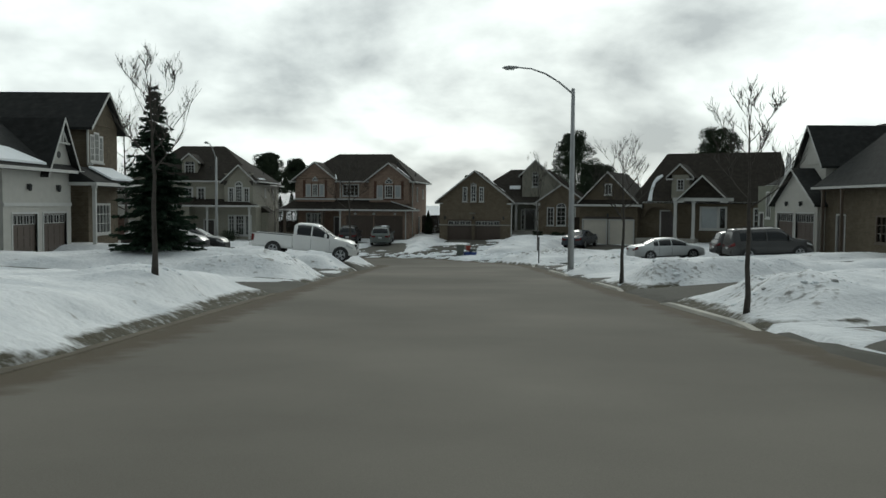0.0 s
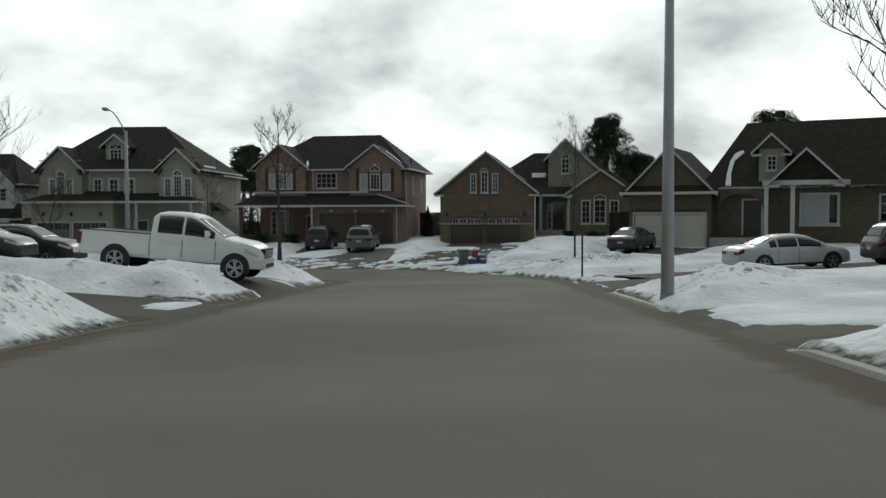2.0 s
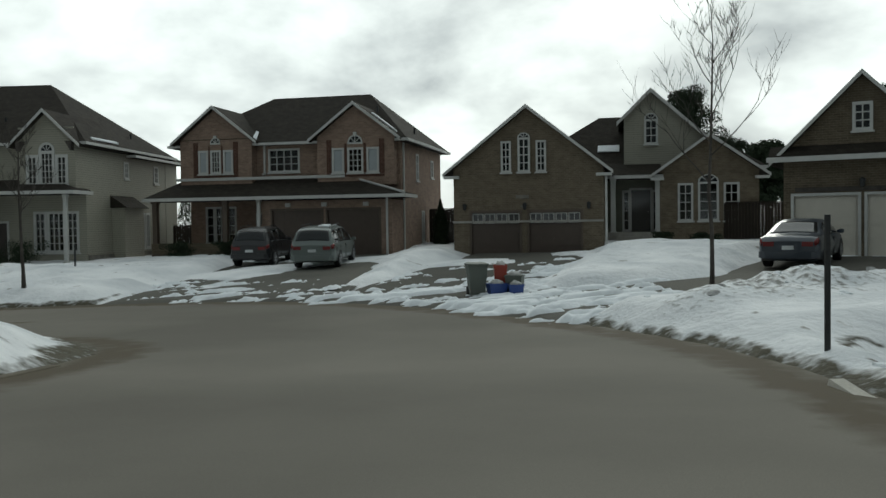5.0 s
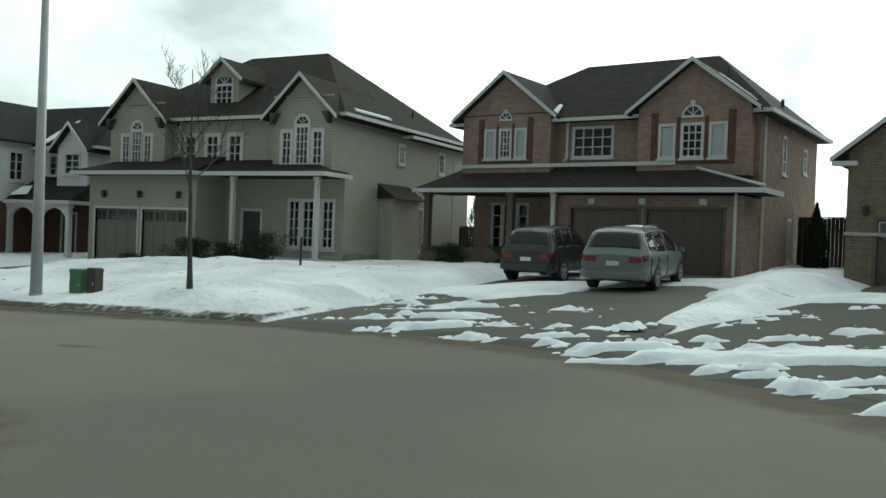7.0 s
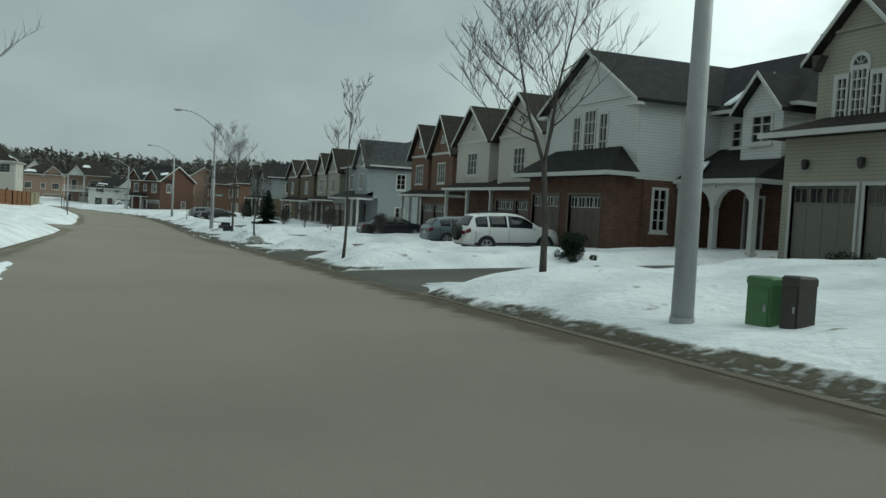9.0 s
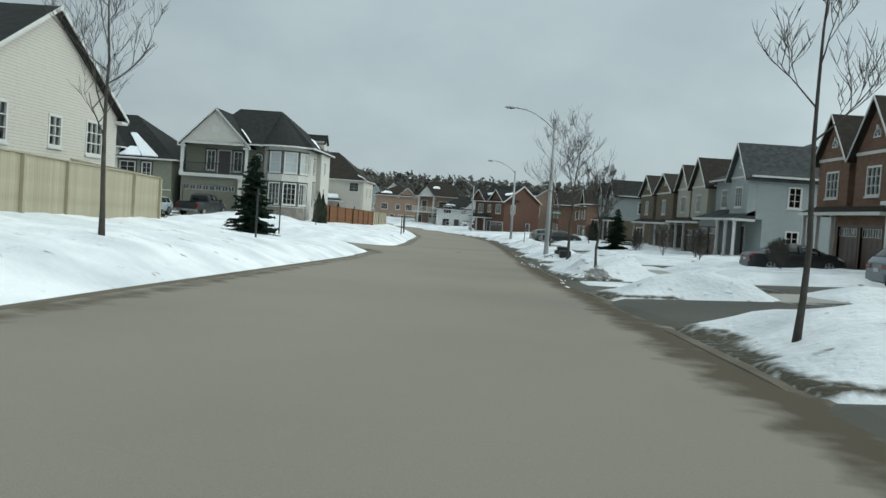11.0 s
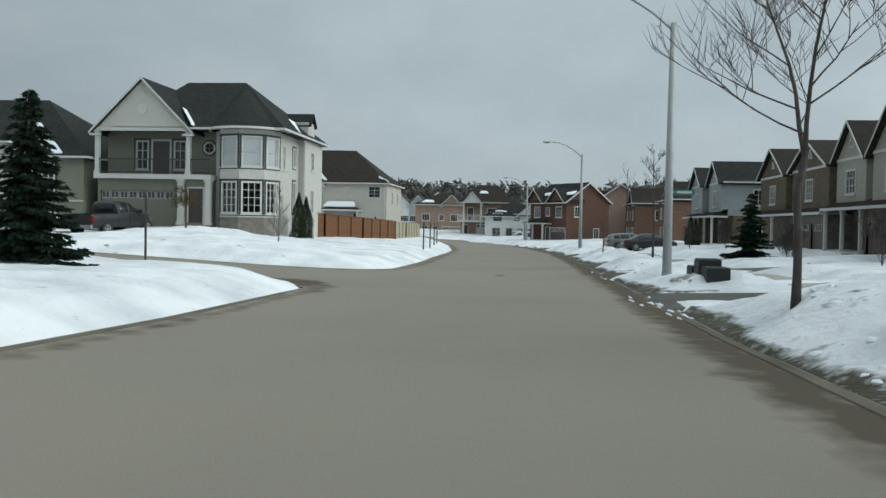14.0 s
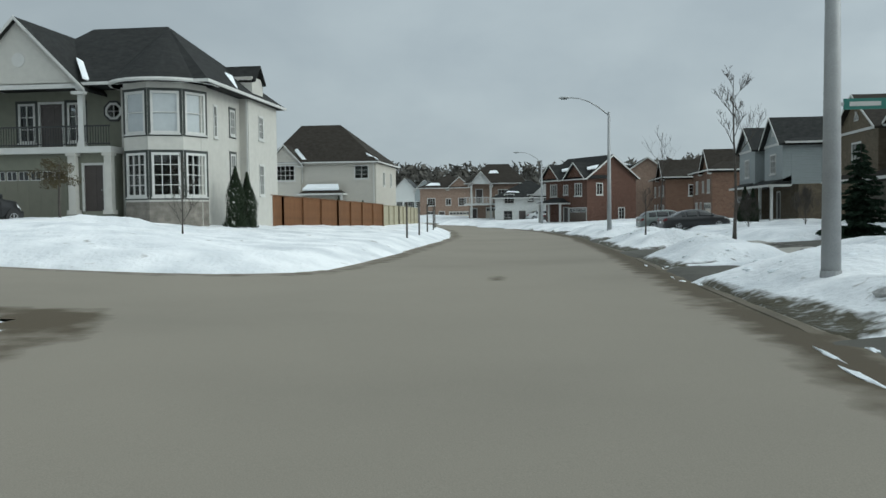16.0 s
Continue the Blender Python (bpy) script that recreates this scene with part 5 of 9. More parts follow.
    for u in (8.8, 10.3):
        h.post(u, -0.3, 0.8, 4.0, 0.24)
    bm = bmesh.new()
    rows = []
    for i in range(13):
        q = math.pi * i / 12
        rows.append([(7.2 + 1.3 * math.cos(q), v, z) for v, z in ((0.6, 2.55 + 1.0 * math.sin(q)), (0.6, 3.85), (0.9, 3.85), (0.9, 2.55 + 1.0 * math.sin(q)))])
    loft(bm, rows)
    h.add("porch_arch", bm, M_BRICK_OLIVE)
    bm = bmesh.new()
    box(bm, 5.5, 10.5, -0.6, 1.3, -0.6, 0.8)
    h.add("porch_floor", bm, M_CONC)
    h.lantern(2.9, 0, 2.75)
    rim = lambda u, v: (u, v, 3.95 + (v - 0.6) * 4.45 / 5.4 + 0.03)
    h.roof_snow([rim(6.25, 0.62), rim(6.6, 0.62), rim(6.45, 1.6), rim(6.5, 2.6), rim(6.25, 2.6), rim(6.2, 1.5)], 0.1)
    h.roof_snow([rim(6.25, 2.6), rim(6.5, 2.6), rim(7.0, 3.3), rim(6.9, 3.45), rim(6.45, 3.2)], 0.08)


def truss_house():
    """Faces the first stretch of road: pale stucco garage with a narrow truss gable, olive brick body with its own gable."""
    h = House("truss_gable_house", -18.7, 36.0, -0.75, 90, "pale stucco garage house with narrow truss gable and olive brick body", M_ROOF)
    h.walls(0.6, 7.2, 0, 9.0, -0.8, 3.85, M_STUCCO, front=[G(2.5, -0.25, 2.25, 2.05, M_GAR_BROWN), G(5.45, -0.25, 2.45, 2.05, M_GAR_BROWN)], right=[W(3, 1.4, 0.9, 1.2)])
    h.band(0.6, 7.2, 0.0, 2.15, 0.16)
    h.walls(-6.0, 0.58, 1.6, 9.0, -0.8, 3.85, M_BRICK_OLIVE, front=[W(-2.5, 1.0, 1.6, 1.5, cols=4), D(-0.5, 0.1, 1.0, 2.1)])
    h.hip(-6.0, 7.2, 0.0, 9.0, 3.9, 3.6, o=0.4, ridge=(-2.0, 6.2))
    h.gable(4.25, 7.3, -0.06, 4.0, 3.9, 2.35, M_STUCCO, o=0.25, returns=False)
    bm = bmesh.new()
    for a, b in (((5.78, -0.3, 6.2), (5.78, -0.3, 5.15)), ((5.05, -0.3, 5.15), (6.5, -0.3, 5.15)), ((5.3, -0.3, 5.15), (5.78, -0.3, 5.75)), ((6.25, -0.3, 5.15), (5.78, -0.3, 5.75))):
        tube(bm, [a, b], [0.05, 0.05], 4)
    h.add("truss", bm, M_TRIM)
    bm = bmesh.new()
    tube(bm, [(5.78, -0.10, 4.6), (5.78, -0.05, 4.6)], [0.16, 0.16], 12)
    h.add("round_vent", bm, M_DARKMETAL)
    h.walls(7.22, 9.3, 1.2, 9.0, -0.8, 4.6, M_BRICK_OLIVE, front=[D(8.2, 0.1, 1.0, 2.1)])
    h.walls(9.3, 13.3, 0.0, 11.0, -0.8, 6.4, M_BRICK_OLIVE,
            front=[W(9.85, 4.5, 0.4, 1.3, rows=4), W(10.42, 4.5, 0.5, 1.45, rows=4), W(11.0, 4.5, 0.4, 1.3, rows=4), W(11.2, 0.7, 1.8, 1.5, cols=4)], right=[W(4.0, 4.4, 0.9, 1.3), W(4.0, 1.0, 0.9, 1.3)])
    h.gable(9.3, 13.3, -0.05, 11.2, 6.4, 1.75, M_BRICK_OLIVE, o=0.35, returns=False)
    h.shed(7.0, 13.4, -1.3, 0.0, 3.35, 4.15, hips=(False, True))
    h.post(7.4, -1.1, 0.0, 3.2, 0.16)
    h.spout(9.2, 0.0, 4.2, 6.3)
    for u in (2.75, 5.65):
        h.lantern(u, 0, 3.0)
    h.roof_snow([(9.4, -1.2, 3.47), (12.6, -1.2, 3.47), (12.0, -0.2, 4.08), (8.9, -0.2, 4.08)], 0.1)
    eave = lambda u, v: (u, v, 3.95 + 0.735 * (v + 0.4))
    h.roof_snow([eave(*q) for q in ((-5.0, -0.3), (4.0, -0.3), (2.2, 0.5), (-5.0, 1.2))], 0.1)


def shadow_house():
    """Faces the street in the shade: pale stucco garage gable, a small gable above it, a dark brick wing."""
    h = House("garage_wing_house", 22.9, 62.0, -1.2, -90, "pale stucco garage house with dark brick wing and steep dark roof", M_ROOF)
    h.walls(0.3, 7.4, 0, 7.0, -1.0, 3.05, M_STUCCO, front=[G(2.2, -0.15, 2.8, 2.5, M_GAR_BROWN), G(5.5, -0.15, 2.9, 2.5, M_GAR_BROWN)])
    h.gable(0.3, 7.4, 0, 6.0, 3.05, 2.2, M_STUCCO, o=0.35, returns=False)
    h.walls(1.4, 5.65, 1.2, 8.0, 3.06, 5.6, M_STUCCO)
    h.gable(1.4, 5.65, 1.15, 8.0, 5.6, 2.5, M_STUCCO, o=0.25, returns=False)
    h.walls(-4.0, 0.28, 0.3, 9.0, -1.0, 4.3, M_STUCCO_GREEN, front=[W(-1.8, 2.0, 0.8, 1.8, cols=2, rows=2), D(-3.2, 0.2, 0.9, 2.1)], left=[W(4.0, 1.2, 1.0, 1.3)])
    h.hip(-4.0, 8.0, 1.6, 12.0, 4.4, 4.1, o=0.5, ridge=(0.6, 6.0))
    h.walls(7.42, 20.0, 0.5, 12.0, -1.0, 3.95, M_BRICK_OLIVE, front=[D(9.6, 0.1, 1.1, 2.2), W(14.8, 0.9, 1.6, 1.4, cols=3, frame=M_TRIM_BROWN)])
    h.hip(7.6, 20.0, 0.3, 12.0, 4.05, 4.5, o=0.5, ridge=(6.0, 15.0))
    for u in (2.6, 5.0):
        h.lantern(u, 0, 3.0)
    for u in (8.4, 11.0):
        h.post(u, -0.1, 0.0, 3.85, 0.16, M_TRIM_BROWN)


def row_house(name, x, y, z, label, up, low, roof, width=11.0, mirror=False, gables=2, out=1.2, turn=0, rise=2.9, peaks=(2.3, 2.55)):
    """A two-storey house of the street's row: garage wing, one or two gables, porch roof."""
    h = House(name, x, y, z, turn, label, roof)
    w, s = width, (-1 if mirror else 1)

    def p(u):
        return w - u if mirror else u
    g1, g2 = (p(w * 0.20), p(w * 0.76))
    h.walls(0, w, 0, 10.5, 2.9, 5.9, up,
            front=[W(p(w * 0.48), 3.9, 0.85, 1.15)] + ([] if gables >= 2 else [W(g2, 3.75, 1.4, 1.35, cols=3)]),
            right=[W(2.6, 3.85, 0.8, 1.35), W(7.4, 3.85, 0.8, 1.35)], left=[W(2.6, 3.85, 0.8, 1.35)])
    h.walls(0, w, 0.5, 10.5, -0.8, 2.9, low,
            front=[D(p(w * 0.42), 0.3, 1.0, 2.1), W(p(w * 0.66), 0.9, 0.8, 1.5)], right=[W(2.6, 0.8, 0.8, 1.35)], left=[W(3.6, 0.8, 0.8, 1.35)])
    # garage frames are brown: the shade at the porch level is in their colour
    ga = sorted((p(w * 0.02), p(w * 0.02 + 5.4)))
    if w > 8:
        ga = sorted((p(w - 5.6), p(w - 0.1)))
        front = [G(ga[0] + 1.45, 0, 2.3, 2.15, M_GAR_BROWN, frame=M_TRIM_BROWN), G(ga[0] + 4.1, 0, 2.3, 2.15, M_GAR_BROWN, frame=M_TRIM_BROWN)]
    else:
        ga = sorted((p(w - 3.4), p(w - 0.1)))
        front = [G((ga[0] + ga[1]) / 2, 0, 2.5, 2.15, M_GAR_BROWN, frame=M_TRIM_BROWN)]
    h.walls(ga[0], ga[1], -out, 0.5, -0.8, 2.75, low, front=front)
    h.shed(ga[0] - 0.3, ga[1] + 0.3, -out - 0.4, 0.0, 2.9, 3.6, hips=(True, True))
    rest = sorted((p(0.0), p(w - (5.6 if w > 8 else 3.4))))
    h.shed(rest[0], rest[1], -1.5, 0.0, 2.9, 3.5, hips=(False, False))
    for u in np.linspace(rest[0] + 0.2, rest[1] - 0.3, 3):
        h.post(float(u), -1.3, 0.2, 2.75, 0.18)
    bm = bmesh.new()
    box(bm, rest[0], rest[1], -1.5, 0.5, -0.8, 0.2)
    h.add("porch_floor", bm, M_CONC)
    h.hip(0, w, 0, 10.5, 5.95, rise, o=0.4)
    if gables >= 1:
        a = sorted((p(0.0), p(w * 0.40)))
        h.walls(a[0], a[1], -0.62, -0.01, 3.1, 5.9, up, front=[W(g1, 3.75, 1.5, 1.35, cols=3)])
        h.gable(a[0], a[1], -0.62, 5.2, 5.9, peaks[0], up, o=0.3, returns=False, window=(6.55, 0.36, M_TRIM))
        h.band(a[0], a[1], -0.62, 5.75, 0.16)
    if gables >= 2:
        a = sorted((p(w * 0.55), p(w * 0.98)))
        h.walls(a[0], a[1], -0.9, -0.01, 3.1, 5.9, up, front=[W(g2, 3.75, 1.4, 1.35, cols=3)])
        h.gable(a[0], a[1], -0.9, 5.2, 5.9, peaks[1], up, o=0.3, returns=False, window=(6.6, 0.4, M_TRIM))
        h.band(a[0], a[1], -0.9, 5.75, 0.16)
    k = sorted((p(w * 0.40), p(w * 0.46)))
    h.roof_snow([(k[0], 0.0, 6.45), (k[1], 0.0, 6.45), (k[1] + 0.1, 2.2, 7.7), (k[0] + 0.2, 2.2, 7.7)], 0.08)
    return h


def white_house():
    h = House("white_house", -46.8, 85.5, -2.95, 0, "white-sided two-storey house over a red brick garage, dark roof", M_ROOF)
    h.walls(0.3, 8.0, 0, 9.5, 2.9, 6.1, M_SIDING_WHITE,
            front=[W(3.2, 3.9, 0.6, 1.7, cols=2), W(4.3, 3.9, 0.9, 1.9, cols=3, rows=4), W(5.4, 3.9, 0.6, 1.7)], right=[W(2.4, 4.0, 0.75, 1.35), W(6.5, 4.0, 0.8, 1.3)], left=[W(3.5, 4.2, 0.8, 1.3)])
    h.walls(0.3, 8.0, 0.4, 9.5, -0.8, 2.9, M_BRICK_RED, right=[W(1.15, 0.95, 0.6, 1.6, rows=4)])
    h.walls(0.5, 7.9, -0.8, 0.4, -0.8, 2.95, M_BRICK_RED,
            front=[G(2.2, 0, 2.5, 2.2, M_GAR_BROWN, frame=M_TRIM_BROWN), G(5.6, 0, 2.5, 2.2, M_GAR_BROWN, frame=M_TRIM_BROWN)])
    h.shed(0.0, 8.3, -1.4, 0.0, 3.15, 4.2, hips=(True, True))
    h.gable(0.6, 7.9, -0.05, 9.8, 6.1, 2.15, M_SIDING_WHITE, o=0.45)
    h.walls(8.0, 12.4, 3.8, 9.5, 3.0, 5.6, M_SIDING_WHITE, front=[W(9.2, 4.35, 0.95, 0.95)])
    # dark brick behind the arches: the porch's deep shade is put into its colour
    h.walls(8.0, 12.4, 4.0, 9.5, -0.8, 3.0, M_BRICK_RED, front=[D(10.0, 0.3, 1.0, 2.1)])
    h.walls(10.3, 12.4, 2.95, 3.78, 3.7, 5.65, M_SIDING_WHITE, front=[W(11.35, 4.35, 1.0, 0.95)])
    h.hip(4.0, 12.4, 3.6, 9.6, 5.75, 2.5, o=0.4, ridge=(4.5, 10.6))
    h.gable(10.3, 12.4, 2.95, 6.4, 5.65, 1.1, M_SIDING_WHITE, o=0.25, returns=False)
    h.shed(8.02, 12.6, 1.8, 3.8, 3.0, 4.3, hips=(False, False))
    for c in (9.15, 11.35):
        bm = bmesh.new()
        rows = []
        for i in range(15):
            t = math.pi * i / 14
            x, z = c + 0.92 * math.cos(t), 1.95 + 0.68 * math.sin(t)
            rows.append([(x, 1.9, z), (c + 1.08 * math.cos(t), 1.9, 2.86), (c + 1.08 * math.cos(t), 2.1, 2.86), (x, 2.1, z)])
        loft(bm, rows)
        h.add("porch_arch", bm, M_TRIM)
    for u in (8.2, 10.25, 12.35):
        h.post(u, 2.0, 0.2, 2.8, 0.22)
    bm = bmesh.new()
    box(bm, 8.0, 12.5, 1.8, 4.0, -0.8, 0.2)
    h.add("porch_floor", bm, M_CONC)
    h.roof_snow([(8.7, 3.3, 5.90), (9.1, 3.3, 5.90), (9.5, 4.3, 6.65), (9.3, 5.1, 7.25), (8.9, 4.5, 6.80)], 0.07)
    h.roof_snow([(8.3, 1.9, 3.2), (9.4, 2.0, 3.24), (9.0, 2.6, 3.65), (8.4, 2.5, 3.6)], 0.06)


def balcony_house():
    """Corner house that faces the side street: balcony under a gable, round bay, stone base."""
    h = House("balcony_house", -106.5, 41.4, -3.3, 90, "cream two-storey house with a balcony gable and round window bay", M_ROOF)
    b0, b1 = 8.0, 11.9
    h.walls(0.35, 7.9, 0.3, 11.5, -0.8, 3.35, M_STUCCO_GREEN, front=[G(3.0, 0.15, 4.9, 2.2, M_GAR_OLIVE, panels=8, frame=M_STUCCO_GREEN), D(6.9, 0.35, 1.0, 2.2)])
    h.walls(0.2, 7.9, 1.9, 11.5, 3.35, 6.35, M_STUCCO_GREEN, front=[W(2.6, 3.85, 0.75, 1.8, surround=True), D(3.9, 3.5, 1.2, 2.2), W(5.2, 3.85, 0.75, 1.8, surround=True)])
    h.walls(7.9, 11.9, 1.2, 11.5, -0.8, 6.4, M_STUCCO,
            right=[W(5.4, 1.2, 0.6, 2.0, surround=True), W(5.4, 4.3, 0.6, 1.2, surround=True), W(3.0, 4.0, 0.35, 1.5, cols=1)])
    h.walls(11.9, 12.4, 6.5, 11.4, -0.8, 6.4, M_STUCCO, right=[W(8.5, 1.2, 0.7, 1.6), W(8.5, 4.3, 0.7, 1.2)])
    # the bay: four faces
    cx, cy, R = 10.0, 1.6, 2.05
    angs = [math.pi * (1.0 + k / 4) for k in range(5)]
    pts = [(cx + R * math.cos(a), cy + R * math.sin(a)) for a in angs]
    for k in range(4):
        (ax, ay), (bx, by) = pts[k], pts[k + 1]
        d = Vector((bx - ax, by - ay)); ln = d.length; d.normalize()
        nrm = Vector((-d.y, d.x))
        f = lambda a, b, z, ax=ax, ay=ay, d=d, nrm=nrm: (ax + d.x * a + nrm.x * b, ay + d.y * a + nrm.y * b, z)
        for z0, z1, mat in ((-0.8, 0.75, M_STONE), (0.75, 1.0, M_STUCCO), (3.0, 3.95, M_STUCCO), (5.85, 6.4, M_STUCCO)):
            bm = bmesh.new()
            box(bm, 0, ln, 0, 0.2, z0, z1)
            h.add("bay_wall", h.put(bm, f), mat)
        for z0, z1 in ((1.0, 3.0), (3.95, 5.85)):
            bm = bmesh.new()
            box(bm, 0, 0.1, 0, 0.2, z0, z1)
            box(bm, ln - 0.1, ln, 0, 0.2, z0, z1)
            h.add("bay_wall", h.put(bm, f), M_STUCCO)
        h.window(f, W(ln / 2, 1.05, ln - 0.44, 1.9, cols=3, rows=4, edge=0.08, surround=True))
        h.window(f, W(ln / 2, 4.0, ln - 0.44, 1.8, cols=1, rows=2, edge=0.08, pale=True, surround=True))
    h.hip(2.0, 12.2, 0.6, 11.6, 6.45, 3.75, ridge=(4.0, 8.2), o=0.5)
    bm = bmesh.new()
    eave = [(cx + (R + 0.5) * math.cos(a), cy + (R + 0.5) * math.sin(a), 6.45) for a in [math.pi * (0.95 + 1.1 * k / 12) for k in range(13)]]
    top = bm.verts.new((8.22, 6.1, 10.19))
    lo = [bm.verts.new(p) for p in eave]
    un = [bm.verts.new((p[0], p[1], 6.29)) for p in eave]
    for i in range(12):
        bm.faces.new((lo[i], lo[i + 1], top))
        bm.faces.new((lo[i], lo[i + 1], un[i + 1], un[i]))
    bm.faces.new(un)
    h.add("bay_roof", bm, M_ROOF)
    bm = bmesh.new()
    tube(bm, [Vector(q) - Vector((0, 0, 0.1)) for q in eave], [0.09] * len(eave), 6)
    h.add("gutter", bm, M_TRIM)
    h.gable(0.4, 6.5, 0.0, 8.0, 6.35, 3.1, M_STUCCO, o=0.35, oh=0.3)
    h.band(0.35, 6.7, 0.0, 6.15, 0.22)
    bm = bmesh.new()
    tube(bm, [(3.45, -0.03, 7.55), (3.45, 0.0, 7.55)], [0.33, 0.33], 20)
    h.add("round_vent", bm, M_TRIM)
    # octagonal window beside the balcony
    oct_ring = lambda r, v: [(7.2 + r * math.cos(math.pi * (k + 0.5) / 4), v, 5.25 + r * math.sin(math.pi * (k + 0.5) / 4)) for k in range(9)]
    for nm, r0, r1, v0, mm in (("surround", 0.44, 0.54, 1.80, M_DARKMETAL), ("frame", 0.33, 0.44, 1.79, M_TRIM)):
        bm = bmesh.new()
        loft(bm, [oct_ring(r1, 1.90), oct_ring(r1, v0), oct_ring(r0, v0), oct_ring(r0, 1.90)])
        if nm == "surround":
            octagon = h.add("octagonal_window", bm, mm, "octagonal window with dark surround")
        else:
            h.add(nm, bm, mm, "white frame", octagon)
    bm = bmesh.new()
    bm.faces.new([bm.verts.new(q) for q in oct_ring(0.34, 1.87)[:8]])
    h.add("pane", bm, M_GLASS, "", octagon)
    for du, dz in ((0.33, 0.02), (0.02, 0.33)):
        bm = bmesh.new()
        box(bm, 7.2 - du, 7.2 + du, 1.84, 1.86, 5.25 - dz, 5.25 + dz)
        h.add("glazing_bar", bm, M_TRIM, "", octagon)
    # balcony deck, rail, posts
    bm = bmesh.new()
    box(bm, 0.25, 8.0, -0.1, 1.9, 3.1, 3.4)
    h.add("balcony_floor", bm, M_TRIM)
    bm = bmesh.new()
    box(bm, 0.45, 7.9, 0.02, 0.08, 4.33, 4.40)
    box(bm, 0.45, 7.9, 0.03, 0.07, 3.50, 3.55)
    h.add("rail", bm, M_DARKMETAL)
    for k in range(56):
        bm = bmesh.new()
        u = 0.55 + 7.3 * k / 55
        box(bm, u - 0.012, u + 0.012, 0.04, 0.065, 3.40, 4.33)
        h.add("baluster", bm, M_DARKMETAL)
    for u in (0.42, 6.5):
        h.post(u, 0.1, 3.4, 6.2, 0.26)
    for u in (6.05, 7.85):
        h.post(u, 0.0, 0.2, 3.1, 0.35, M_STUCCO)
    # dormer on the far slope and drifts in the valleys
    h.walls(11.3, 12.4, 7.2, 9.0, 6.4, 7.6, M_STUCCO, right=(), th=0.1)
    bm = bmesh.new()
    prism(bm, [(10.4, 7.2, 7.4), (12.6, 7.2, 7.4), (12.6, 8.1, 8.3), (10.4, 8.1, 8.3)], (0, 0, -0.12))
    prism(bm, [(10.4, 8.1, 8.3), (12.6, 8.1, 8.3), (12.6, 9.0, 7.4), (10.4, 9.0, 7.4)], (0, 0, -0.12))
    h.add("dormer_roof", bm, M_ROOF)
    h.roof_snow([(u, v, 9.50 - 0.9 * (u - 3.45)) for u, v in ((5.3, 1.9), (6.75, -0.2), (6.85, 0.9), (5.45, 2.3))], 0.09)
    h.roof_snow([(12.0, 4.4, 6.6), (12.6, 4.4, 6.45), (11.6, 6.4, 7.4), (11.2, 6.4, 7.6)], 0.12)
    h.spout(12.35, 6.4, 0.0, 6.2)


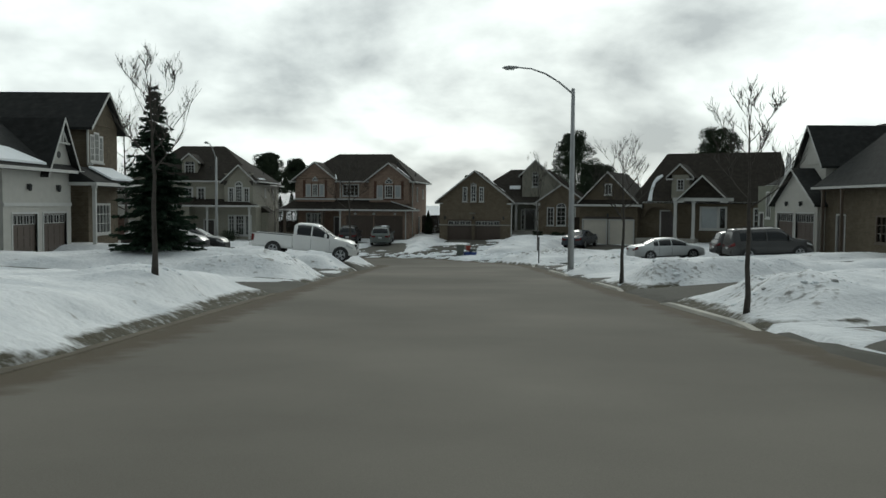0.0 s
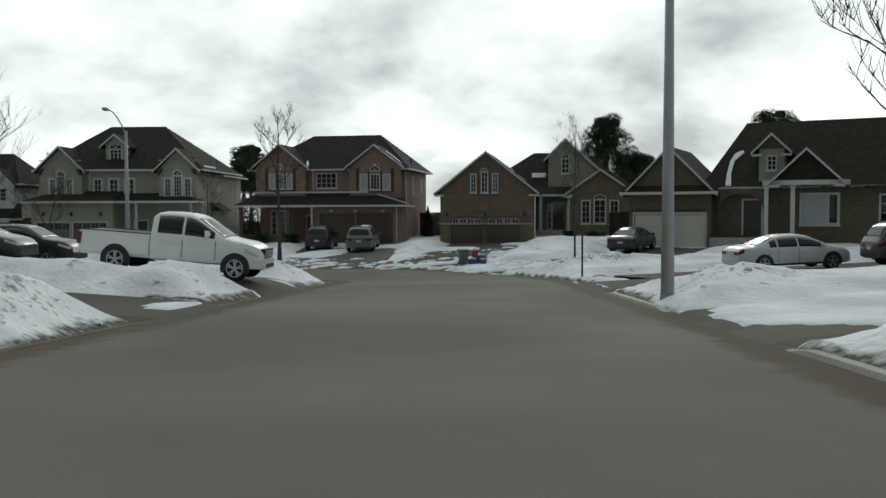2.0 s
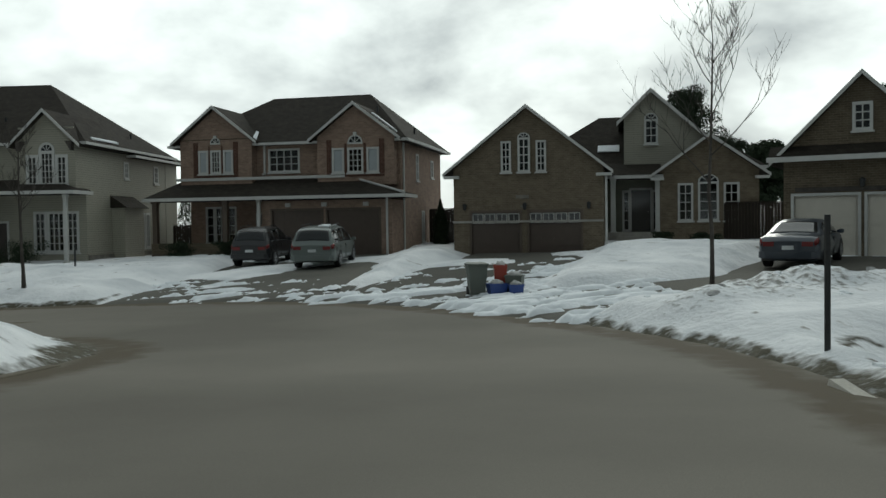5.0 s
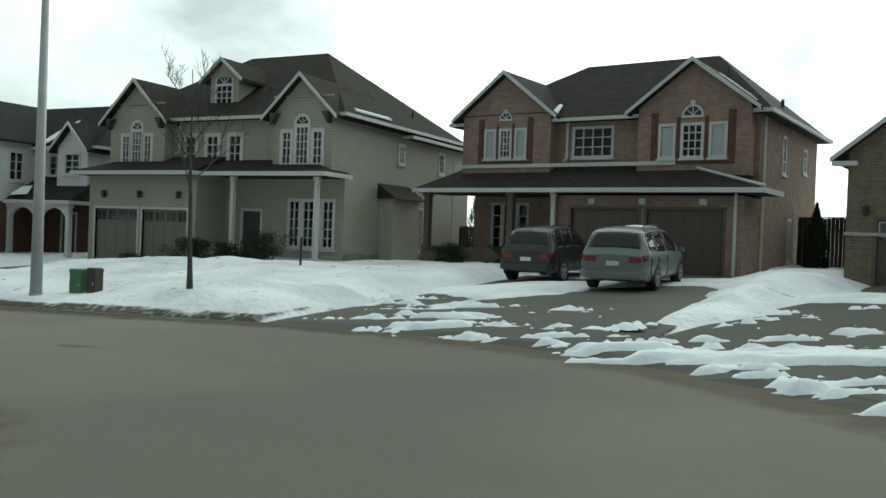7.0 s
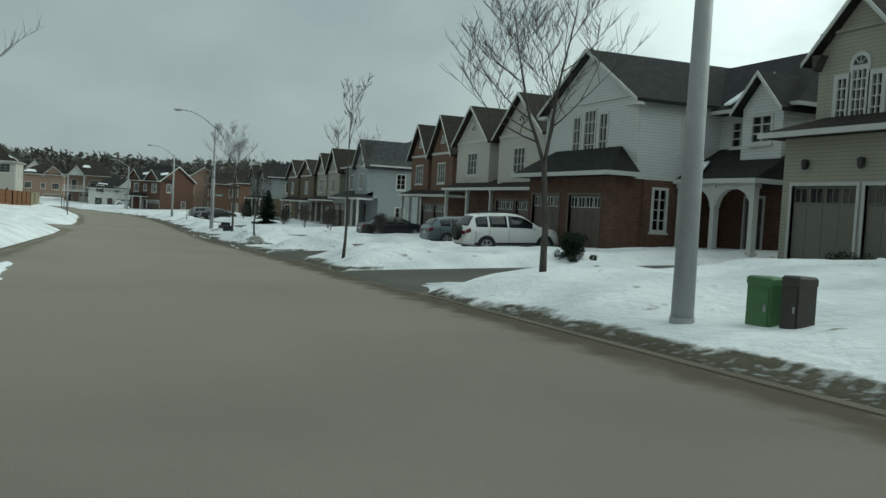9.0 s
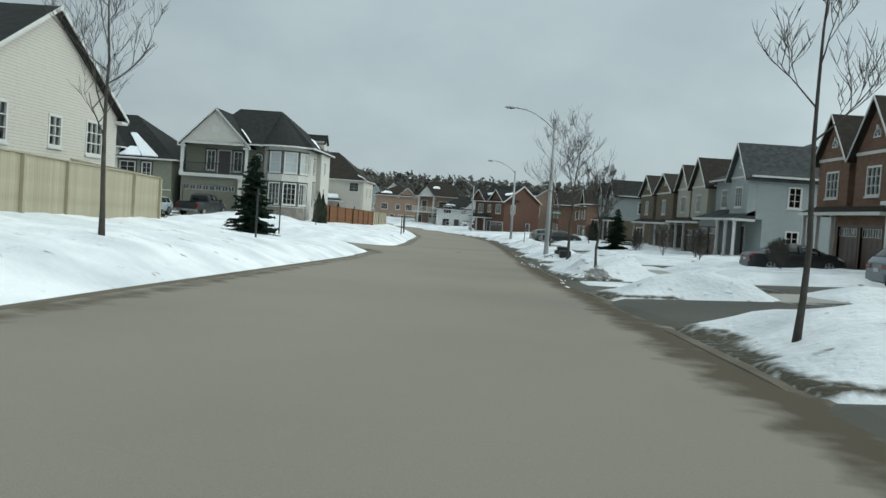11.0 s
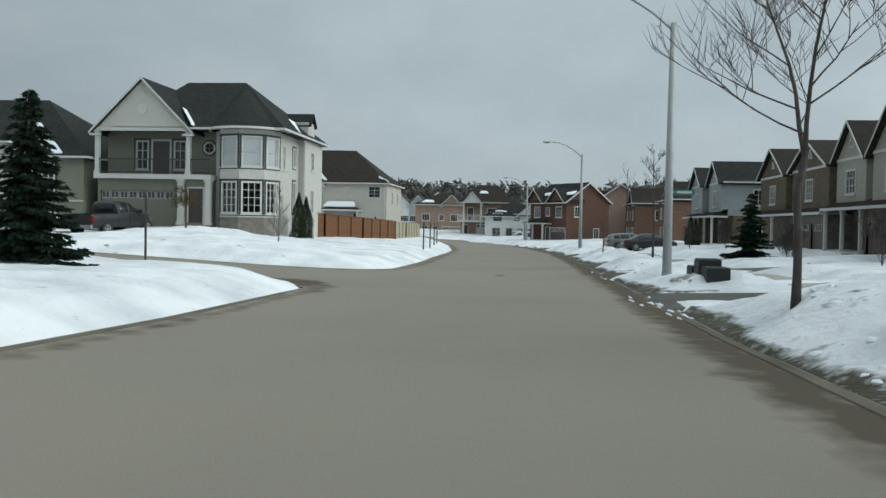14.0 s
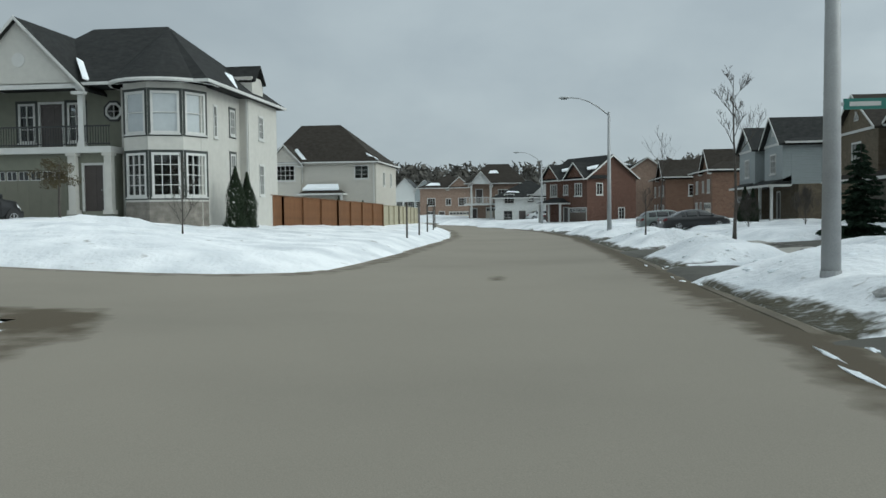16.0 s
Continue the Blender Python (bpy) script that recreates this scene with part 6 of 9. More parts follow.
def arch_bungalow():
    """Bungalow beside the balcony house: arched porch bay, wide hip roofs, garage wing under a broad roof of its own."""
    h = House("arch_bungalow", -106.5, 24.0, -2.75, 90, "olive stucco bungalow with arched porch and broad dark hip roofs", M_ROOF)
    h.walls(11.87, 16.9, 0.0, 12.0, -0.8, 3.9, M_STUCCO_GREEN,
            front=[W(12.72, 1.58, 1.4, 1.9, cols=2, rows=4, surround=True), W(14.53, 1.58, 0.8, 1.9, cols=2, rows=4, surround=True), W(12.85, 0.12, 0.9, 0.45, rows=1), W(14.6, 0.12, 0.8, 0.45, rows=1)])
    h.walls(7.0, 11.85, -0.4, 12.0, -0.8, 4.8, M_STUCCO, front=[dict(kind="none", c=9.0, z=0.3, w=2.54, h=3.27)])
    arc = [(9.0 + 1.27 * math.cos(math.pi * k / 16), 2.3 + 1.26 * math.sin(math.pi * k / 16)) for k in range(17)]
    bm = bmesh.new()
    loft(bm, [[(9.0 + (u - 9.0) * r, v, 2.3 + (z - 2.3) * r) for r, v in ((1.0, -0.47), (1.18, -0.47), (1.18, -0.2), (1.0, -0.2))] for u, z in arc])
    h.add("porch_arch", bm, M_STUCCO)
    for (u0, z0), (u1, z1) in zip(arc, arc[1:]):
        bm = bmesh.new()
        prism(bm, [(u0, -0.395, z0), (u1, -0.395, z1), (u1, -0.395, 3.58), (u0, -0.395, 3.58)], (0, 0.2, 0))
        h.add("spandrel", bm, M_STUCCO)
    for u0, u1, v in ((11.93, 16.94, -0.06), (6.96, 7.72, -0.46), (10.28, 11.83, -0.46)):
        bm = bmesh.new()
        box(bm, u0, u1, v, v + 0.055, -0.8, 0.1 if u0 > 11.9 else 1.0)
        h.add("stone_base", bm, M_BRICK_OLIVE)
        bm = bmesh.new()
        box(bm, u0, u1, v - 0.02, v + 0.055, 1.0, 1.12)
        h.add("sill_course", bm, M_STUCCO)
    h.walls(7.8, 10.2, 0.9, 1.5, -0.8, 3.6, M_STUCCO_GREEN, front=[D(8.9, 0.3, 1.0, 2.05, mat=M_TRIM)])
    h.walls(-8.0, 6.98, 1.2, 12.0, -0.8, 2.65, M_STUCCO_GREEN, front=[G(3.5, 0.05, 2.7, 2.05, M_GAR_BROWN, panels=4), G(-0.6, 0.05, 2.7, 2.05, M_GAR_BROWN, panels=4)], left=[W(6.0, 0.9, 1.0, 1.2)])
    h.hip(6.9, 16.9, 0.0, 12.0, 3.95, 4.4, o=0.5, ridge=(7.3, 11.1))
    h.hip(0.0, 11.0, 1.9, 10.1, 3.4, 4.9, o=0.45, ridge=(7.3, 10.0))
    h.hip(7.0, 11.85, -0.4, 8.6, 4.85, 2.3, o=0.45)
    h.hip(-8.0, 6.6, 1.2, 12.0, 2.7, 5.2, o=0.5, ridge=(-6.2, -4.5))
    # stucco brow over the garage
    bm = bmesh.new()
    ring = [(-0.2, 3.2), (3.9, 3.2), (3.9, 4.3), (3.2, 4.75), (0.5, 4.75), (-0.2, 4.3)]
    prism(bm, [(u, 1.3, z) for u, z in ring], (0, 2.0, 0))
    h.add("brow", bm, M_STUCCO)
    bm = bmesh.new()
    prism(bm, [(-0.5, 1.1, 4.3), (0.4, 1.1, 4.8), (3.3, 1.1, 4.8), (4.2, 1.1, 4.3), (4.2, 1.1, 4.42), (3.3, 1.1, 4.92), (0.4, 1.1, 4.92), (-0.5, 1.1, 4.42)], (0, 2.6, 0))
    h.add("brow_roof", bm, M_ROOF)
    main = lambda u, v: (u, v, 3.98 + 0.677 * (v + 0.5))
    wing = lambda u, v: (u, v, 2.74 + 0.88 * (v - 0.7))
    for f, p in ((main, [(14.2, -0.4), (15.7, -0.4), (12.3, 2.9), (11.7, 2.9)]), (main, [(12.0, -0.4), (14.1, -0.4), (13.3, 0.75), (12.6, 0.85)]),
                 (wing, [(6.1, 0.8), (6.9, 0.8), (6.85, 2.7), (6.3, 2.7)]), (wing, [(-3.8, 1.2), (-2.0, 1.2), (-2.4, 4.0), (-2.9, 4.0)])):
        h.roof_snow([f(*q) for q in p], 0.1)
    h.roof_snow([(6.55, 1.0, 4.15), (6.8, 1.0, 4.7), (6.95, 4.2, 6.7), (6.75, 4.2, 6.4)], 0.08)


def plain_house(name, x, y, z, turn, label, mat, roof, w=11.0, d=10.0, eave=5.7, rise=3.0, hipped=True, garage=M_GAR_WHITE):
    """A house seen from afar or from its back."""
    h = House(name, x, y, z, turn, label, roof)
    h.walls(0, w, 0, d, -1.0, eave, mat,
            front=[W(w * 0.22, 3.4, 1.4, 1.3, cols=3), W(w * 0.55, 3.5, 0.9, 1.1), W(w * 0.82, 3.4, 1.4, 1.3, cols=3), G(w * 0.76, 0, 3.6, 2.2, garage, panels=6), D(w * 0.42, 0.2, 1.0, 2.1), W(w * 0.2, 0.8, 1.3, 1.5)],
            right=[W(d * 0.3, 3.4, 1.0, 1.3), W(d * 0.7, 3.5, 0.9, 1.1), W(d * 0.45, 0.8, 1.6, 1.3)], left=[W(d * 0.3, 3.4, 1.0, 1.3), W(d * 0.7, 3.5, 0.9, 1.1)])
    if hipped:
        h.hip(0, w, 0, d, eave + 0.05, rise)
        h.gable(w * 0.55, w * 0.98, -0.1, d * 0.5, eave, rise * 0.72, mat)
    else:
        h.gable(0, w, 0, d, eave, rise, mat)
    h.roof_snow([(w * 0.1, 0.4, eave + 0.35), (w * 0.4, 0.4, eave + 0.35), (w * 0.36, 1.2, eave + 0.85), (w * 0.2, 1.4, eave + 0.95)], 0.08)
    return h


def saddle_house(name, x, y, z, turn, label, mat, roof, w=12.0, d=9.0, eave=5.8, rise=3.0):
    """A two-storey house with side gables and two small gables over its front."""
    h = House(name, x, y, z, turn, label, roof)
    h.walls(0, w, 0, d, -1.0, eave, mat,
            front=[W(w * 0.2, 3.7, 1.4, 1.4, cols=3), W(w * 0.5, 3.9, 0.9, 1.1), W(w * 0.8, 3.7, 1.4, 1.4, cols=3), D(w * 0.5, 0.2, 1.0, 2.1), G(w * 0.78, 0, 3.6, 2.2, M_GAR_BROWN, panels=6)],
            right=[W(d * 0.25, 3.8, 0.8, 1.3), W(d * 0.7, 0.9, 0.8, 1.3)])
    h.saddle(0, w, 0, d, eave, rise, mat)
    for c in (0.2, 0.8):
        h.gable(w * c - 1.9, w * c + 1.9, -0.4, d * 0.4, eave, rise * 0.66, mat, o=0.25)
        h.roof_snow([(w * c + 1.2, 0.4, eave + 0.95), (w * c + 1.6, 0.2, eave + 0.75), (w * c + 2.0, 1.8, eave + 0.95), (w * c + 1.5, 1.8, eave + 1.25)], 0.16)
    h.shed(0.2, w * 0.6, -1.6, 0.0, 2.9, 3.5)
    for u in (0.5, w * 0.3, w * 0.58):
        h.post(u, -1.3, 0.0, 2.8, 0.2)
    return h


def veranda_house():
    """Closes the view down the street: broad brown roof, a two-level white veranda under its own gable."""
    h = House("veranda_house", -205.0, 53.4, -5.5, 90, "brown house with broad roof and white two-level veranda", M_ROOF_BROWN)
    h.walls(3.9, 12.4, 0, 10.0, -1.0, 6.6, M_BRICK,
            front=[D(5.6, 3.6, 1.0, 2.1), W(9.6, 4.2, 2.0, 1.4, cols=4), G(8.4, 0.6, 3.4, 2.2, M_GAR_WHITE, panels=6), D(4.7, 0.6, 1.0, 2.1)],
            right=[W(3.0, 4.0, 1.0, 1.3)])
    h.hip(3.9, 12.4, 0, 10.0, 6.7, 3.2, o=0.6, ridge=(6.6, 10.0))
    h.gable(4.4, 7.6, -1.7, 4.0, 6.5, 1.9, M_SIDING_WHITE, o=0.3)
    for u in (4.5, 7.5):
        h.post(u, -1.5, 0.0, 6.5, 0.28)
    bm = bmesh.new()
    box(bm, 3.4, 8.6, -1.7, 0.0, 3.2, 3.5)
    h.add("balcony_floor", bm, M_TRIM)
    bm = bmesh.new()
    box(bm, 3.4, 8.6, -1.7, -1.64, 4.38, 4.46)
    rail = h.add("balcony_rail", bm, M_TRIM)
    for k in range(22):
        bm = bmesh.new()
        box(bm, 3.45 + 0.24 * k, 3.52 + 0.24 * k, -1.69, -1.65, 3.5, 4.38)
        h.add("baluster", bm, M_TRIM, "", rail)
    h.shed(7.8, 12.4, -1.4, 0.0, 2.9, 3.5)
    h.roof_snow([(7.0, 2.2, 8.2), (8.6, 2.2, 8.2), (8.2, 2.9, 8.65), (7.2, 2.9, 8.65)], 0.14)


def fenced_house():
    """Two-storey pale house with a broad brown hip roof and a front gable wing, behind the cedar fence."""
    h = House("fenced_house", -150.0, 43.0, -4.9, 90, "pale two-storey house with broad brown hip roof", M_ROOF_BROWN)
    h.walls(3.1, 10.4, 0, 11.0, -0.8, 6.6, M_SIDING_TAN,
            front=[W(9.0, 5.0, 1.3, 1.2, cols=2, blind=0.6), W(5.6, 0.7, 1.9, 1.5, cols=3), W(8.8, 0.6, 0.9, 1.6)],
            right=[W(4.0, 4.4, 0.8, 1.3), W(8.0, 4.4, 0.8, 1.3)])
    h.walls(0, 3.1, -0.4, 11.0, -0.8, 6.6, M_SIDING_TAN, front=[W(1.6, 4.9, 1.8, 1.4, cols=4), W(1.7, 1.4, 2.0, 1.6, cols=4)])
    h.hip(0, 10.2, 0, 11.0, 6.65, 4.05, o=0.45, ridge=(1.6, 5.7))
    h.gable(0, 3.1, -0.45, 4.0, 6.6, 1.65, M_SIDING_TAN, o=0.3)
    h.shed(3.2, 7.5, -1.6, 0.0, 3.6, 4.5)
    h.roof_snow([(3.5, -1.3, 3.85), (7.1, -1.3, 3.85), (6.8, -0.5, 4.32), (3.8, -0.5, 4.32)], 0.16)
    h.roof_snow([(3.2, -0.1, 6.75), (3.6, -0.1, 6.75), (2.4, 1.2, 7.9), (2.1, 1.2, 7.8)], 0.14)
    h.roof_snow([(9.4, 0.3, 7.3), (9.9, 0.2, 6.95), (10.7, -0.2, 6.62), (10.3, 0.3, 6.85)], 0.16)
    for u in (3.4, 7.3):
        h.post(u, -1.4, 0.0, 3.5, 0.2)
    h.spout(10.2, -0.1, 0.0, 6.5)
    h.spout(3.2, -0.1, 4.6, 6.5)


brick_house()
beige_house()
corner_house()
dormer_house()
white_house()
balcony_house()
arch_bungalow()
row_house("tan_house", -64.3, 88.7, -3.1, "cream-sided two-storey house over a red brick garage", M_SIDING_TAN, M_BRICK_RED, M_ROOF_BROWN, 13.4, peaks=(2.1, 2.15))
row_house("brown_brick_house", -76.2, 89.5, -3.5, "two-storey brown brick house with steep gables", M_BRICK_RUST, M_BRICK_RUST, M_ROOF_BROWN, 10.0)
row_house("grey_sided_house", -97.0, 88.8, -3.9, "two-storey house with blue-grey siding and grey roof", M_SIDING_GREY, M_SIDING_GREY, M_ROOF_GREY, 10.3, mirror=True, gables=1)
row_house("beige_gable_house", -109.4, 89.2, -4.2, "two-storey beige-sided house with brown roof and porch", M_SIDING_BEIGE, M_BRICK_OLIVE, M_ROOF_BROWN, 12.0, peaks=(2.1, 2.3))
row_house("stone_front_house", -127.6, 89.2, -4.4, "two-storey brown brick house with stone porch front", M_BRICK_OLIVE, M_STONE, M_ROOF_BROWN, 18.0, rise=2.8, peaks=(2.1, 1.8))
row_house("pale_grey_house", -145.5, 87.0, -4.4, "two-storey pale grey sided house over brown brick, charcoal roof", M_SIDING_GREY, M_BRICK_OLIVE, M_ROOF, 13.0, mirror=True, rise=2.1, peaks=(1.9, 1.8))
plain_house("red_brick_house", -172.0, 86.5, -4.9, 0, "red-brown brick two-storey house with snow in the roof valleys", M_BRICK_RUST, M_ROOF_BROWN, 12.0, 11.0)
plain_house("red_brick_house", -190.0, 84.0, -5.0, 0, "red-brown brick two-storey house with brown shingle roof", M_BRICK_RUST, M_ROOF_BROWN, 13.0, 11.0)
saddle_house("red_gable_house", -178.5, 69.5, -5.2, 32, "red brick side-gabled house with charcoal roof and snow", M_BRICK_RED, M_ROOF, 9.0, 7.0, 5.9, 2.5)
saddle_house("brown_side_house", -205.0, 79.0, -5.2, 0, "brown brick side-gabled house with charcoal roof", M_BRICK, M_ROOF, 13.0, 9.0, 6.2, 3.0)
plain_house("white_bungalow", -196.0, 62.0, -5.5, 90, "low white house with charcoal roof and snowy rakes", M_SIDING_WHITE, M_ROOF, 9.5, 9.0, 4.2, 2.6)
veranda_house()
plain_house("far_house", -226.0, 46.5, -5.5, 90, "brown brick two-storey house at the end of the street", M_BRICK, M_ROOF_BROWN, 9.5, 10.0, 6.6, 2.6)
for fy, top_z, fm in ((35.4, 7.6, M_SIDING_WHITE), (39.9, 7.2, M_SIDING_GREY), (44.6, 8.2, M_SIDING_TAN), (30.6, 7.4, M_SIDING_WHITE)):
    plain_house("far_gable_house", -263.0, fy, -5.6, 90, "narrow pale gabled house far beyond the fence", fm, M_ROOF_GREY, 4.5, 9.0, top_z, 2.3, hipped=False)
for fx, fy, fm in ((-284.0, 18.0, M_SIDING_GREY), (-290.0, 4.0, M_SIDING_WHITE), (-288.0, 54.0, M_BRICK), (-270.0, 70.0, M_SIDING_TAN), (-250.0, 84.0, M_BRICK_RED)):
    plain_house("far_house", fx, fy, -5.0, 90, "two-storey house far off below the woods", fm, M_ROOF_BROWN, 12.0, 10.0, 6.0, 3.2)
fenced_house()
plain_house("corner_lot_house", -51.2, 53.4, -4.0, 180, "pale sided two-storey corner house behind a board fence", M_SIDING_TAN, M_ROOF, 12.6, 11.0, 5.2, 3.3, hipped=False)
truss_house()
shadow_house()

# ---- street lamps ----
def street_lamp(x, y, ax, ay, height=8.6, reach=2.6, label="galvanised street lamp with a long curved arm"):
    z = on_snow(x, y, -0.15)
    top = thing("street_lamp", pose(x, y, z, 0, 0, math.degrees(math.atan2(ay, ax))), label, "street lamp", "street lamps")
    bm = bmesh.new()
    tube(bm, [(0, 0, 0), (0, 0, 3), (0, 0, height)], [0.155, 0.13, 0.085], 14)
    part("pole", bm, M_STEEL, top, smooth=True)
    bm = bmesh.new()
    tube(bm, [(0, 0, 0), (0, 0, 0.22)], [0.172, 0.166], 14)
    part("base_collar", bm, M_STEEL, top)
    bm = bmesh.new()
    pts = [(0, 0, height - 0.25), (reach * 0.25, 0, height + 0.3), (reach * 0.5, 0, height + 0.7), (reach * 0.75, 0, height + 0.93), (reach, 0, height + 1.0)]
    tube(bm, pts, [0.045, 0.042, 0.04, 0.036, 0.034], 8)
    part("arm", bm, M_STEEL, top, smooth=True)
    bm = bmesh.new()
    loft(bm, [[(reach + dx, w * math.cos(a), height + 1.0 + dz + hh * math.sin(a)) for a in [2 * math.pi * k / 10 for k in range(10)]]
              for dx, w, hh, dz in ((-0.05, 0.05, 0.04, 0), (0.1, 0.11, 0.07, 0), (0.4, 0.16, 0.09, 0), (0.62, 0.12, 0.06, -0.01), (0.7, 0.04, 0.02, -0.01))])
    head = part("lamp_head", bm, M_STEEL, top, smooth=True)
    bm = bmesh.new()
    box(bm, reach + 0.15, reach + 0.55, -0.1, 0.1, height + 0.89, height + 0.93)
    part("lens", bm, M_GLASS, head)
    return top


street_lamp(5.75, 40.96, -1, 0.1)
street_lamp(-19.74, 74.1, 0, -1)
street_lamp(-81.9, 74.2, 0.1, -1, 8.35)
street_lamp(-126.9, 73.8, 0, -1, 8.0)
street_lamp(-172.0, 69.0, 0, -1, 7.6)


# ---- vehicles ----
M_TYRE = material("tyre_rubber", (0.02, 0.02, 0.02), 0.85, var=0.2, bump=0.1)
M_RIM = material("alloy_rim", (0.45, 0.46, 0.47), 0.35, metal=0.8, var=0.1, bump=0.0)
M_CHROME = material("chrome_trim", (0.6, 0.6, 0.6), 0.2, metal=1.0, var=0.05, bump=0.0)
M_BLACK = material("black_plastic", (0.018, 0.018, 0.018), 0.55, var=0.2, bump=0.02)
M_RED = material("red_lens", (0.15, 0.012, 0.012), 0.25, var=0.1, bump=0.0)
M_CLEAR = material("headlight_lens", (0.55, 0.56, 0.56), 0.15, var=0.05, bump=0.0)
M_PLATE = material("number_plate", (0.6, 0.62, 0.62), 0.5, var=0.05, bump=0.0)


def paint(name, col, coat=0.5):
    return material(name, col, 0.35, var=0.07, scale=1.2, bump=0.0, coat=coat)


P_WHITE, P_SILVER, P_BLACK = paint("white_paint", (0.80, 0.80, 0.78)), paint("silver_paint", (0.55, 0.57, 0.57)), paint("black_paint", (0.014, 0.015, 0.016), 0.15)
P_GREEN, P_BLUE, P_BLUEGREY, P_DARK = paint("grey_green_paint", (0.13, 0.155, 0.145)), paint("dark_blue_paint", (0.02, 0.03, 0.045)), paint("slate_blue_paint", (0.10, 0.135, 0.16)), paint("charcoal_paint", (0.045, 0.045, 0.043))


class Shell:
    """A car body as a smooth skin: curves along x for its top, belt, sill and half width, and one rounded section."""

    def __init__(self, top, belt, sill, wide, tumble=0.22):
        self.curves = [np.array(c, float).T for c in (top, belt, sill, wide)]
        self.x0, self.x1, self.tumble = top[0][0], top[-1][0], tumble
        self.high = max(z for _, z in top)

    def curve(self, k, x):
        xs, vs = self.curves[k]
        return sum(float(np.interp(x + d, xs, vs)) * w for d, w in ((-0.06, 0.25), (0.0, 0.5), (0.06, 0.25)))

    def section(self, x):
        zt, zs, zb, w = (self.curve(k, x) for k in range(4))
        zs = min(zs, zt - 0.035)
        zb = min(zb, zs - 0.1)
        d, up = zs - zb, (zt - zs) / (self.high - zs)
        we = w - 0.07 - self.tumble * up
        drop = 0.035 + 0.035 * up
        pts = [(w - 0.16, zb), (w - 0.045, zb + 0.05), (w - 0.012, zb + 0.30 * d), (w, zb + 0.55 * d), (w - 0.012, zb + 0.80 * d), (w - 0.05, zs)]
        for t in (0.10, 0.50, 0.92):
            pts.append((w - 0.05 + (we - w + 0.05) * t + 0.02 * up * math.sin(math.pi * t), zs + (zt - drop - zs) * t))
        pts += [(we, zt - drop), (we - 0.09, zt - drop * 0.3), (we * 0.5, zt), (0.0, zt + 0.012)]
        return pts

    def at(self, x, q, s):
        p = self.section(x)
        i = min(int(q), len(p) - 2)
        f = q - i
        return Vector((x, s * (p[i][0] * (1 - f) + p[i + 1][0] * f), p[i][1] * (1 - f) + p[i + 1][1] * f))

    def mesh(self, step=0.09):
        bm = bmesh.new()
        n = int((self.x1 - self.x0) / step)
        rings = []
        for i in range(n + 1):
            p = self.section(self.x0 + (self.x1 - self.x0) * i / n)
            x = self.x0 + (self.x1 - self.x0) * i / n
            rings.append([(x, y, z) for y, z in p] + [(x, -y, z) for y, z in p[-2::-1]])
        loft(bm, rings)
        return bm

    def patch(self, x0, x1, q0, q1, s, nx=8, nq=3, lift=0.007, skew=0.0, both=False):
        """A thin piece that follows the skin between two stations; both: over the middle from side to side."""
        qs = [q0 + (q1 - q0) * j / nq for j in range(nq + 1)]
        cols = [(q, s) for q in qs] + ([(q, -s) for q in qs[::-1][1:]] if both else [])
        e, grid = 1e-3, []
        for i in range(nx + 1):
            row = []
            for j, (q, sg) in enumerate(cols):
                x = x0 + (x1 - x0) * i / nx + skew * (q - q0)
                p = self.at(x, q, sg)
                du, dv = self.at(x + e, q, sg) - self.at(x - e, q, sg), self.at(x, min(q + e, 11.999), sg) - self.at(x, q - e, sg)
                n = du.cross(dv)
                n = n.normalized() if n.length > 1e-12 else Vector((0, 0, 1))
                if n.dot(p - Vector((x * 0.75, 0, 0.85))) < 0:
                    n = -n
                row.append((p + n * lift, p - n * 0.015))
            grid.append(row)
        bm = bmesh.new()
        up = [[bm.verts.new(c[0]) for c in r] for r in grid]
        lo = [[bm.verts.new(c[1]) for c in r] for r in grid]
        m = len(cols)
        for i in range(nx):
            for j in range(m - 1):
                bm.faces.new((up[i][j], up[i + 1][j], up[i + 1][j + 1], up[i][j + 1]))
        edge = [(i, 0) for i in range(nx + 1)] + [(nx, j) for j in range(1, m)] + [(i, m - 1) for i in range(nx - 1, -1, -1)] + [(0, j) for j in range(m - 2, 0, -1)]
        for (a, b), (c, d) in zip(edge, edge[1:] + edge[:1]):
            bm.faces.new((up[a][b], up[c][d], lo[c][d], lo[a][b]))
        return bm


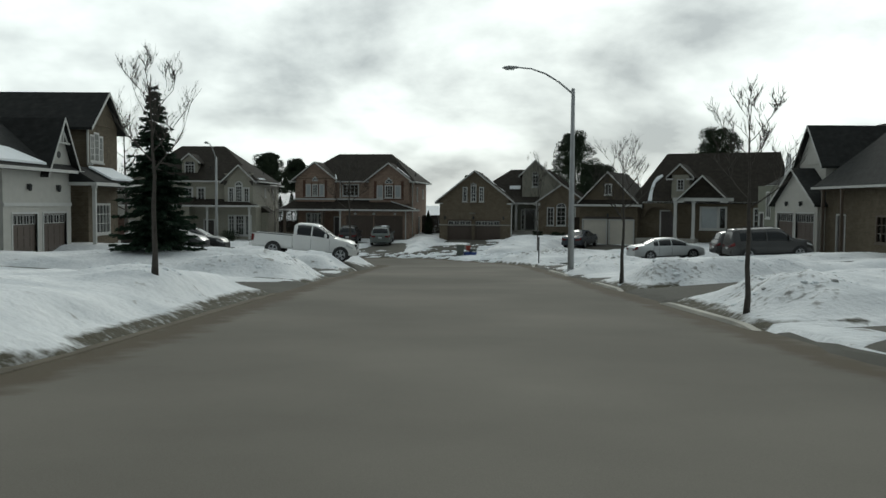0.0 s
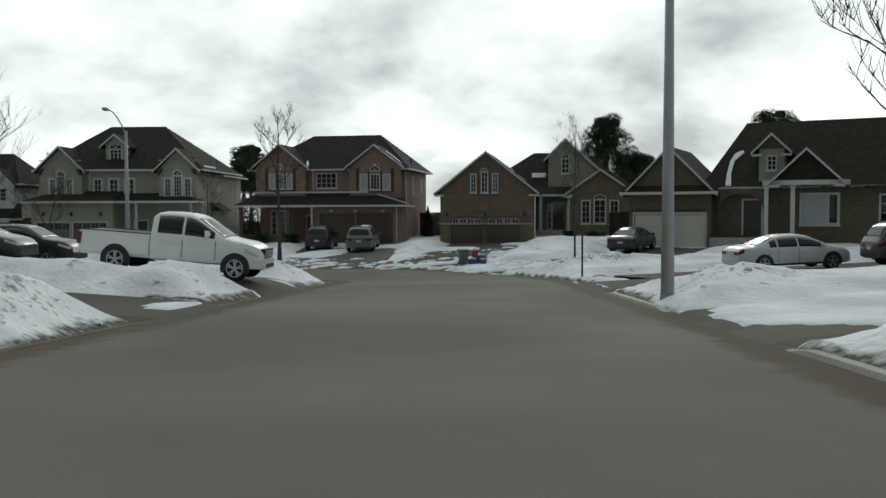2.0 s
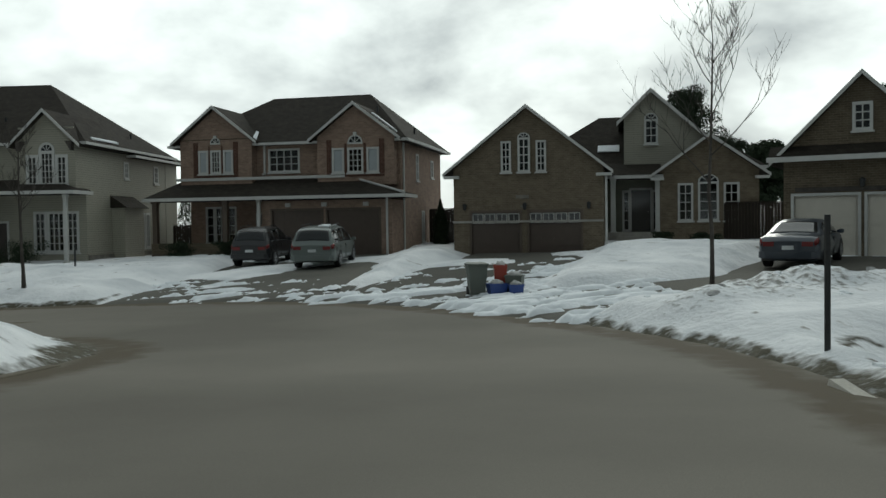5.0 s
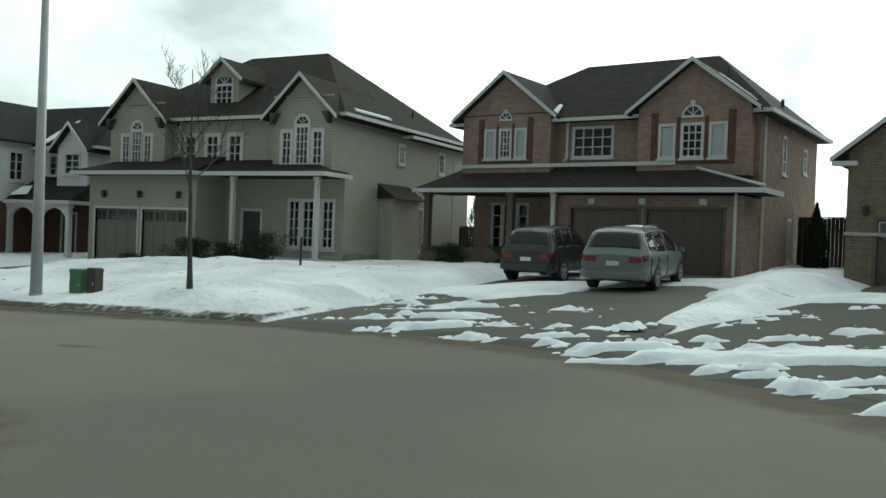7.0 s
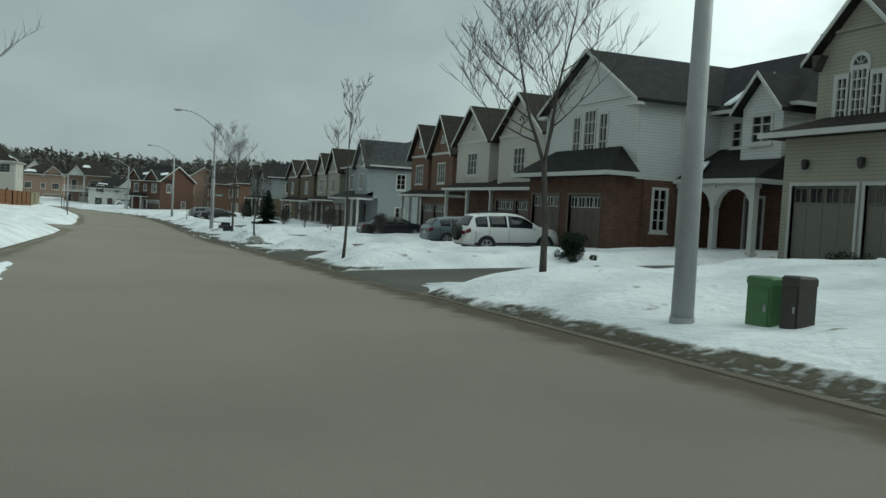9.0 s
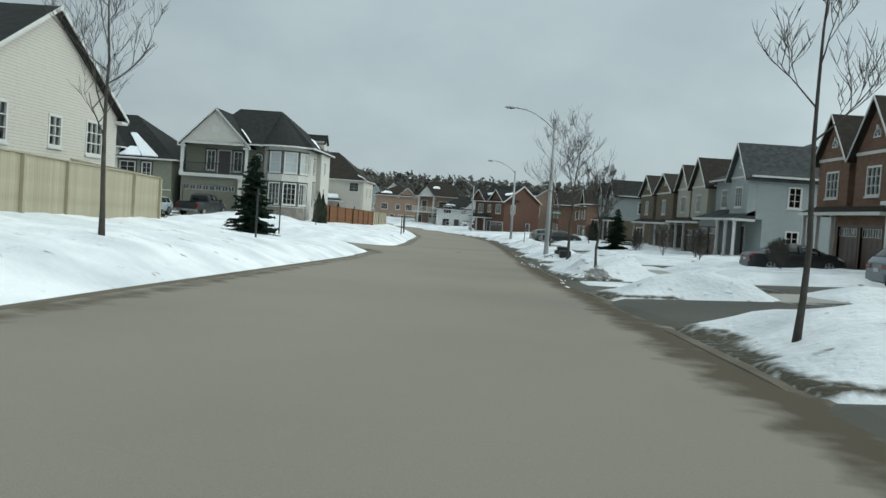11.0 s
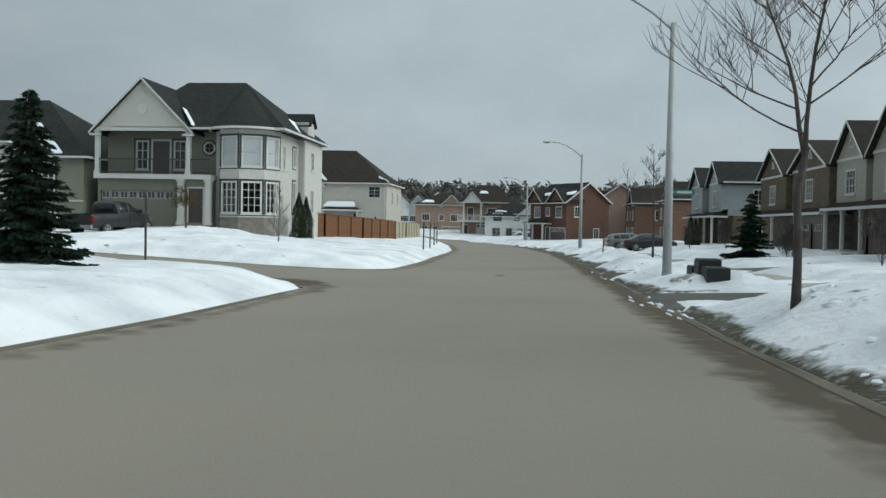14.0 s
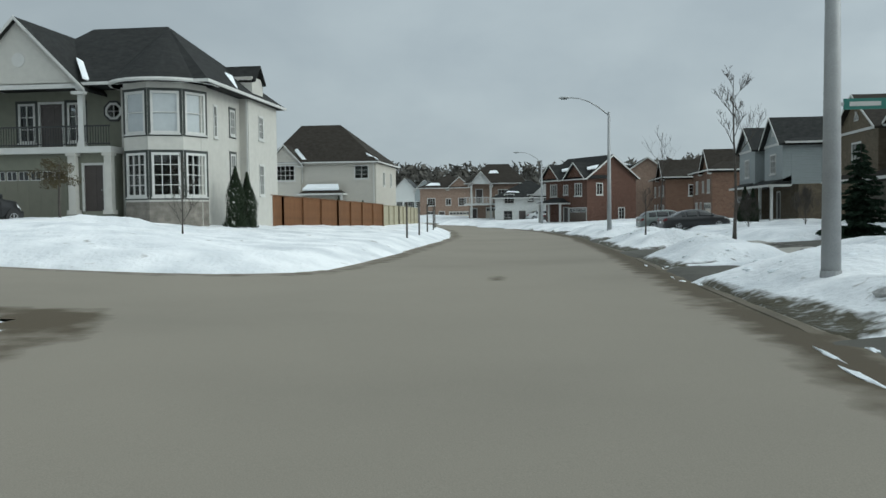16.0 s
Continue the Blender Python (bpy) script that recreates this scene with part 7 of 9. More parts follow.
def car_wheel(top, ax, s, hw, wheel, spokes=5):
    """Tyre, rim and a black ring in place of the shaded wheel opening."""
    bm = bmesh.new()
    y0, y1 = s * (hw - 0.24), s * (hw - 0.005)
    tube(bm, [(ax, y0, wheel), (ax, y1 - s * 0.05, wheel), (ax, y1 - s * 0.015, wheel), (ax, y1, wheel)], [wheel, wheel, wheel * 0.965, wheel * 0.88], 28)
    ty = part("wheel", bm, M_TYRE, top, "black tyre on an alloy rim", smooth="crease")
    bm = bmesh.new()
    R = wheel * 0.68
    tube(bm, [(ax, y1 + s * 0.001, wheel), (ax, y1 + s * 0.012, wheel)], [R * 0.26, R * 0.2], 12)
    for k in range(spokes):
        a = 2 * math.pi * k / spokes + 0.3
        p = lambda r, o: (ax + r * math.cos(a + o), y1 + s * 0.002, wheel + r * math.sin(a + o))
        for o in (-0.17, 0.17):
            prism(bm, [p(R * 0.2, o - 0.3), p(R * 0.96, o - 0.09), p(R * 0.96, o + 0.09), p(R * 0.2, o + 0.3)], (0, s * 0.012, 0))
    for k in range(24):
        a, b = 2 * math.pi * k / 24, 2 * math.pi * (k + 1) / 24
        q = lambda r, o: (ax + r * math.cos(o), y1 + s * 0.002, wheel + r * math.sin(o))
        prism(bm, [q(R * 0.9, a), q(R, a), q(R, b), q(R * 0.9, b)], (0, s * 0.014, 0))
    part("rim", bm, M_RIM, ty)
    # no opening is cut: its darkness is this black ring on the body
    bm = bmesh.new()
    rows = []
    for k in range(19):
        a = math.pi * (-0.12 + 1.24 * k / 18)
        rows.append([(ax + r * math.cos(a), s * (hw - 0.06 + w), wheel + 0.01 + r * math.sin(a)) for r, w in ((wheel * 0.7, 0), (wheel * 1.15, 0), (wheel * 1.15, 0.064), (wheel * 0.7, 0.058))])
    loft(bm, rows)
    part("wheel_opening_shade", bm, M_BLACK, top)


def car(name, m, label, col, length=4.75, width=1.82, top=(), belt=0.92, sill=0.24, wheel=0.33, axles=(-0.29, 0.305), screen=(0.13, 0.29), back=(-0.335, -0.19), side=((-0.16, -0.02), (0.0, 0.235)), tail=None, spare=False, snow=False, rack=False, cladding=False):
    """A car pointing along its +x; its curves are given as parts of the length."""
    thing_ = thing(name, m, label, "car")
    L, hw = length, width / 2
    tail = tail or belt
    sh = Shell([(x * L, z) for x, z in top],
               [(-0.5 * L, tail - 0.10), (-0.46 * L, tail), (-0.3 * L, belt + 0.03), (0.0, belt), (0.27 * L, belt - 0.03), (0.40 * L, belt - 0.09), (0.5 * L, belt - 0.30)],
               [(-0.5 * L, sill + 0.10), (-0.47 * L, sill + 0.03), (-0.4 * L, sill), (0.42 * L, sill), (0.5 * L, sill + 0.02)],
               [(-0.5 * L, hw - 0.17), (-0.485 * L, hw - 0.08), (-0.44 * L, hw - 0.02), (-0.3 * L, hw), (0.25 * L, hw), (0.38 * L, hw - 0.02), (0.45 * L, hw - 0.09), (0.485 * L, hw - 0.22), (0.5 * L, hw - 0.36)])
    part("body", sh.mesh(), col, thing_, smooth="crease")
    part("windscreen", sh.patch(screen[0] * L, screen[1] * L, 9.75, 11.99, 1, 8, 4, both=True), M_CARGLASSD, thing_, "tinted glass", smooth=True)
    part("rear_window", sh.patch(back[0] * L, back[1] * L, 9.9, 11.99, 1, 8, 4, both=True), M_CARGLASSD, thing_, "tinted glass", smooth=True)
    for s in (-1, 1):
        for x0, x1 in side:
            part("side_window", sh.patch(x0 * L, x1 * L, 5.95, 8.0, s, 8, 3), M_CARGLASSD, thing_, "tinted glass", smooth=True)
        mx = screen[1] * L - 0.30
        bm = bmesh.new()
        loft(bm, [[(mx + dx * k, s * (hw - 0.06 + dy), belt + 0.06 + dz * k) for dx, dz in ((-0.06, -0.06), (0.05, -0.07), (0.10, 0.0), (0.05, 0.08), (-0.06, 0.08))] for dy, k in ((0.0, 0.4), (0.08, 0.9), (0.17, 1.0), (0.21, 0.7))])
        part("mirror", bm, col, thing_, smooth="crease")
        for x0, x1 in side[:3]:
            bm = bmesh.new()
            xm = x0 * L + 0.12
            tube(bm, [(xm - 0.1, s * (hw + 0.008), belt - 0.12), (xm, s * (hw + 0.022), belt - 0.115), (xm + 0.1, s * (hw + 0.008), belt - 0.12)], [0.014, 0.018, 0.014], 6)
            part("door_handle", bm, col, thing_)
            bm = bmesh.new()
            box(bm, x0 * L - 0.045, x0 * L - 0.035, *sorted((s * (hw - 0.02), s * (hw + 0.002))), sill + 0.12, belt - 0.05)
            part("door_gap", bm, M_BLACK, thing_)
        part("side_moulding", sh.patch(-0.42 * L, 0.42 * L, 0.9, 1.6 if cladding else 1.25, s, 14, 1, 0.012), M_BLACK, thing_)
        part("headlight", sh.patch(0.40 * L, 0.485 * L, 4.3, 5.2, s, 6, 2, 0.01, skew=-0.03), M_CLEAR, thing_, smooth=True)
        part("tail_light", sh.patch(-0.497 * L, -0.455 * L, 3.9, 5.4, s, 3, 2, 0.012), M_RED, thing_, smooth=True)
        bm = bmesh.new()
        box(bm, -L / 2 - 0.022, -L / 2 + 0.02, *sorted((s * (hw - 0.52), s * (hw - 0.20))), tail - 0.26, tail - 0.12)
        part("tail_light", bm, M_RED, thing_)
        if rack:
            bm = bmesh.new()
            zr, wr = max(z for _, z in top), hw - 0.36
            tube(bm, [(-0.36 * L, s * wr, zr - 0.04), (-0.34 * L, s * wr, zr + 0.05), (0.0, s * wr, zr + 0.06), (0.04 * L, s * wr, zr - 0.02)], [0.016] * 4, 6)
            part("roof_rail", bm, M_BLACK, thing_)
        for ax in axles:
            car_wheel(thing_, ax * L, s, hw, wheel)
    nz = top[-1][1]
    bm = bmesh.new()
    loft(bm, [[(0.487 * L + dx, y, nz - 0.02 + z) for y, z in ((-hw + 0.5, -0.10), (hw - 0.5, -0.10), (hw - 0.42, 0.06), (-hw + 0.42, 0.06))] for dx in (0.0, 0.012 * L + 0.012)])
    part("grille", bm, M_BLACK, thing_)
    bm = bmesh.new()
    loft(bm, [[(x, y, z) for y, z in ((-w, sill + 0.04), (w, sill + 0.04), (w, sill + 0.20), (-w, sill + 0.20))] for x, w in ((0.46 * L, hw - 0.16), (0.492 * L, hw - 0.26), (0.505 * L, hw - 0.5))])
    part("front_bumper", bm, col, thing_)
    bm = bmesh.new()
    loft(bm, [[(x, y, z) for y, z in ((-w, sill + 0.12), (w, sill + 0.12), (w, sill + 0.32), (-w, sill + 0.32))] for x, w in ((-0.47 * L, hw - 0.03), (-0.495 * L, hw - 0.08), (-0.512 * L, hw - 0.25))])
    part("rear_bumper", bm, col, thing_)
    bm = bmesh.new()
    box(bm, -L / 2 - 0.02, -L / 2 + 0.01, -0.17, 0.17, tail - 0.36, tail - 0.24)
    part("number_plate", bm, M_PLATE, thing_)
    if spare:
        bm = bmesh.new()
        tube(bm, [(-L / 2 - 0.22, 0, 0.88), (-L / 2 - 0.19, 0, 0.88), (-L / 2 + 0.02, 0, 0.88)], [0.30, 0.35, 0.36], 20)
        part("spare_wheel", bm, M_BLACK, thing_, "covered spare wheel")
    if snow:
        part("snow_patch", sh.patch(-0.28 * L, 0.05 * L, 10.3, 11.9, -1, 6, 2, 0.035), M_SNOW_CLEAN, thing_, "old snow on the car roof")
    return thing_


M_CARGLASSD = material("tinted_glass", (0.012, 0.014, 0.015), 0.07, var=0.1, bump=0.0, spec=0.45)


def pickup(m, col, label):
    """A full-size double-cab pickup pointing along its +x."""
    top = thing("pickup_truck", m, label, "pickup truck")
    hw = 0.99
    sh = Shell([(-0.62, 1.78), (-0.58, 1.86), (-0.42, 1.93), (0.1, 1.95), (0.55, 1.93), (0.78, 1.87), (1.72, 1.29), (1.95, 1.245), (2.4, 1.20), (2.68, 1.12), (2.84, 0.99), (2.92, 0.80)],
               [(-0.62, 1.24), (1.5, 1.21), (2.2, 1.13), (2.92, 0.78)], [(-0.62, 0.46), (2.3, 0.46), (2.92, 0.56)],
               [(-0.62, hw - 0.03), (-0.5, hw - 0.02), (1.4, hw - 0.02), (2.1, hw), (2.5, hw - 0.03), (2.75, hw - 0.14), (2.92, hw - 0.34)], 0.20)
    part("body", sh.mesh(0.08), col, top, smooth="crease")
    part("windscreen", sh.patch(0.83, 1.70, 9.75, 11.99, 1, 8, 4, both=True), M_CARGLASSD, top, "tinted glass", smooth=True)
    bm = bmesh.new()
    box(bm, -0.635, -0.622, -0.6, 0.6, 1.32, 1.72)
    part("rear_window", bm, M_CARGLASSD, top, "tinted glass")
    for s in (-1, 1):
        bm = bmesh.new()
        loft(bm, [[(x, s * (hw - 0.02 - dy - tap), z) for dy, z in ((0.10, 0.50), (0.015, 0.60), (-0.01, 0.86), (0.015, 1.10), (0.05, 1.22), (0.17, 1.22), (0.17, 0.50))] for x, tap in ((-2.92, 0.06), (-2.8, 0.0), (-1.7, -0.01), (-0.66, 0.0))])
        part("bed_side", bm, col, top, smooth="crease")
        bm = bmesh.new()
        box(bm, -2.88, -0.68, *sorted((s * (hw - 0.19), s * (hw - 0.06))), 1.222, 1.25)
        part("bed_rail", bm, M_BLACK, top)
        part("side_window", sh.patch(-0.42, 0.36, 6.0, 8.0, s, 6, 3), M_CARGLASSD, top, "tinted glass", smooth=True)
        part("side_window", sh.patch(0.44, 1.40, 6.0, 8.0, s, 8, 3), M_CARGLASSD, top, "tinted glass", smooth=True)
        bm = bmesh.new()
        loft(bm, [[(1.22 + dx * k, s * (hw - 0.04 + dy), 1.36 + dz * k) for dx, dz in ((-0.06, -0.10), (0.06, -0.11), (0.11, 0.0), (0.06, 0.11), (-0.06, 0.12))] for dy, k in ((0.0, 0.4), (0.1, 0.9), (0.22, 1.0), (0.27, 0.7))])
        part("mirror", bm, col, top, smooth="crease")
        for x in (0.0, 0.62):
            bm = bmesh.new()
            tube(bm, [(x - 0.12, s * (hw - 0.01), 1.07), (x, s * (hw + 0.02), 1.075), (x + 0.12, s * (hw - 0.01), 1.07)], [0.02, 0.024, 0.02], 6)
            part("door_handle", bm, col, top)
        for x in (0.40, 1.46):
            bm = bmesh.new()
            box(bm, x - 0.006, x + 0.006, *sorted((s * (hw - 0.03), s * (hw - 0.008))), 0.6, 1.16)
            part("door_gap", bm, M_BLACK, top)
        part("headlight", sh.patch(2.42, 2.80, 3.9, 5.2, s, 6, 3, 0.012, skew=-0.02), M_CLEAR, top, smooth=True)
        bm = bmesh.new()
        box(bm, -2.95, -2.80, *sorted((s * (hw - 0.20), s * (hw - 0.02))), 0.80, 1.15)
        part("tail_light", bm, M_RED, top)
        bm = bmesh.new()
        tube(bm, [(2.72, s * 0.72, 0.60), (2.86, s * 0.70, 0.60)], [0.09, 0.085], 14)
        part("fog_light", bm, M_BLACK, top)
        for ax in (-1.70, 2.12):
            car_wheel(top, ax, s, hw + 0.01, 0.40)
    bm = bmesh.new()
    box(bm, -2.86, -0.62, -hw + 0.18, hw - 0.18, 0.55, 0.62)
    part("bed_floor", bm, M_BLACK, top)
    bm = bmesh.new()
    box(bm, -2.95, -2.87, -hw + 0.19, hw - 0.19, 0.58, 1.21)
    part("tailgate", bm, col, top)
    bm = bmesh.new()
    loft(bm, [[(x, y, z) for y, z in ((-0.46, 0.74), (0.46, 0.74), (0.56, 1.02), (-0.56, 1.02))] for x in (2.80, 2.945)])
    gr = part("grille", bm, M_BLACK, top)
    for k in range(3):
        bm = bmesh.new()
        box(bm, 2.945, 2.965, -0.50, 0.50, 0.79 + 0.07 * k, 0.825 + 0.07 * k)
        part("grille_bar", bm, M_CHROME, gr)
    bm = bmesh.new()
    loft(bm, [[(x, y, z) for y, z in ((-w, 0.42), (w, 0.42), (w, 0.56), (w, 0.72), (-w, 0.72), (-w, 0.56))] for x, w in ((2.52, hw - 0.01), (2.78, hw - 0.06), (2.93, hw - 0.22), (3.0, hw - 0.45))])
    part("front_bumper", bm, col, top, smooth="crease")
    bm = bmesh.new()
    box(bm, 2.93, 3.015, -0.5, 0.5, 0.45, 0.57)
    part("bumper_vent", bm, M_BLACK, top)
    bm = bmesh.new()
    box(bm, -3.08, -2.9, -hw + 0.08, hw - 0.08, 0.50, 0.66)
    part("rear_bumper", bm, M_CHROME, top)


def drive_pose(x, y, heading, dz=0.02):
    """Stands a car on its driveway, tilted to the slope; heading in degrees from +x."""
    h = radians(heading)
    c, s = math.cos(h), math.sin(h)
    z = at(x, y)
    dx = (at(x + 1.3 * c, y + 1.3 * s) - at(x - 1.3 * c, y - 1.3 * s)) / 2.6
    return pose(x, y, z + dz, 0, 0, heading) @ pose(0, 0, 0, 0, -math.degrees(math.atan(dx)), 0)


SEDAN = dict(length=4.78, width=1.84, belt=0.93, tail=0.98, wheel=0.335,
             top=[(-0.5, 0.84), (-0.485, 0.97), (-0.45, 1.03), (-0.36, 1.05), (-0.28, 1.20), (-0.19, 1.385), (-0.10, 1.455), (0.0, 1.465), (0.07, 1.44), (0.13, 1.37), (0.285, 1.02), (0.36, 0.96), (0.43, 0.87), (0.475, 0.75), (0.5, 0.60)],
             screen=(0.125, 0.275), back=(-0.34, -0.18), side=((-0.235, -0.175), (-0.16, 0.005), (0.02, 0.215)))
SUV = dict(length=4.6, width=1.86, belt=1.04, tail=1.05, sill=0.30, wheel=0.365, axles=(-0.30, 0.31), cladding=True, rack=True,
           top=[(-0.5, 0.96), (-0.49, 1.08), (-0.472, 1.16), (-0.425, 1.55), (-0.38, 1.68), (-0.28, 1.725), (-0.05, 1.735), (0.05, 1.70), (0.11, 1.62), (0.265, 1.17), (0.34, 1.11), (0.43, 1.02), (0.475, 0.88), (0.5, 0.70)],
           screen=(0.105, 0.255), back=(-0.468, -0.405), side=((-0.39, -0.27), (-0.25, -0.08), (-0.065, 0.19)))
VAN = dict(length=5.1, width=1.96, belt=0.99, tail=1.08, sill=0.26, wheel=0.345, axles=(-0.285, 0.31), rack=True,
           top=[(-0.5, 0.98), (-0.492, 1.08), (-0.478, 1.15), (-0.435, 1.55), (-0.40, 1.68), (-0.30, 1.735), (-0.08, 1.75), (0.05, 1.71), (0.12, 1.62), (0.33, 1.10), (0.40, 1.0), (0.46, 0.86), (0.49, 0.70), (0.5, 0.60)],
           screen=(0.115, 0.315), back=(-0.474, -0.415), side=((-0.41, -0.27), (-0.25, -0.06), (-0.04, 0.22)))
WAGON = dict(length=4.5, width=1.78, belt=0.95, tail=0.98, wheel=0.32,
             top=[(-0.5, 0.88), (-0.49, 1.0), (-0.47, 1.07), (-0.40, 1.36), (-0.33, 1.46), (-0.15, 1.515), (0.0, 1.51), (0.08, 1.46), (0.13, 1.38), (0.29, 1.03), (0.37, 0.97), (0.44, 0.87), (0.48, 0.74), (0.5, 0.60)],
             screen=(0.12, 0.28), back=(-0.465, -0.375), side=((-0.36, -0.235), (-0.22, -0.03), (-0.01, 0.215)))
CROSSOVER = dict(SUV, length=4.3, width=1.8, belt=1.0, wheel=0.345, side=((-0.40, -0.28), (-0.26, -0.08), (-0.06, 0.19)),
                 top=[(x, z * 0.945) for x, z in SUV["top"]])

pickup(drive_pose(-7.9, 48.1, 0, 0.02) @ Matrix.Diagonal((0.96, 1.0, 1.0, 1)), P_WHITE, "white double-cab pickup truck parked on a driveway")
car("dark_sedan", drive_pose(-16.6, 51.3, 0), "dark grey sedan parked behind a snowbank", P_DARK, **SEDAN)
car("dark_suv", drive_pose(-16.0, 54.2, 0), "black sport utility vehicle parked beside a sedan", P_BLACK, **SUV)
car("silver_sedan", drive_pose(14.15, 56.9, 8), "silver sedan parked across a cleared driveway", P_SILVER, **SEDAN)
car("dark_suv", drive_pose(17.9, 49.0, 0), "dark green sport utility vehicle with square back", P_DARK, **dict(SUV, top=[(-0.5, 1.0), (-0.495, 1.12), (-0.49, 1.18), (-0.47, 1.72), (-0.44, 1.80), (0.05, 1.82), (0.11, 1.76), (0.25, 1.20), (0.34, 1.14), (0.45, 1.05), (0.49, 0.90), (0.5, 0.74)]))
car("grey_suv", drive_pose(19.0, 55.2, 0), "grey sport utility vehicle parked behind another", P_DARK, **SUV)
car("blue_sedan", drive_pose(11.3, 75.2, 62), "dark blue sedan parked before cream garage doors", P_BLUE, **SEDAN)
car("minivan", drive_pose(-6.45, 84.1, 90), "grey-green minivan parked before brown garage doors", P_GREEN, snow=True, **VAN)
car("black_suv", drive_pose(-9.75, 85.9, 90), "black sport utility vehicle beside a minivan", P_BLACK, **SUV)
car("white_suv", drive_pose(-43.2, 82.3, 90), "silver-white sport utility vehicle with covered spare wheel", P_WHITE, spare=True, **CROSSOVER)
car("blue_wagon", drive_pose(-53.7, 84.6, 90), "slate blue station wagon on a snowy driveway", P_BLUEGREY, **WAGON)
car("dark_sedan", drive_pose(-70.0, 85.6, 90), "dark sedan parked before a brick house", P_BLACK, **SEDAN)
car("silver_hatchback", drive_pose(-94.9, 43.5, -8), "silver hatchback parked at a snowy driveway", paint("blue_silver_paint", (0.30, 0.335, 0.355)), **WAGON)
pickup(drive_pose(-99.9, 46.1, 172), P_BLACK, "black pickup truck backed towards the street before an olive garage")
car("grey_wagon", drive_pose(-137.5, 79.0, 100), "grey wagon parked before a brick house", P_GREEN, **WAGON)
car("dark_sedan", drive_pose(-131.0, 80.0, 100), "black sedan parked before a grey house", P_BLACK, **SEDAN)
for x, y, h, col, lab in ((-196.0, 69.0, 100, P_SILVER, "silver car parked far along the street"), (-203.0, 66.0, 60, P_WHITE, "white car parked far along the street"), (-188.0, 71.5, 95, P_DARK, "dark car parked far along the street")):
    car("distant_car", drive_pose(x, y, h), lab, col, **SEDAN)


# ---- trees ----
def grow(bm, p, d, length, r, depth, rnd, spread=0.6, up=0.12, sides=6, counts=(3, 4)):
    """A limb and its forks, as tapered bent tubes."""
    n = 4
    pts, q = [Vector(p)], Vector(d).normalized()
    for i in range(n):
        q = (q + Vector((rnd.uniform(-1, 1), rnd.uniform(-1, 1), rnd.uniform(-0.3, 0.8))) * 0.13 + Vector((0, 0, up * 0.3))).normalized()
        pts.append(pts[-1] + q * length / n)
    tube(bm, pts, [r * (1 - 0.16 * i) for i in range(n + 1)], max(3, sides), cap=False)
    if depth <= 0:
        return
    for k in range(rnd.randint(*counts)):
        t = rnd.uniform(0.3, 1.0)
        i = min(int(t * n), n - 1)
        b = pts[i].lerp(pts[i + 1], t * n - i)
        a = rnd.uniform(0, 2 * math.pi)
        side = Vector((math.cos(a), math.sin(a), rnd.uniform(-0.1, 0.5)))
        nd = (q * (1 - spread) + side * spread + Vector((0, 0, up))).normalized()
        grow(bm, b, nd, length * rnd.uniform(0.45, 0.8), max(r * 0.5, 0.0055), depth - 1, rnd, spread, up, sides - 1, counts)


def bare_tree(x, y, height, seed, label, trunk_r=0.1, first=0.33, limbs=9, lean=0.35, depth=3, sink=0.15, wide=1.0):
    rnd = random.Random(seed)
    top = thing("bare_tree", pose(x, y, on_snow(x, y, -sink), 0, 0, rnd.uniform(0, 360)), label, "tree", "street trees")
    bm = bmesh.new()
    pts, q = [Vector((0, 0, 0))], Vector((0, 0, 1))
    for i in range(8):
        q = (Vector((0, 0, 1)) + Vector((rnd.uniform(-1, 1), rnd.uniform(-1, 1), 0)) * 0.06).normalized()
        pts.append(pts[-1] + q * height / 8)
    tube(bm, pts, [trunk_r * (1.25 if i == 0 else 1 - 0.11 * i) for i in range(9)], 9)
    part("trunk", bm, M_BARK, top, smooth=True)
    for k in range(limbs):
        t = first + (0.95 - first) * (k + rnd.uniform(0, 0.7)) / limbs
        i = min(int(t * 8), 7)
        b = pts[i].lerp(pts[i + 1], t * 8 - i)
        a = k * 2.4 + rnd.uniform(-0.4, 0.4)
        bm = bmesh.new()
        ln = height * (0.27 * (1 - t) + 0.10) * wide
        grow(bm, b, Vector((math.cos(a), math.sin(a), lean + 0.5 * t)), ln, trunk_r * (1 - 0.7 * t) * 0.46, depth, rnd, 0.5, 0.16, 5, (3, 5))
        part("limb", bm, M_BARK, top)
    return top


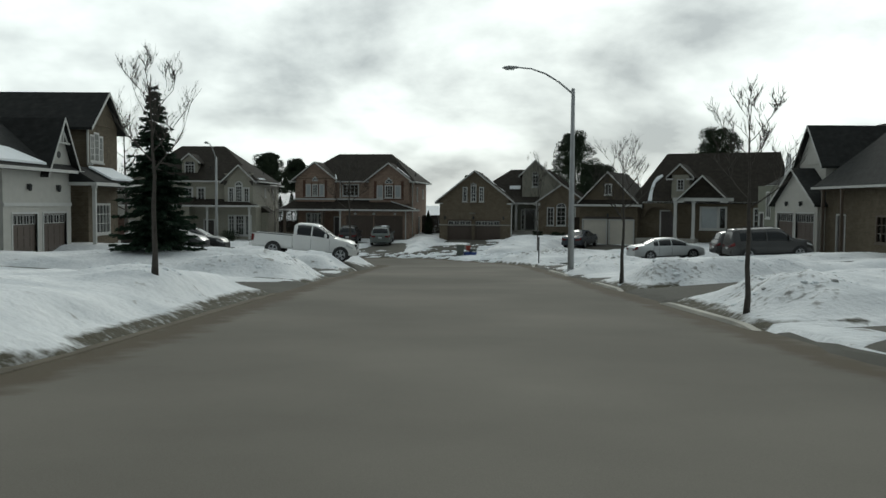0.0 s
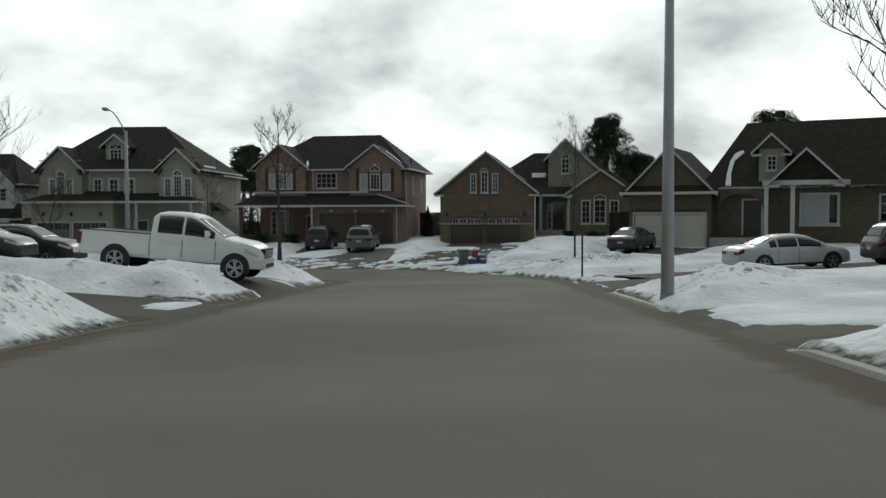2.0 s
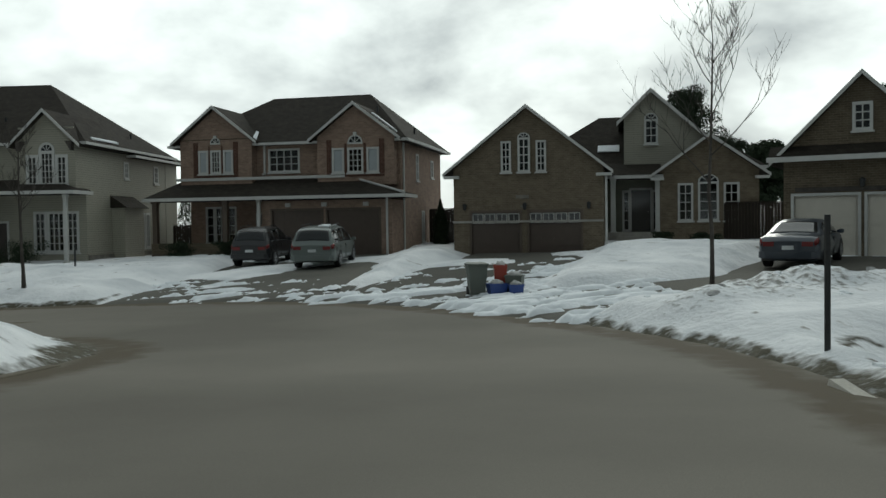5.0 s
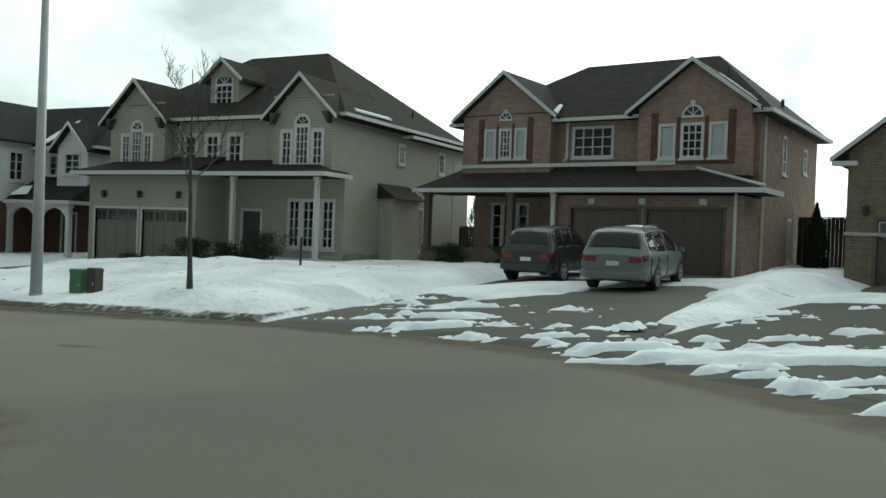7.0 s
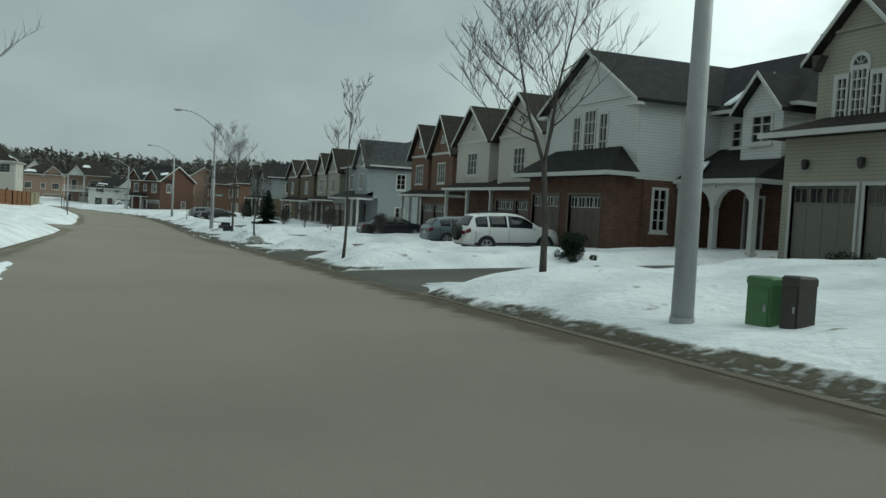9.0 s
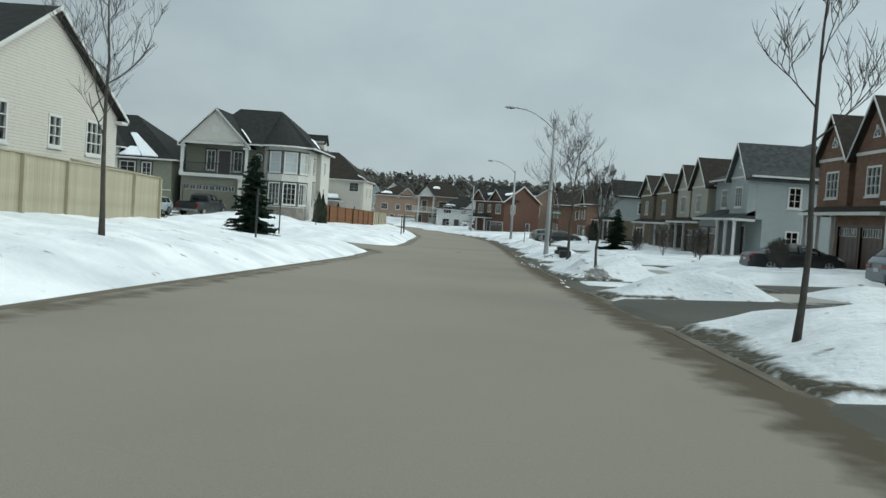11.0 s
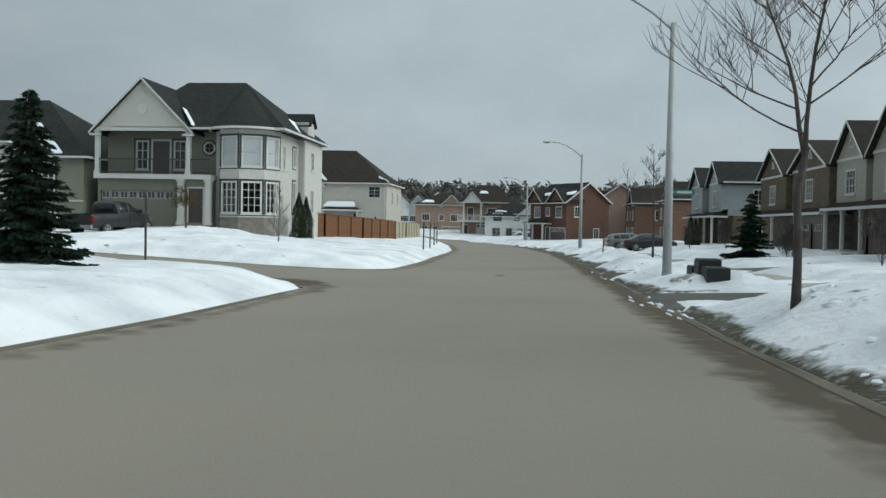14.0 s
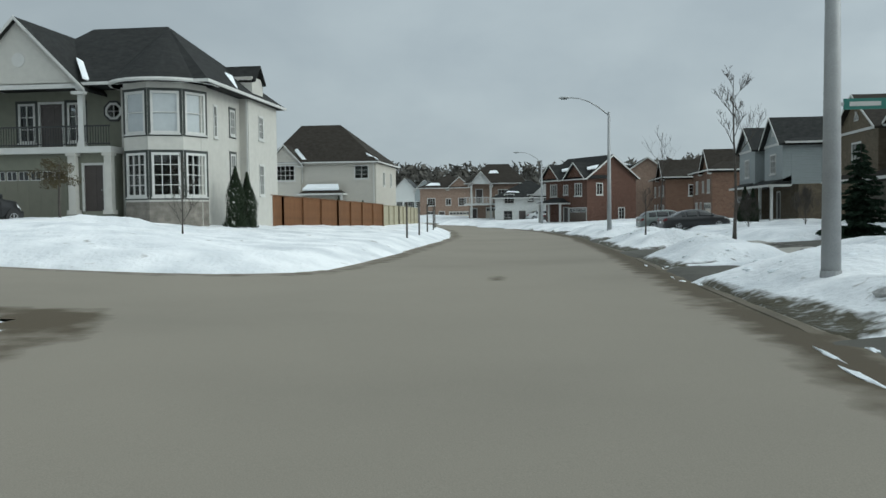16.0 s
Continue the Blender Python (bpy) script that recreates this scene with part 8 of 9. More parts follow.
def forked_tree(x, y, height, seed, label, trunk_r=0.1, fork=0.42, stems=2, reach=0.9, sink=0.15, turn=0):
    """A street tree whose trunk divides low into a few leading stems with long side limbs."""
    rnd = random.Random(seed)
    top = thing("bare_tree", pose(x, y, on_snow(x, y, -sink), 0, 0, turn), label, "tree", "street trees")
    bm = bmesh.new()
    pts = [Vector((rnd.uniform(-0.03, 0.03) * i, rnd.uniform(-0.03, 0.03) * i, height * fork * i / 4)) for i in range(5)]
    tube(bm, pts, [trunk_r * k for k in (1.3, 1.05, 0.95, 0.9, 0.88)], 10)
    part("trunk", bm, M_BARK, top, smooth=True)
    for k in range(stems):
        a = 2 * math.pi * k / stems + rnd.uniform(-0.25, 0.25)
        q = Vector((math.cos(a) * 0.3, math.sin(a) * 0.3, 1)).normalized()
        line, bm = [pts[-1] - Vector((0, 0, 0.05))], bmesh.new()
        for i in range(7):
            q = (q + Vector((rnd.uniform(-1, 1), rnd.uniform(-1, 1), 0.35)) * 0.10).normalized()
            line.append(line[-1] + q * height * (1 - fork) / 6.5)
        tube(bm, line, [trunk_r * (0.66 - 0.085 * i) for i in range(8)], 7)
        for j in range(9):
            f = 0.6 + 6.2 * (j + rnd.uniform(0, 0.6)) / 9
            i = min(int(f), 6)
            b = line[i].lerp(line[i + 1], f - i)
            c = a + rnd.uniform(-1.5, 1.5)
            d = Vector((math.cos(c), math.sin(c), rnd.uniform(0.05, 0.5) + 0.1 * i)).normalized()
            grow(bm, b, d, height * (0.24 - 0.022 * i) * reach, trunk_r * (0.30 - 0.03 * i), 3, rnd, 0.5, 0.12, 5, (3, 5))
        part("stem", bm, M_BARK, top)
    return top


TREE = "leafless young street tree standing in snow"
bare_tree(-6.4, 19.1, 4.5, 1, "small leafless tree with spreading limbs in a snowbank", 0.07, 0.5, 8, 0.5, 3, wide=1.1)
bare_tree(5.8, 16.8, 4.2, 2, TREE, 0.06, 0.5, 8, 0.35)
bare_tree(5.93, 29.7, 4.5, 3, TREE, 0.07, 0.45, 9, 0.2, wide=1.15)
bare_tree(-6.3, 55.5, 5.8, 4, TREE, 0.085, 0.4, 9, 0.3)
bare_tree(6.95, 68.6, 7.6, 5, TREE, 0.065, 0.40, 9, 0.6)
bare_tree(-14.8, 74.45, 5.4, 6, TREE, 0.07, 0.42, 7, 0.3)
forked_tree(-24.85, 74.6, 5.3, 7, "leafless street tree with long reaching limbs", 0.062, 0.42, 2, 1.1, 0.15, 30)
bare_tree(-36.8, 73.7, 5.5, 8, TREE, 0.05, 0.48, 6, 0.8, wide=0.75)
bare_tree(-33.6, 62.4, 6.4, 9, "leafless tree beside a board fence", 0.08, 0.30, 9, 0.3, wide=1.2)
bare_tree(-44.2, 61.4, 6.2, 10, TREE, 0.065, 0.35, 8, 0.3)
forked_tree(-67.1, 74.0, 6.3, 11, "tall forked leafless tree beside a street lamp", 0.066, 0.40, 2, 1.2, 0.15, 15)
forked_tree(-60.0, 74.35, 4.1, 12, "leafless forked street tree behind a dirty snow heap", 0.05, 0.50, 3, 0.75, 0.3, 20)
bare_tree(-96.5, 75.7, 5.4, 13, "slender leafless street tree", 0.06, 0.5, 7, 0.9, wide=0.7)
bare_tree(-110.5, 74.4, 2.4, 14, "small leafless sapling by the street", 0.05, 0.5, 4, 0.8, 2)
bare_tree(-142.0, 79.0, 8.0, 15, "slender leafless tree among far houses", 0.09, 0.5, 6, 0.8, 2)
bare_tree(-38.0, 103.0, 8.5, 16, "leafless tree behind the houses", 0.12, 0.4, 8, 0.5)
bare_tree(-22.8, 61.6, 10.2, 18, "broad leafless tree on the inner corner lot", 0.15, 0.3, 14, 0.35, wide=1.3)
bare_tree(-98.6, 56.2, 2.9, 23, "bare multi-stemmed shrub in snow", 0.035, 0.1, 9, 1.2, 2)
for i, (x, y, tall) in enumerate(((-66.0, 83.6, 1.3), (-68.2, 84.0, 1.2), (-78.0, 83.0, 1.6), (-80.6, 83.4, 1.4), (-86.2, 82.6, 1.9), (-99.5, 83.2, 1.8), (-102.0, 83.6, 1.6), (-116.5, 83.5, 1.8), (-126.8, 82.8, 2.0), (-43.0, 84.0, 0.9))):
    bare_tree(x, y, tall, 140 + i, "bare twiggy shrub before a house front", 0.03, 0.06, 22, 1.0, 3, wide=1.5)


def spruce(x, y, height, radius, seed, label, name="spruce_tree", sink=0.1):
    """A conifer: drooping whorls of branches, each hung with needle sprays."""
    rnd = random.Random(seed)
    top = thing(name, pose(x, y, on_snow(x, y, -sink)), label, "tree")
    bm = bmesh.new()
    tube(bm, [(0, 0, 0), (0, 0, height * 0.5), (0, 0, height * 0.98)], [0.13, 0.08, 0.015], 8)
    part("trunk", bm, M_BARK, top)
    bm = bmesh.new()
    tiers = int(height * 3.4)
    for q in range(tiers):
        f0 = q / tiers
        for k in range(int(19 - 9 * f0)):
            t = min(0.985, max(0.0, f0 + rnd.uniform(-0.75, 0.75) / tiers))
            z = height * (0.04 + 0.95 * t)
            ln = (radius * (1 - t) ** 0.9 * rnd.uniform(0.5, 1.2) + 0.07)
            a = 2 * math.pi * (k + rnd.uniform(-0.35, 0.35)) / int(19 - 9 * f0) + q * 1.3
            d = Vector((math.cos(a), math.sin(a), 0))
            s = Vector((-d.y, d.x, 0))
            segs = max(2, int(ln / 0.13))
            for i in range(segs):
                f = (i + 0.6) / segs
                c = Vector((0, 0, z)) + d * ln * f + Vector((0, 0, ln * (-0.42 * f + 0.26 * f * f) + rnd.uniform(-0.02, 0.02)))
                w = (0.08 + 0.24 * (1 - f) * min(1, ln)) * 1.1
                for j in range(15):
                    o = rnd.uniform(-1, 1)
                    tip = c + d * rnd.uniform(0.04, 0.2) + s * o * w * 1.4 + Vector((0, 0, rnd.uniform(-0.13, 0.02)))
                    b0 = c + s * o * w * 0.35
                    u = Vector((rnd.uniform(-1, 1), rnd.uniform(-1, 1), rnd.uniform(-1, 1))) * 0.058
                    bm.faces.new([bm.verts.new(v) for v in (b0 - u, b0 + u, tip)])
    part("crown", bm, M_NEEDLE, top)
    return top


spruce(-11.2, 33.4, 6.3, 1.65, 31, "dark blue-green spruce beside a snowbank")
spruce(-73.4, 57.2, 4.7, 1.5, 32, "dark green spruce on a snowy corner", sink=0.3)
spruce(-104.6, 82.3, 4.2, 1.5, 33, "dark conifer shrub before a house")
def cedar(x, y, height, radius, seed, label):
    """A dense narrow column of upright sprays."""
    rnd = random.Random(seed)
    top = thing("cedar_shrub", pose(x, y, on_snow(x, y, -0.15)), label, "shrub")
    bm = bmesh.new()
    tube(bm, [(0, 0, 0), (0, 0, height * 0.8)], [0.05, 0.015], 6)
    part("trunk", bm, M_BARK, top)
    bm = bmesh.new()
    for k in range(3200):
        f = rnd.random() ** 1.2
        r = radius * (1 - f ** 1.8) * (0.85 + 0.15 * math.sin(f * 9 + seed)) * rnd.uniform(0.72, 1.06)
        a = rnd.uniform(0, 2 * math.pi)
        c = Vector((r * math.cos(a), r * math.sin(a), height * f))
        s = Vector((-math.sin(a), math.cos(a), 0)) * rnd.uniform(0.02, 0.045)
        tip = c + Vector((math.cos(a) * 0.05, math.sin(a) * 0.05, rnd.uniform(0.07, 0.16)))
        bm.faces.new([bm.verts.new(v) for v in (c - s, c + s, tip)])
    part("crown", bm, M_HEDGE, top)


# the last two are added to block a bright gap between two houses
for i, (x, y, h) in enumerate(((-108.9, 54.5, 3.0), (-110.0, 54.7, 2.8), (-131.0, 84.0, 2.4), (-133.5, 84.0, 2.6), (-134.5, 84.2, 2.2), (-147.6, 50.3, 2.2), (-147.6, 52.6, 2.0), (-2.3, 95.6, 2.6), (-18.3, 101.4, 5.0), (-19.8, 102.2, 4.6))):
    cedar(x, y, h, 0.24 * h, 40 + i, "narrow dark cedar growing close by a house")


def leafy_ball(name, x, y, z, rad, high, seed, label, mat, count=900, leaf=0.07, trunk=0.0, category="shrub", lobes=0):
    """A crown of many small leaf faces in uneven clumps, on a trunk if it has one."""
    rnd = random.Random(seed)
    top = thing(name, pose(x, y, z), label, category)
    if trunk:
        bm = bmesh.new()
        tube(bm, [(0, 0, 0), (rad * 0.05, 0, trunk * 0.6), (0, rad * 0.04, trunk + high)], [rad * 0.09, rad * 0.07, rad * 0.02], 8)
        part("trunk", bm, M_BARK, top)
    bm = bmesh.new()
    clumps = [(Vector((rnd.gauss(0, 0.45) * rad, rnd.gauss(0, 0.45) * rad, trunk + high * rnd.uniform(0.1, 1.0))), rnd.uniform(0.25, 0.45) * rad) for _ in range(max(7, count // 130))]
    if lobes:    # boughs: larger low down, each a flattened spray
        clumps = []
        for i in range(lobes):
            f, a = (i + 0.5) / lobes, i * 2.4 + rnd.uniform(-0.5, 0.5)
            w = rad * (1.0 - 0.6 * f) * rnd.uniform(0.15, 0.95)
            clumps.append((Vector((math.cos(a) * w, math.sin(a) * w, trunk + high * (0.05 + 0.95 * f))), rad * rnd.uniform(0.13, 0.27)))
    for k in range(count):
        c, r = clumps[k % len(clumps)]
        d = Vector((rnd.gauss(0, 1), rnd.gauss(0, 1), rnd.gauss(0, 1))).normalized()
        p = c + Vector((d.x * r, d.y * r, d.z * r * min(1, high / rad) * 0.8)) * rnd.uniform(0.6, 1.05)
        p.z = max(p.z, 0.02)
        u = Vector((rnd.uniform(-1, 1), rnd.uniform(-1, 1), rnd.uniform(-1, 1))).normalized() * leaf
        w = u.cross(d).normalized() * leaf * 0.8 if u.cross(d).length > 1e-3 else Vector((leaf, 0, 0))
        bm.faces.new([bm.verts.new(q) for q in (p - u, p + w, p + u, p - w)])
    part("crown", bm, mat, top)


# pines far behind the bungalow, shrubs along the house fronts
for i, (x, y, r, h, tr) in enumerate(((19.2, 137.0, 5.2, 9.0, 5.5), (23.6, 140.0, 4.2, 5.2, 4.5), (46.0, 152.0, 6.0, 7.6, 9.0), (-29.3, 142.0, 4.2, 6.3, 5.8), (-25.4, 146.0, 3.8, 5.0, 6.2), (4.0, 152.0, 3.4, 4.0, 4.5), (20.6, 113.0, 2.8, 4.4, 2.6))):
    leafy_ball("pine_tree", x, y, at(x, y) - 0.2, r, h, 60 + i, "dark broad-crowned pine behind the houses", M_HEDGE, 30000, 0.095, tr, "tree", 80)
for i, (x, y, r, h) in enumerate(((-25.0, 85.6, 0.8, 0.9), (-23.2, 85.5, 0.7, 0.8), (-21.6, 85.6, 0.9, 1.2), (-27.8, 85.3, 0.6, 0.9), (10.9, 88.2, 0.6, 0.45), (8.8, 87.6, 0.5, 0.5), (-15.2, 89.4, 0.7, 0.8), (-12.8, 89.6, 0.6, 0.8), (-34.4, 80.5, 0.5, 0.8))):
    leafy_ball("evergreen_shrub", x, y, on_snow(x, y, -0.15), r, h, 80 + i, "rounded dark evergreen shrub before a house", M_HEDGE, 5200, 0.028)
leafy_ball("cedar_bush", -60.4, 56.2, on_snow(-60.4, 56.2, -0.1), 0.8, 1.0, 99, "low cedar bush at the end of a board fence", M_HEDGE, 800, 0.06)


def far_woods():
    """Leafless and pine woods along the far rise: many ragged crowns under an uneven skyline."""
    rnd = random.Random(7)
    vs, fs = [], []
    for k in range(2600):
        ang = radians(228 - 104 * rnd.random())              # round the west end of the street
        dist = rnd.uniform(285, 350)
        x, y = -40 + dist * math.cos(ang), 62 + dist * math.sin(ang)
        h = 11.5 + 9.0 * float(fbm(np.array([x]), np.array([y]), 38, 3)[0]) + rnd.uniform(-1.5, 1.0)
        z, w = float(base(x, y)) - 0.5, rnd.uniform(1.6, 3.2)
        for j in range(30):
            t, a = rnd.random() ** 0.7, rnd.uniform(0, 6.28)
            r = w * math.sqrt(max(0.05, 1 - (2 * t - 1) ** 2)) * rnd.uniform(0.3, 1.0)
            c = (x + r * math.cos(a), y + r * math.sin(a), z + h * (0.1 + 0.9 * t))
            for i in range(3):
                vs.append(tuple(q + rnd.uniform(-1.35, 1.35) for q in c))
            fs.append((len(vs) - 3, len(vs) - 2, len(vs) - 1))
    me = bpy.data.meshes.new("far_woods")
    me.from_pydata(vs, [], fs)
    me.materials.append(M_WOODS)
    tagged(new("far_woods", me), "dark mixed woods on the far rise", "woods", "", "stuff")


M_WOODS = material("winter_woods", (0.105, 0.100, 0.088), 0.95, var=0.5, scale=0.05, fine=1.0, bump=0.0)
far_woods()


M_BRUSH = material("brown_winter_foliage", (0.075, 0.062, 0.035), 0.95, var=0.4, scale=2.0, bump=0.2)
leafy_ball("ornamental_tree", -100.4, 50.3, on_snow(-100.4, 50.3, -0.1), 0.75, 1.1, 140, "small rusty-leaved ornamental tree by an entry", M_BRUSH, 2600, 0.03, trunk=1.3, category="tree")


# ---- fences ----
def board_fence(name, pts, height, mat, label, step=0.15, rails=2):
    top = thing(name, pose(pts[0][0], pts[0][1], at(*pts[0])), label, "fence")
    ox, oy, oz = pts[0][0], pts[0][1], at(*pts[0])
    rnd = random.Random(len(pts) + int(abs(ox)))
    meshes = {}
    for (ax, ay), (bx, by) in zip(pts, pts[1:]):
        ln = math.hypot(bx - ax, by - ay)
        ang = math.atan2(by - ay, bx - ax)
        n = int(ln / step)
        for i in range(n):
            t = (i + 0.5) / n
            x, y = ax + (bx - ax) * t, ay + (by - ay) * t
            if "b" not in meshes:
                bm = bmesh.new()
                box(bm, -step * 0.48, step * 0.48, -0.012, 0.012, 0, height - 0.04)
                me = bpy.data.meshes.new("board")
                bmesh.ops.recalc_face_normals(bm, faces=bm.faces[:])
                bm.to_mesh(me)
                bm.free()
                me.materials.append(mat)
                meshes["b"] = me
            ob = new("board", meshes["b"])
            ob.parent = top
            ob.matrix_basis = pose(x - ox, y - oy, at(x, y) - oz + rnd.uniform(0, 0.02), 0, 0, math.degrees(ang))
        m = max(1, int(ln / 2.4))
        for i in range(m + 1):
            x, y = ax + (bx - ax) * i / m, ay + (by - ay) * i / m
            bm = bmesh.new()
            box(bm, x - ox - 0.05, x - ox + 0.05, y - oy - 0.05 + 0.07, y - oy + 0.05 + 0.07, at(x, y) - oz - 0.2, at(x, y) - oz + height - 0.03)
            part("post", bm, mat, top)
        bm = bmesh.new()
        k = 6
        loft(bm, [[(ax + (bx - ax) * i / k - ox + o * math.sin(ang), ay + (by - ay) * i / k - oy - o * math.cos(ang), at(ax + (bx - ax) * i / k, ay + (by - ay) * i / k) - oz + height + z) for o, z in ((-0.07, -0.02), (0.07, -0.02), (0.07, 0.02), (-0.07, 0.02))] for i in range(k + 1)])
        part("cap_rail", bm, mat, top)


board_fence("cedar_fence", [(-112.5, 53.0), (-118.0, 54.0), (-126.0, 55.4), (-136.6, 56.5)], 2.05, M_WOOD, "red-brown cedar board fence beside the street")
board_fence("weathered_fence", [(-136.8, 56.5), (-146.0, 56.2), (-160.0, 55.8)], 2.0, M_WOOD_GREY, "weathered grey board fence continuing a cedar one", 0.2)
board_fence("board_fence", [(-34.0, 57.4), (-46.0, 57.2), (-59.5, 57.0)], 1.95, M_WOOD_GREY, "pale weathered board fence round a corner lot")
board_fence("side_fence", [(-19.2, 98.6), (-16.0, 99.6)], 2.0, M_WOOD_DARK, "dark stained board fence closing the gap between houses")
board_fence("side_fence", [(12.3, 90.2), (18.2, 89.0)], 2.2, M_WOOD_DARK, "dark stained board fence closing the gap between houses")
board_fence("side_fence", [(-3.0, 96.6), (0.6, 96.0)], 2.3, M_WOOD_DARK, "dark stained board fence closing the gap between houses")
board_fence("board_fence", [(-59.6, 56.9), (-59.6, 46.0)], 1.95, M_WOOD_GREY, "pale weathered board fence round a corner lot")


# ---- kerbs ----
def kerb(name, pts, mat, label, tall=0.035):
    """A low kerb with its gutter strip, dropped at the driveways."""
    bm = bmesh.new()
    n = len(pts)
    rows = []
    for i, (x, y) in enumerate(pts):
        d = Vector((pts[min(i + 1, n - 1)][0] - pts[max(i - 1, 0)][0], pts[min(i + 1, n - 1)][1] - pts[max(i - 1, 0)][1])).normalized()
        nx, ny = -d.y, d.x
        z = float(base(x, y)) + 0.006
        k = float(sstep(drive_edge(np.array(x), np.array(y)), 0.2, 1.0))
        rows.append([(x + nx * o, y + ny * o, z + h) for o, h in ((-0.30, -0.05), (-0.28, 0.0), (-0.03, 0.006), (0.0, 0.02 + tall * k), (0.15, 0.025 + tall * k), (0.19, -0.2))])
    loft(bm, rows)
    tagged(part(name, bm, mat), label, "kerb", "", "structure")


M_KERB = material("salted_concrete", (0.46, 0.44, 0.39), 0.9, var=0.3, scale=0.8, bump=0.3)
M_KERB_DIRTY = material("gritty_concrete", (0.135, 0.118, 0.090), 0.95, var=0.35, scale=0.8, bump=0.4)
kerb("kerb_east", [(5.3, y) for y in np.arange(-30, 55.5, 0.7)][::-1], M_KERB, "pale concrete kerb and gutter strip", 0.085)
kerb("kerb_west", [(-4.7, y) for y in np.arange(-30, 58.5, 0.7)], M_KERB_DIRTY, "gritty kerb beside banked snow")
kerb("kerb_north", [(x, float(np.interp(x, ROAD2_X, ROAD2_Y)) + 4.5) for x in np.arange(-200, -14, 0.7)], M_KERB_DIRTY, "gritty kerb with brown sand in the gutter")
kerb("kerb_south", [(x, float(np.interp(x, ROAD2_X, ROAD2_Y)) - 4.5) for x in np.arange(-74, -13, 0.7)][::-1], M_KERB_DIRTY, "gritty kerb beside banked snow")


# ---- street furniture ----
M_BOXGREEN = material("green_box_paint", (0.06, 0.15, 0.055), 0.5, var=0.15, bump=0.05)
M_BOXBROWN = material("brown_box_paint", (0.035, 0.030, 0.024), 0.5, var=0.15, bump=0.05)
M_CART = material("grey_green_plastic", (0.11, 0.125, 0.105), 0.5, var=0.1, bump=0.03)
M_CARTRED = material("red_plastic", (0.33, 0.05, 0.03), 0.5, var=0.1, bump=0.03)
M_CARTBLUE = material("blue_plastic", (0.025, 0.06, 0.23), 0.45, var=0.1, bump=0.03)
M_MAIL = material("dark_box_metal", (0.012, 0.016, 0.015), 0.6, metal=0.0, var=0.2, bump=0.02)


def utility_box(x, y, w, d, h, mat, label, turn=0):
    top = thing("utility_box", pose(x, y, on_snow(x, y, -0.2), 0, 0, turn), label, "utility box")
    bm = bmesh.new()
    loft(bm, [[(sx * w / 2 * k, sy * d / 2 * k, z) for sx, sy in ((-1, -1), (1, -1), (1, 1), (-1, 1))] for z, k in ((0, 1), (h * 0.86, 1), (h * 0.88, 1.06), (h * 0.97, 1.04), (h, 0.9))])
    part("body", bm, mat, top)
    bm = bmesh.new()
    box(bm, -w * 0.42, w * 0.42, -d / 2 - 0.012, -d / 2 - 0.002, h * 0.1, h * 0.82)
    dr = part("door", bm, mat, top)
    bm = bmesh.new()
    box(bm, w * 0.28, w * 0.36, -d / 2 - 0.03, -d / 2 - 0.012, h * 0.45, h * 0.55)
    part("latch", bm, M_STEEL, dr)


utility_box(-19.12, 75.0, 0.46, 0.36, 0.82, M_BOXGREEN, "green utility box standing in roadside snow")
utility_box(-18.6, 75.0, 0.30, 0.28, 0.84, M_BOXBROWN, "dark brown utility pedestal beside a green box")
utility_box(-86.4, 75.2, 0.4, 0.35, 0.5, M_BOXBROWN, "low dark utility pedestal in roadside snow")


def cart(x, y, turn, mat, label, w=0.58, h=1.02, lid=True, name="wheeled_bin"):
    top = thing(name, pose(x, y, at(x, y, 0.02), 0, 0, turn), label, "bin")
    bm = bmesh.new()
    loft(bm, [[(sx * k * w / 2, sy * k * w * 0.55, z) for sx, sy in ((-1, -1), (1, -1), (1, 1), (-1, 1))] for z, k in ((0.04, 0.74), (h * 0.9, 0.97), (h * 0.9, 1.05), (h * 0.94, 1.05))])
    part("body", bm, mat, top)
    if lid:
        bm = bmesh.new()
        loft(bm, [[(sx * k * w / 2, sy * k * w * 0.58, z) for sx, sy in ((-1, -1), (1, -1), (1, 1), (-1, 1))] for z, k in ((h * 0.945, 1.08), (h * 0.98, 1.06), (h * 1.01, 0.8))])
        part("lid", bm, mat, top)
        for s in (-1, 1):
            bm = bmesh.new()
            tube(bm, [(s * w * 0.36, w * 0.48, 0.12), (s * w * 0.44, w * 0.48, 0.12)], [0.12, 0.12], 14)
            part("wheel", bm, M_BLACK, top)
        bm = bmesh.new()
        tube(bm, [(-w * 0.4, w * 0.62, h * 0.9), (w * 0.4, w * 0.62, h * 0.9)], [0.018, 0.018], 6)
        part("handle", bm, mat, top)


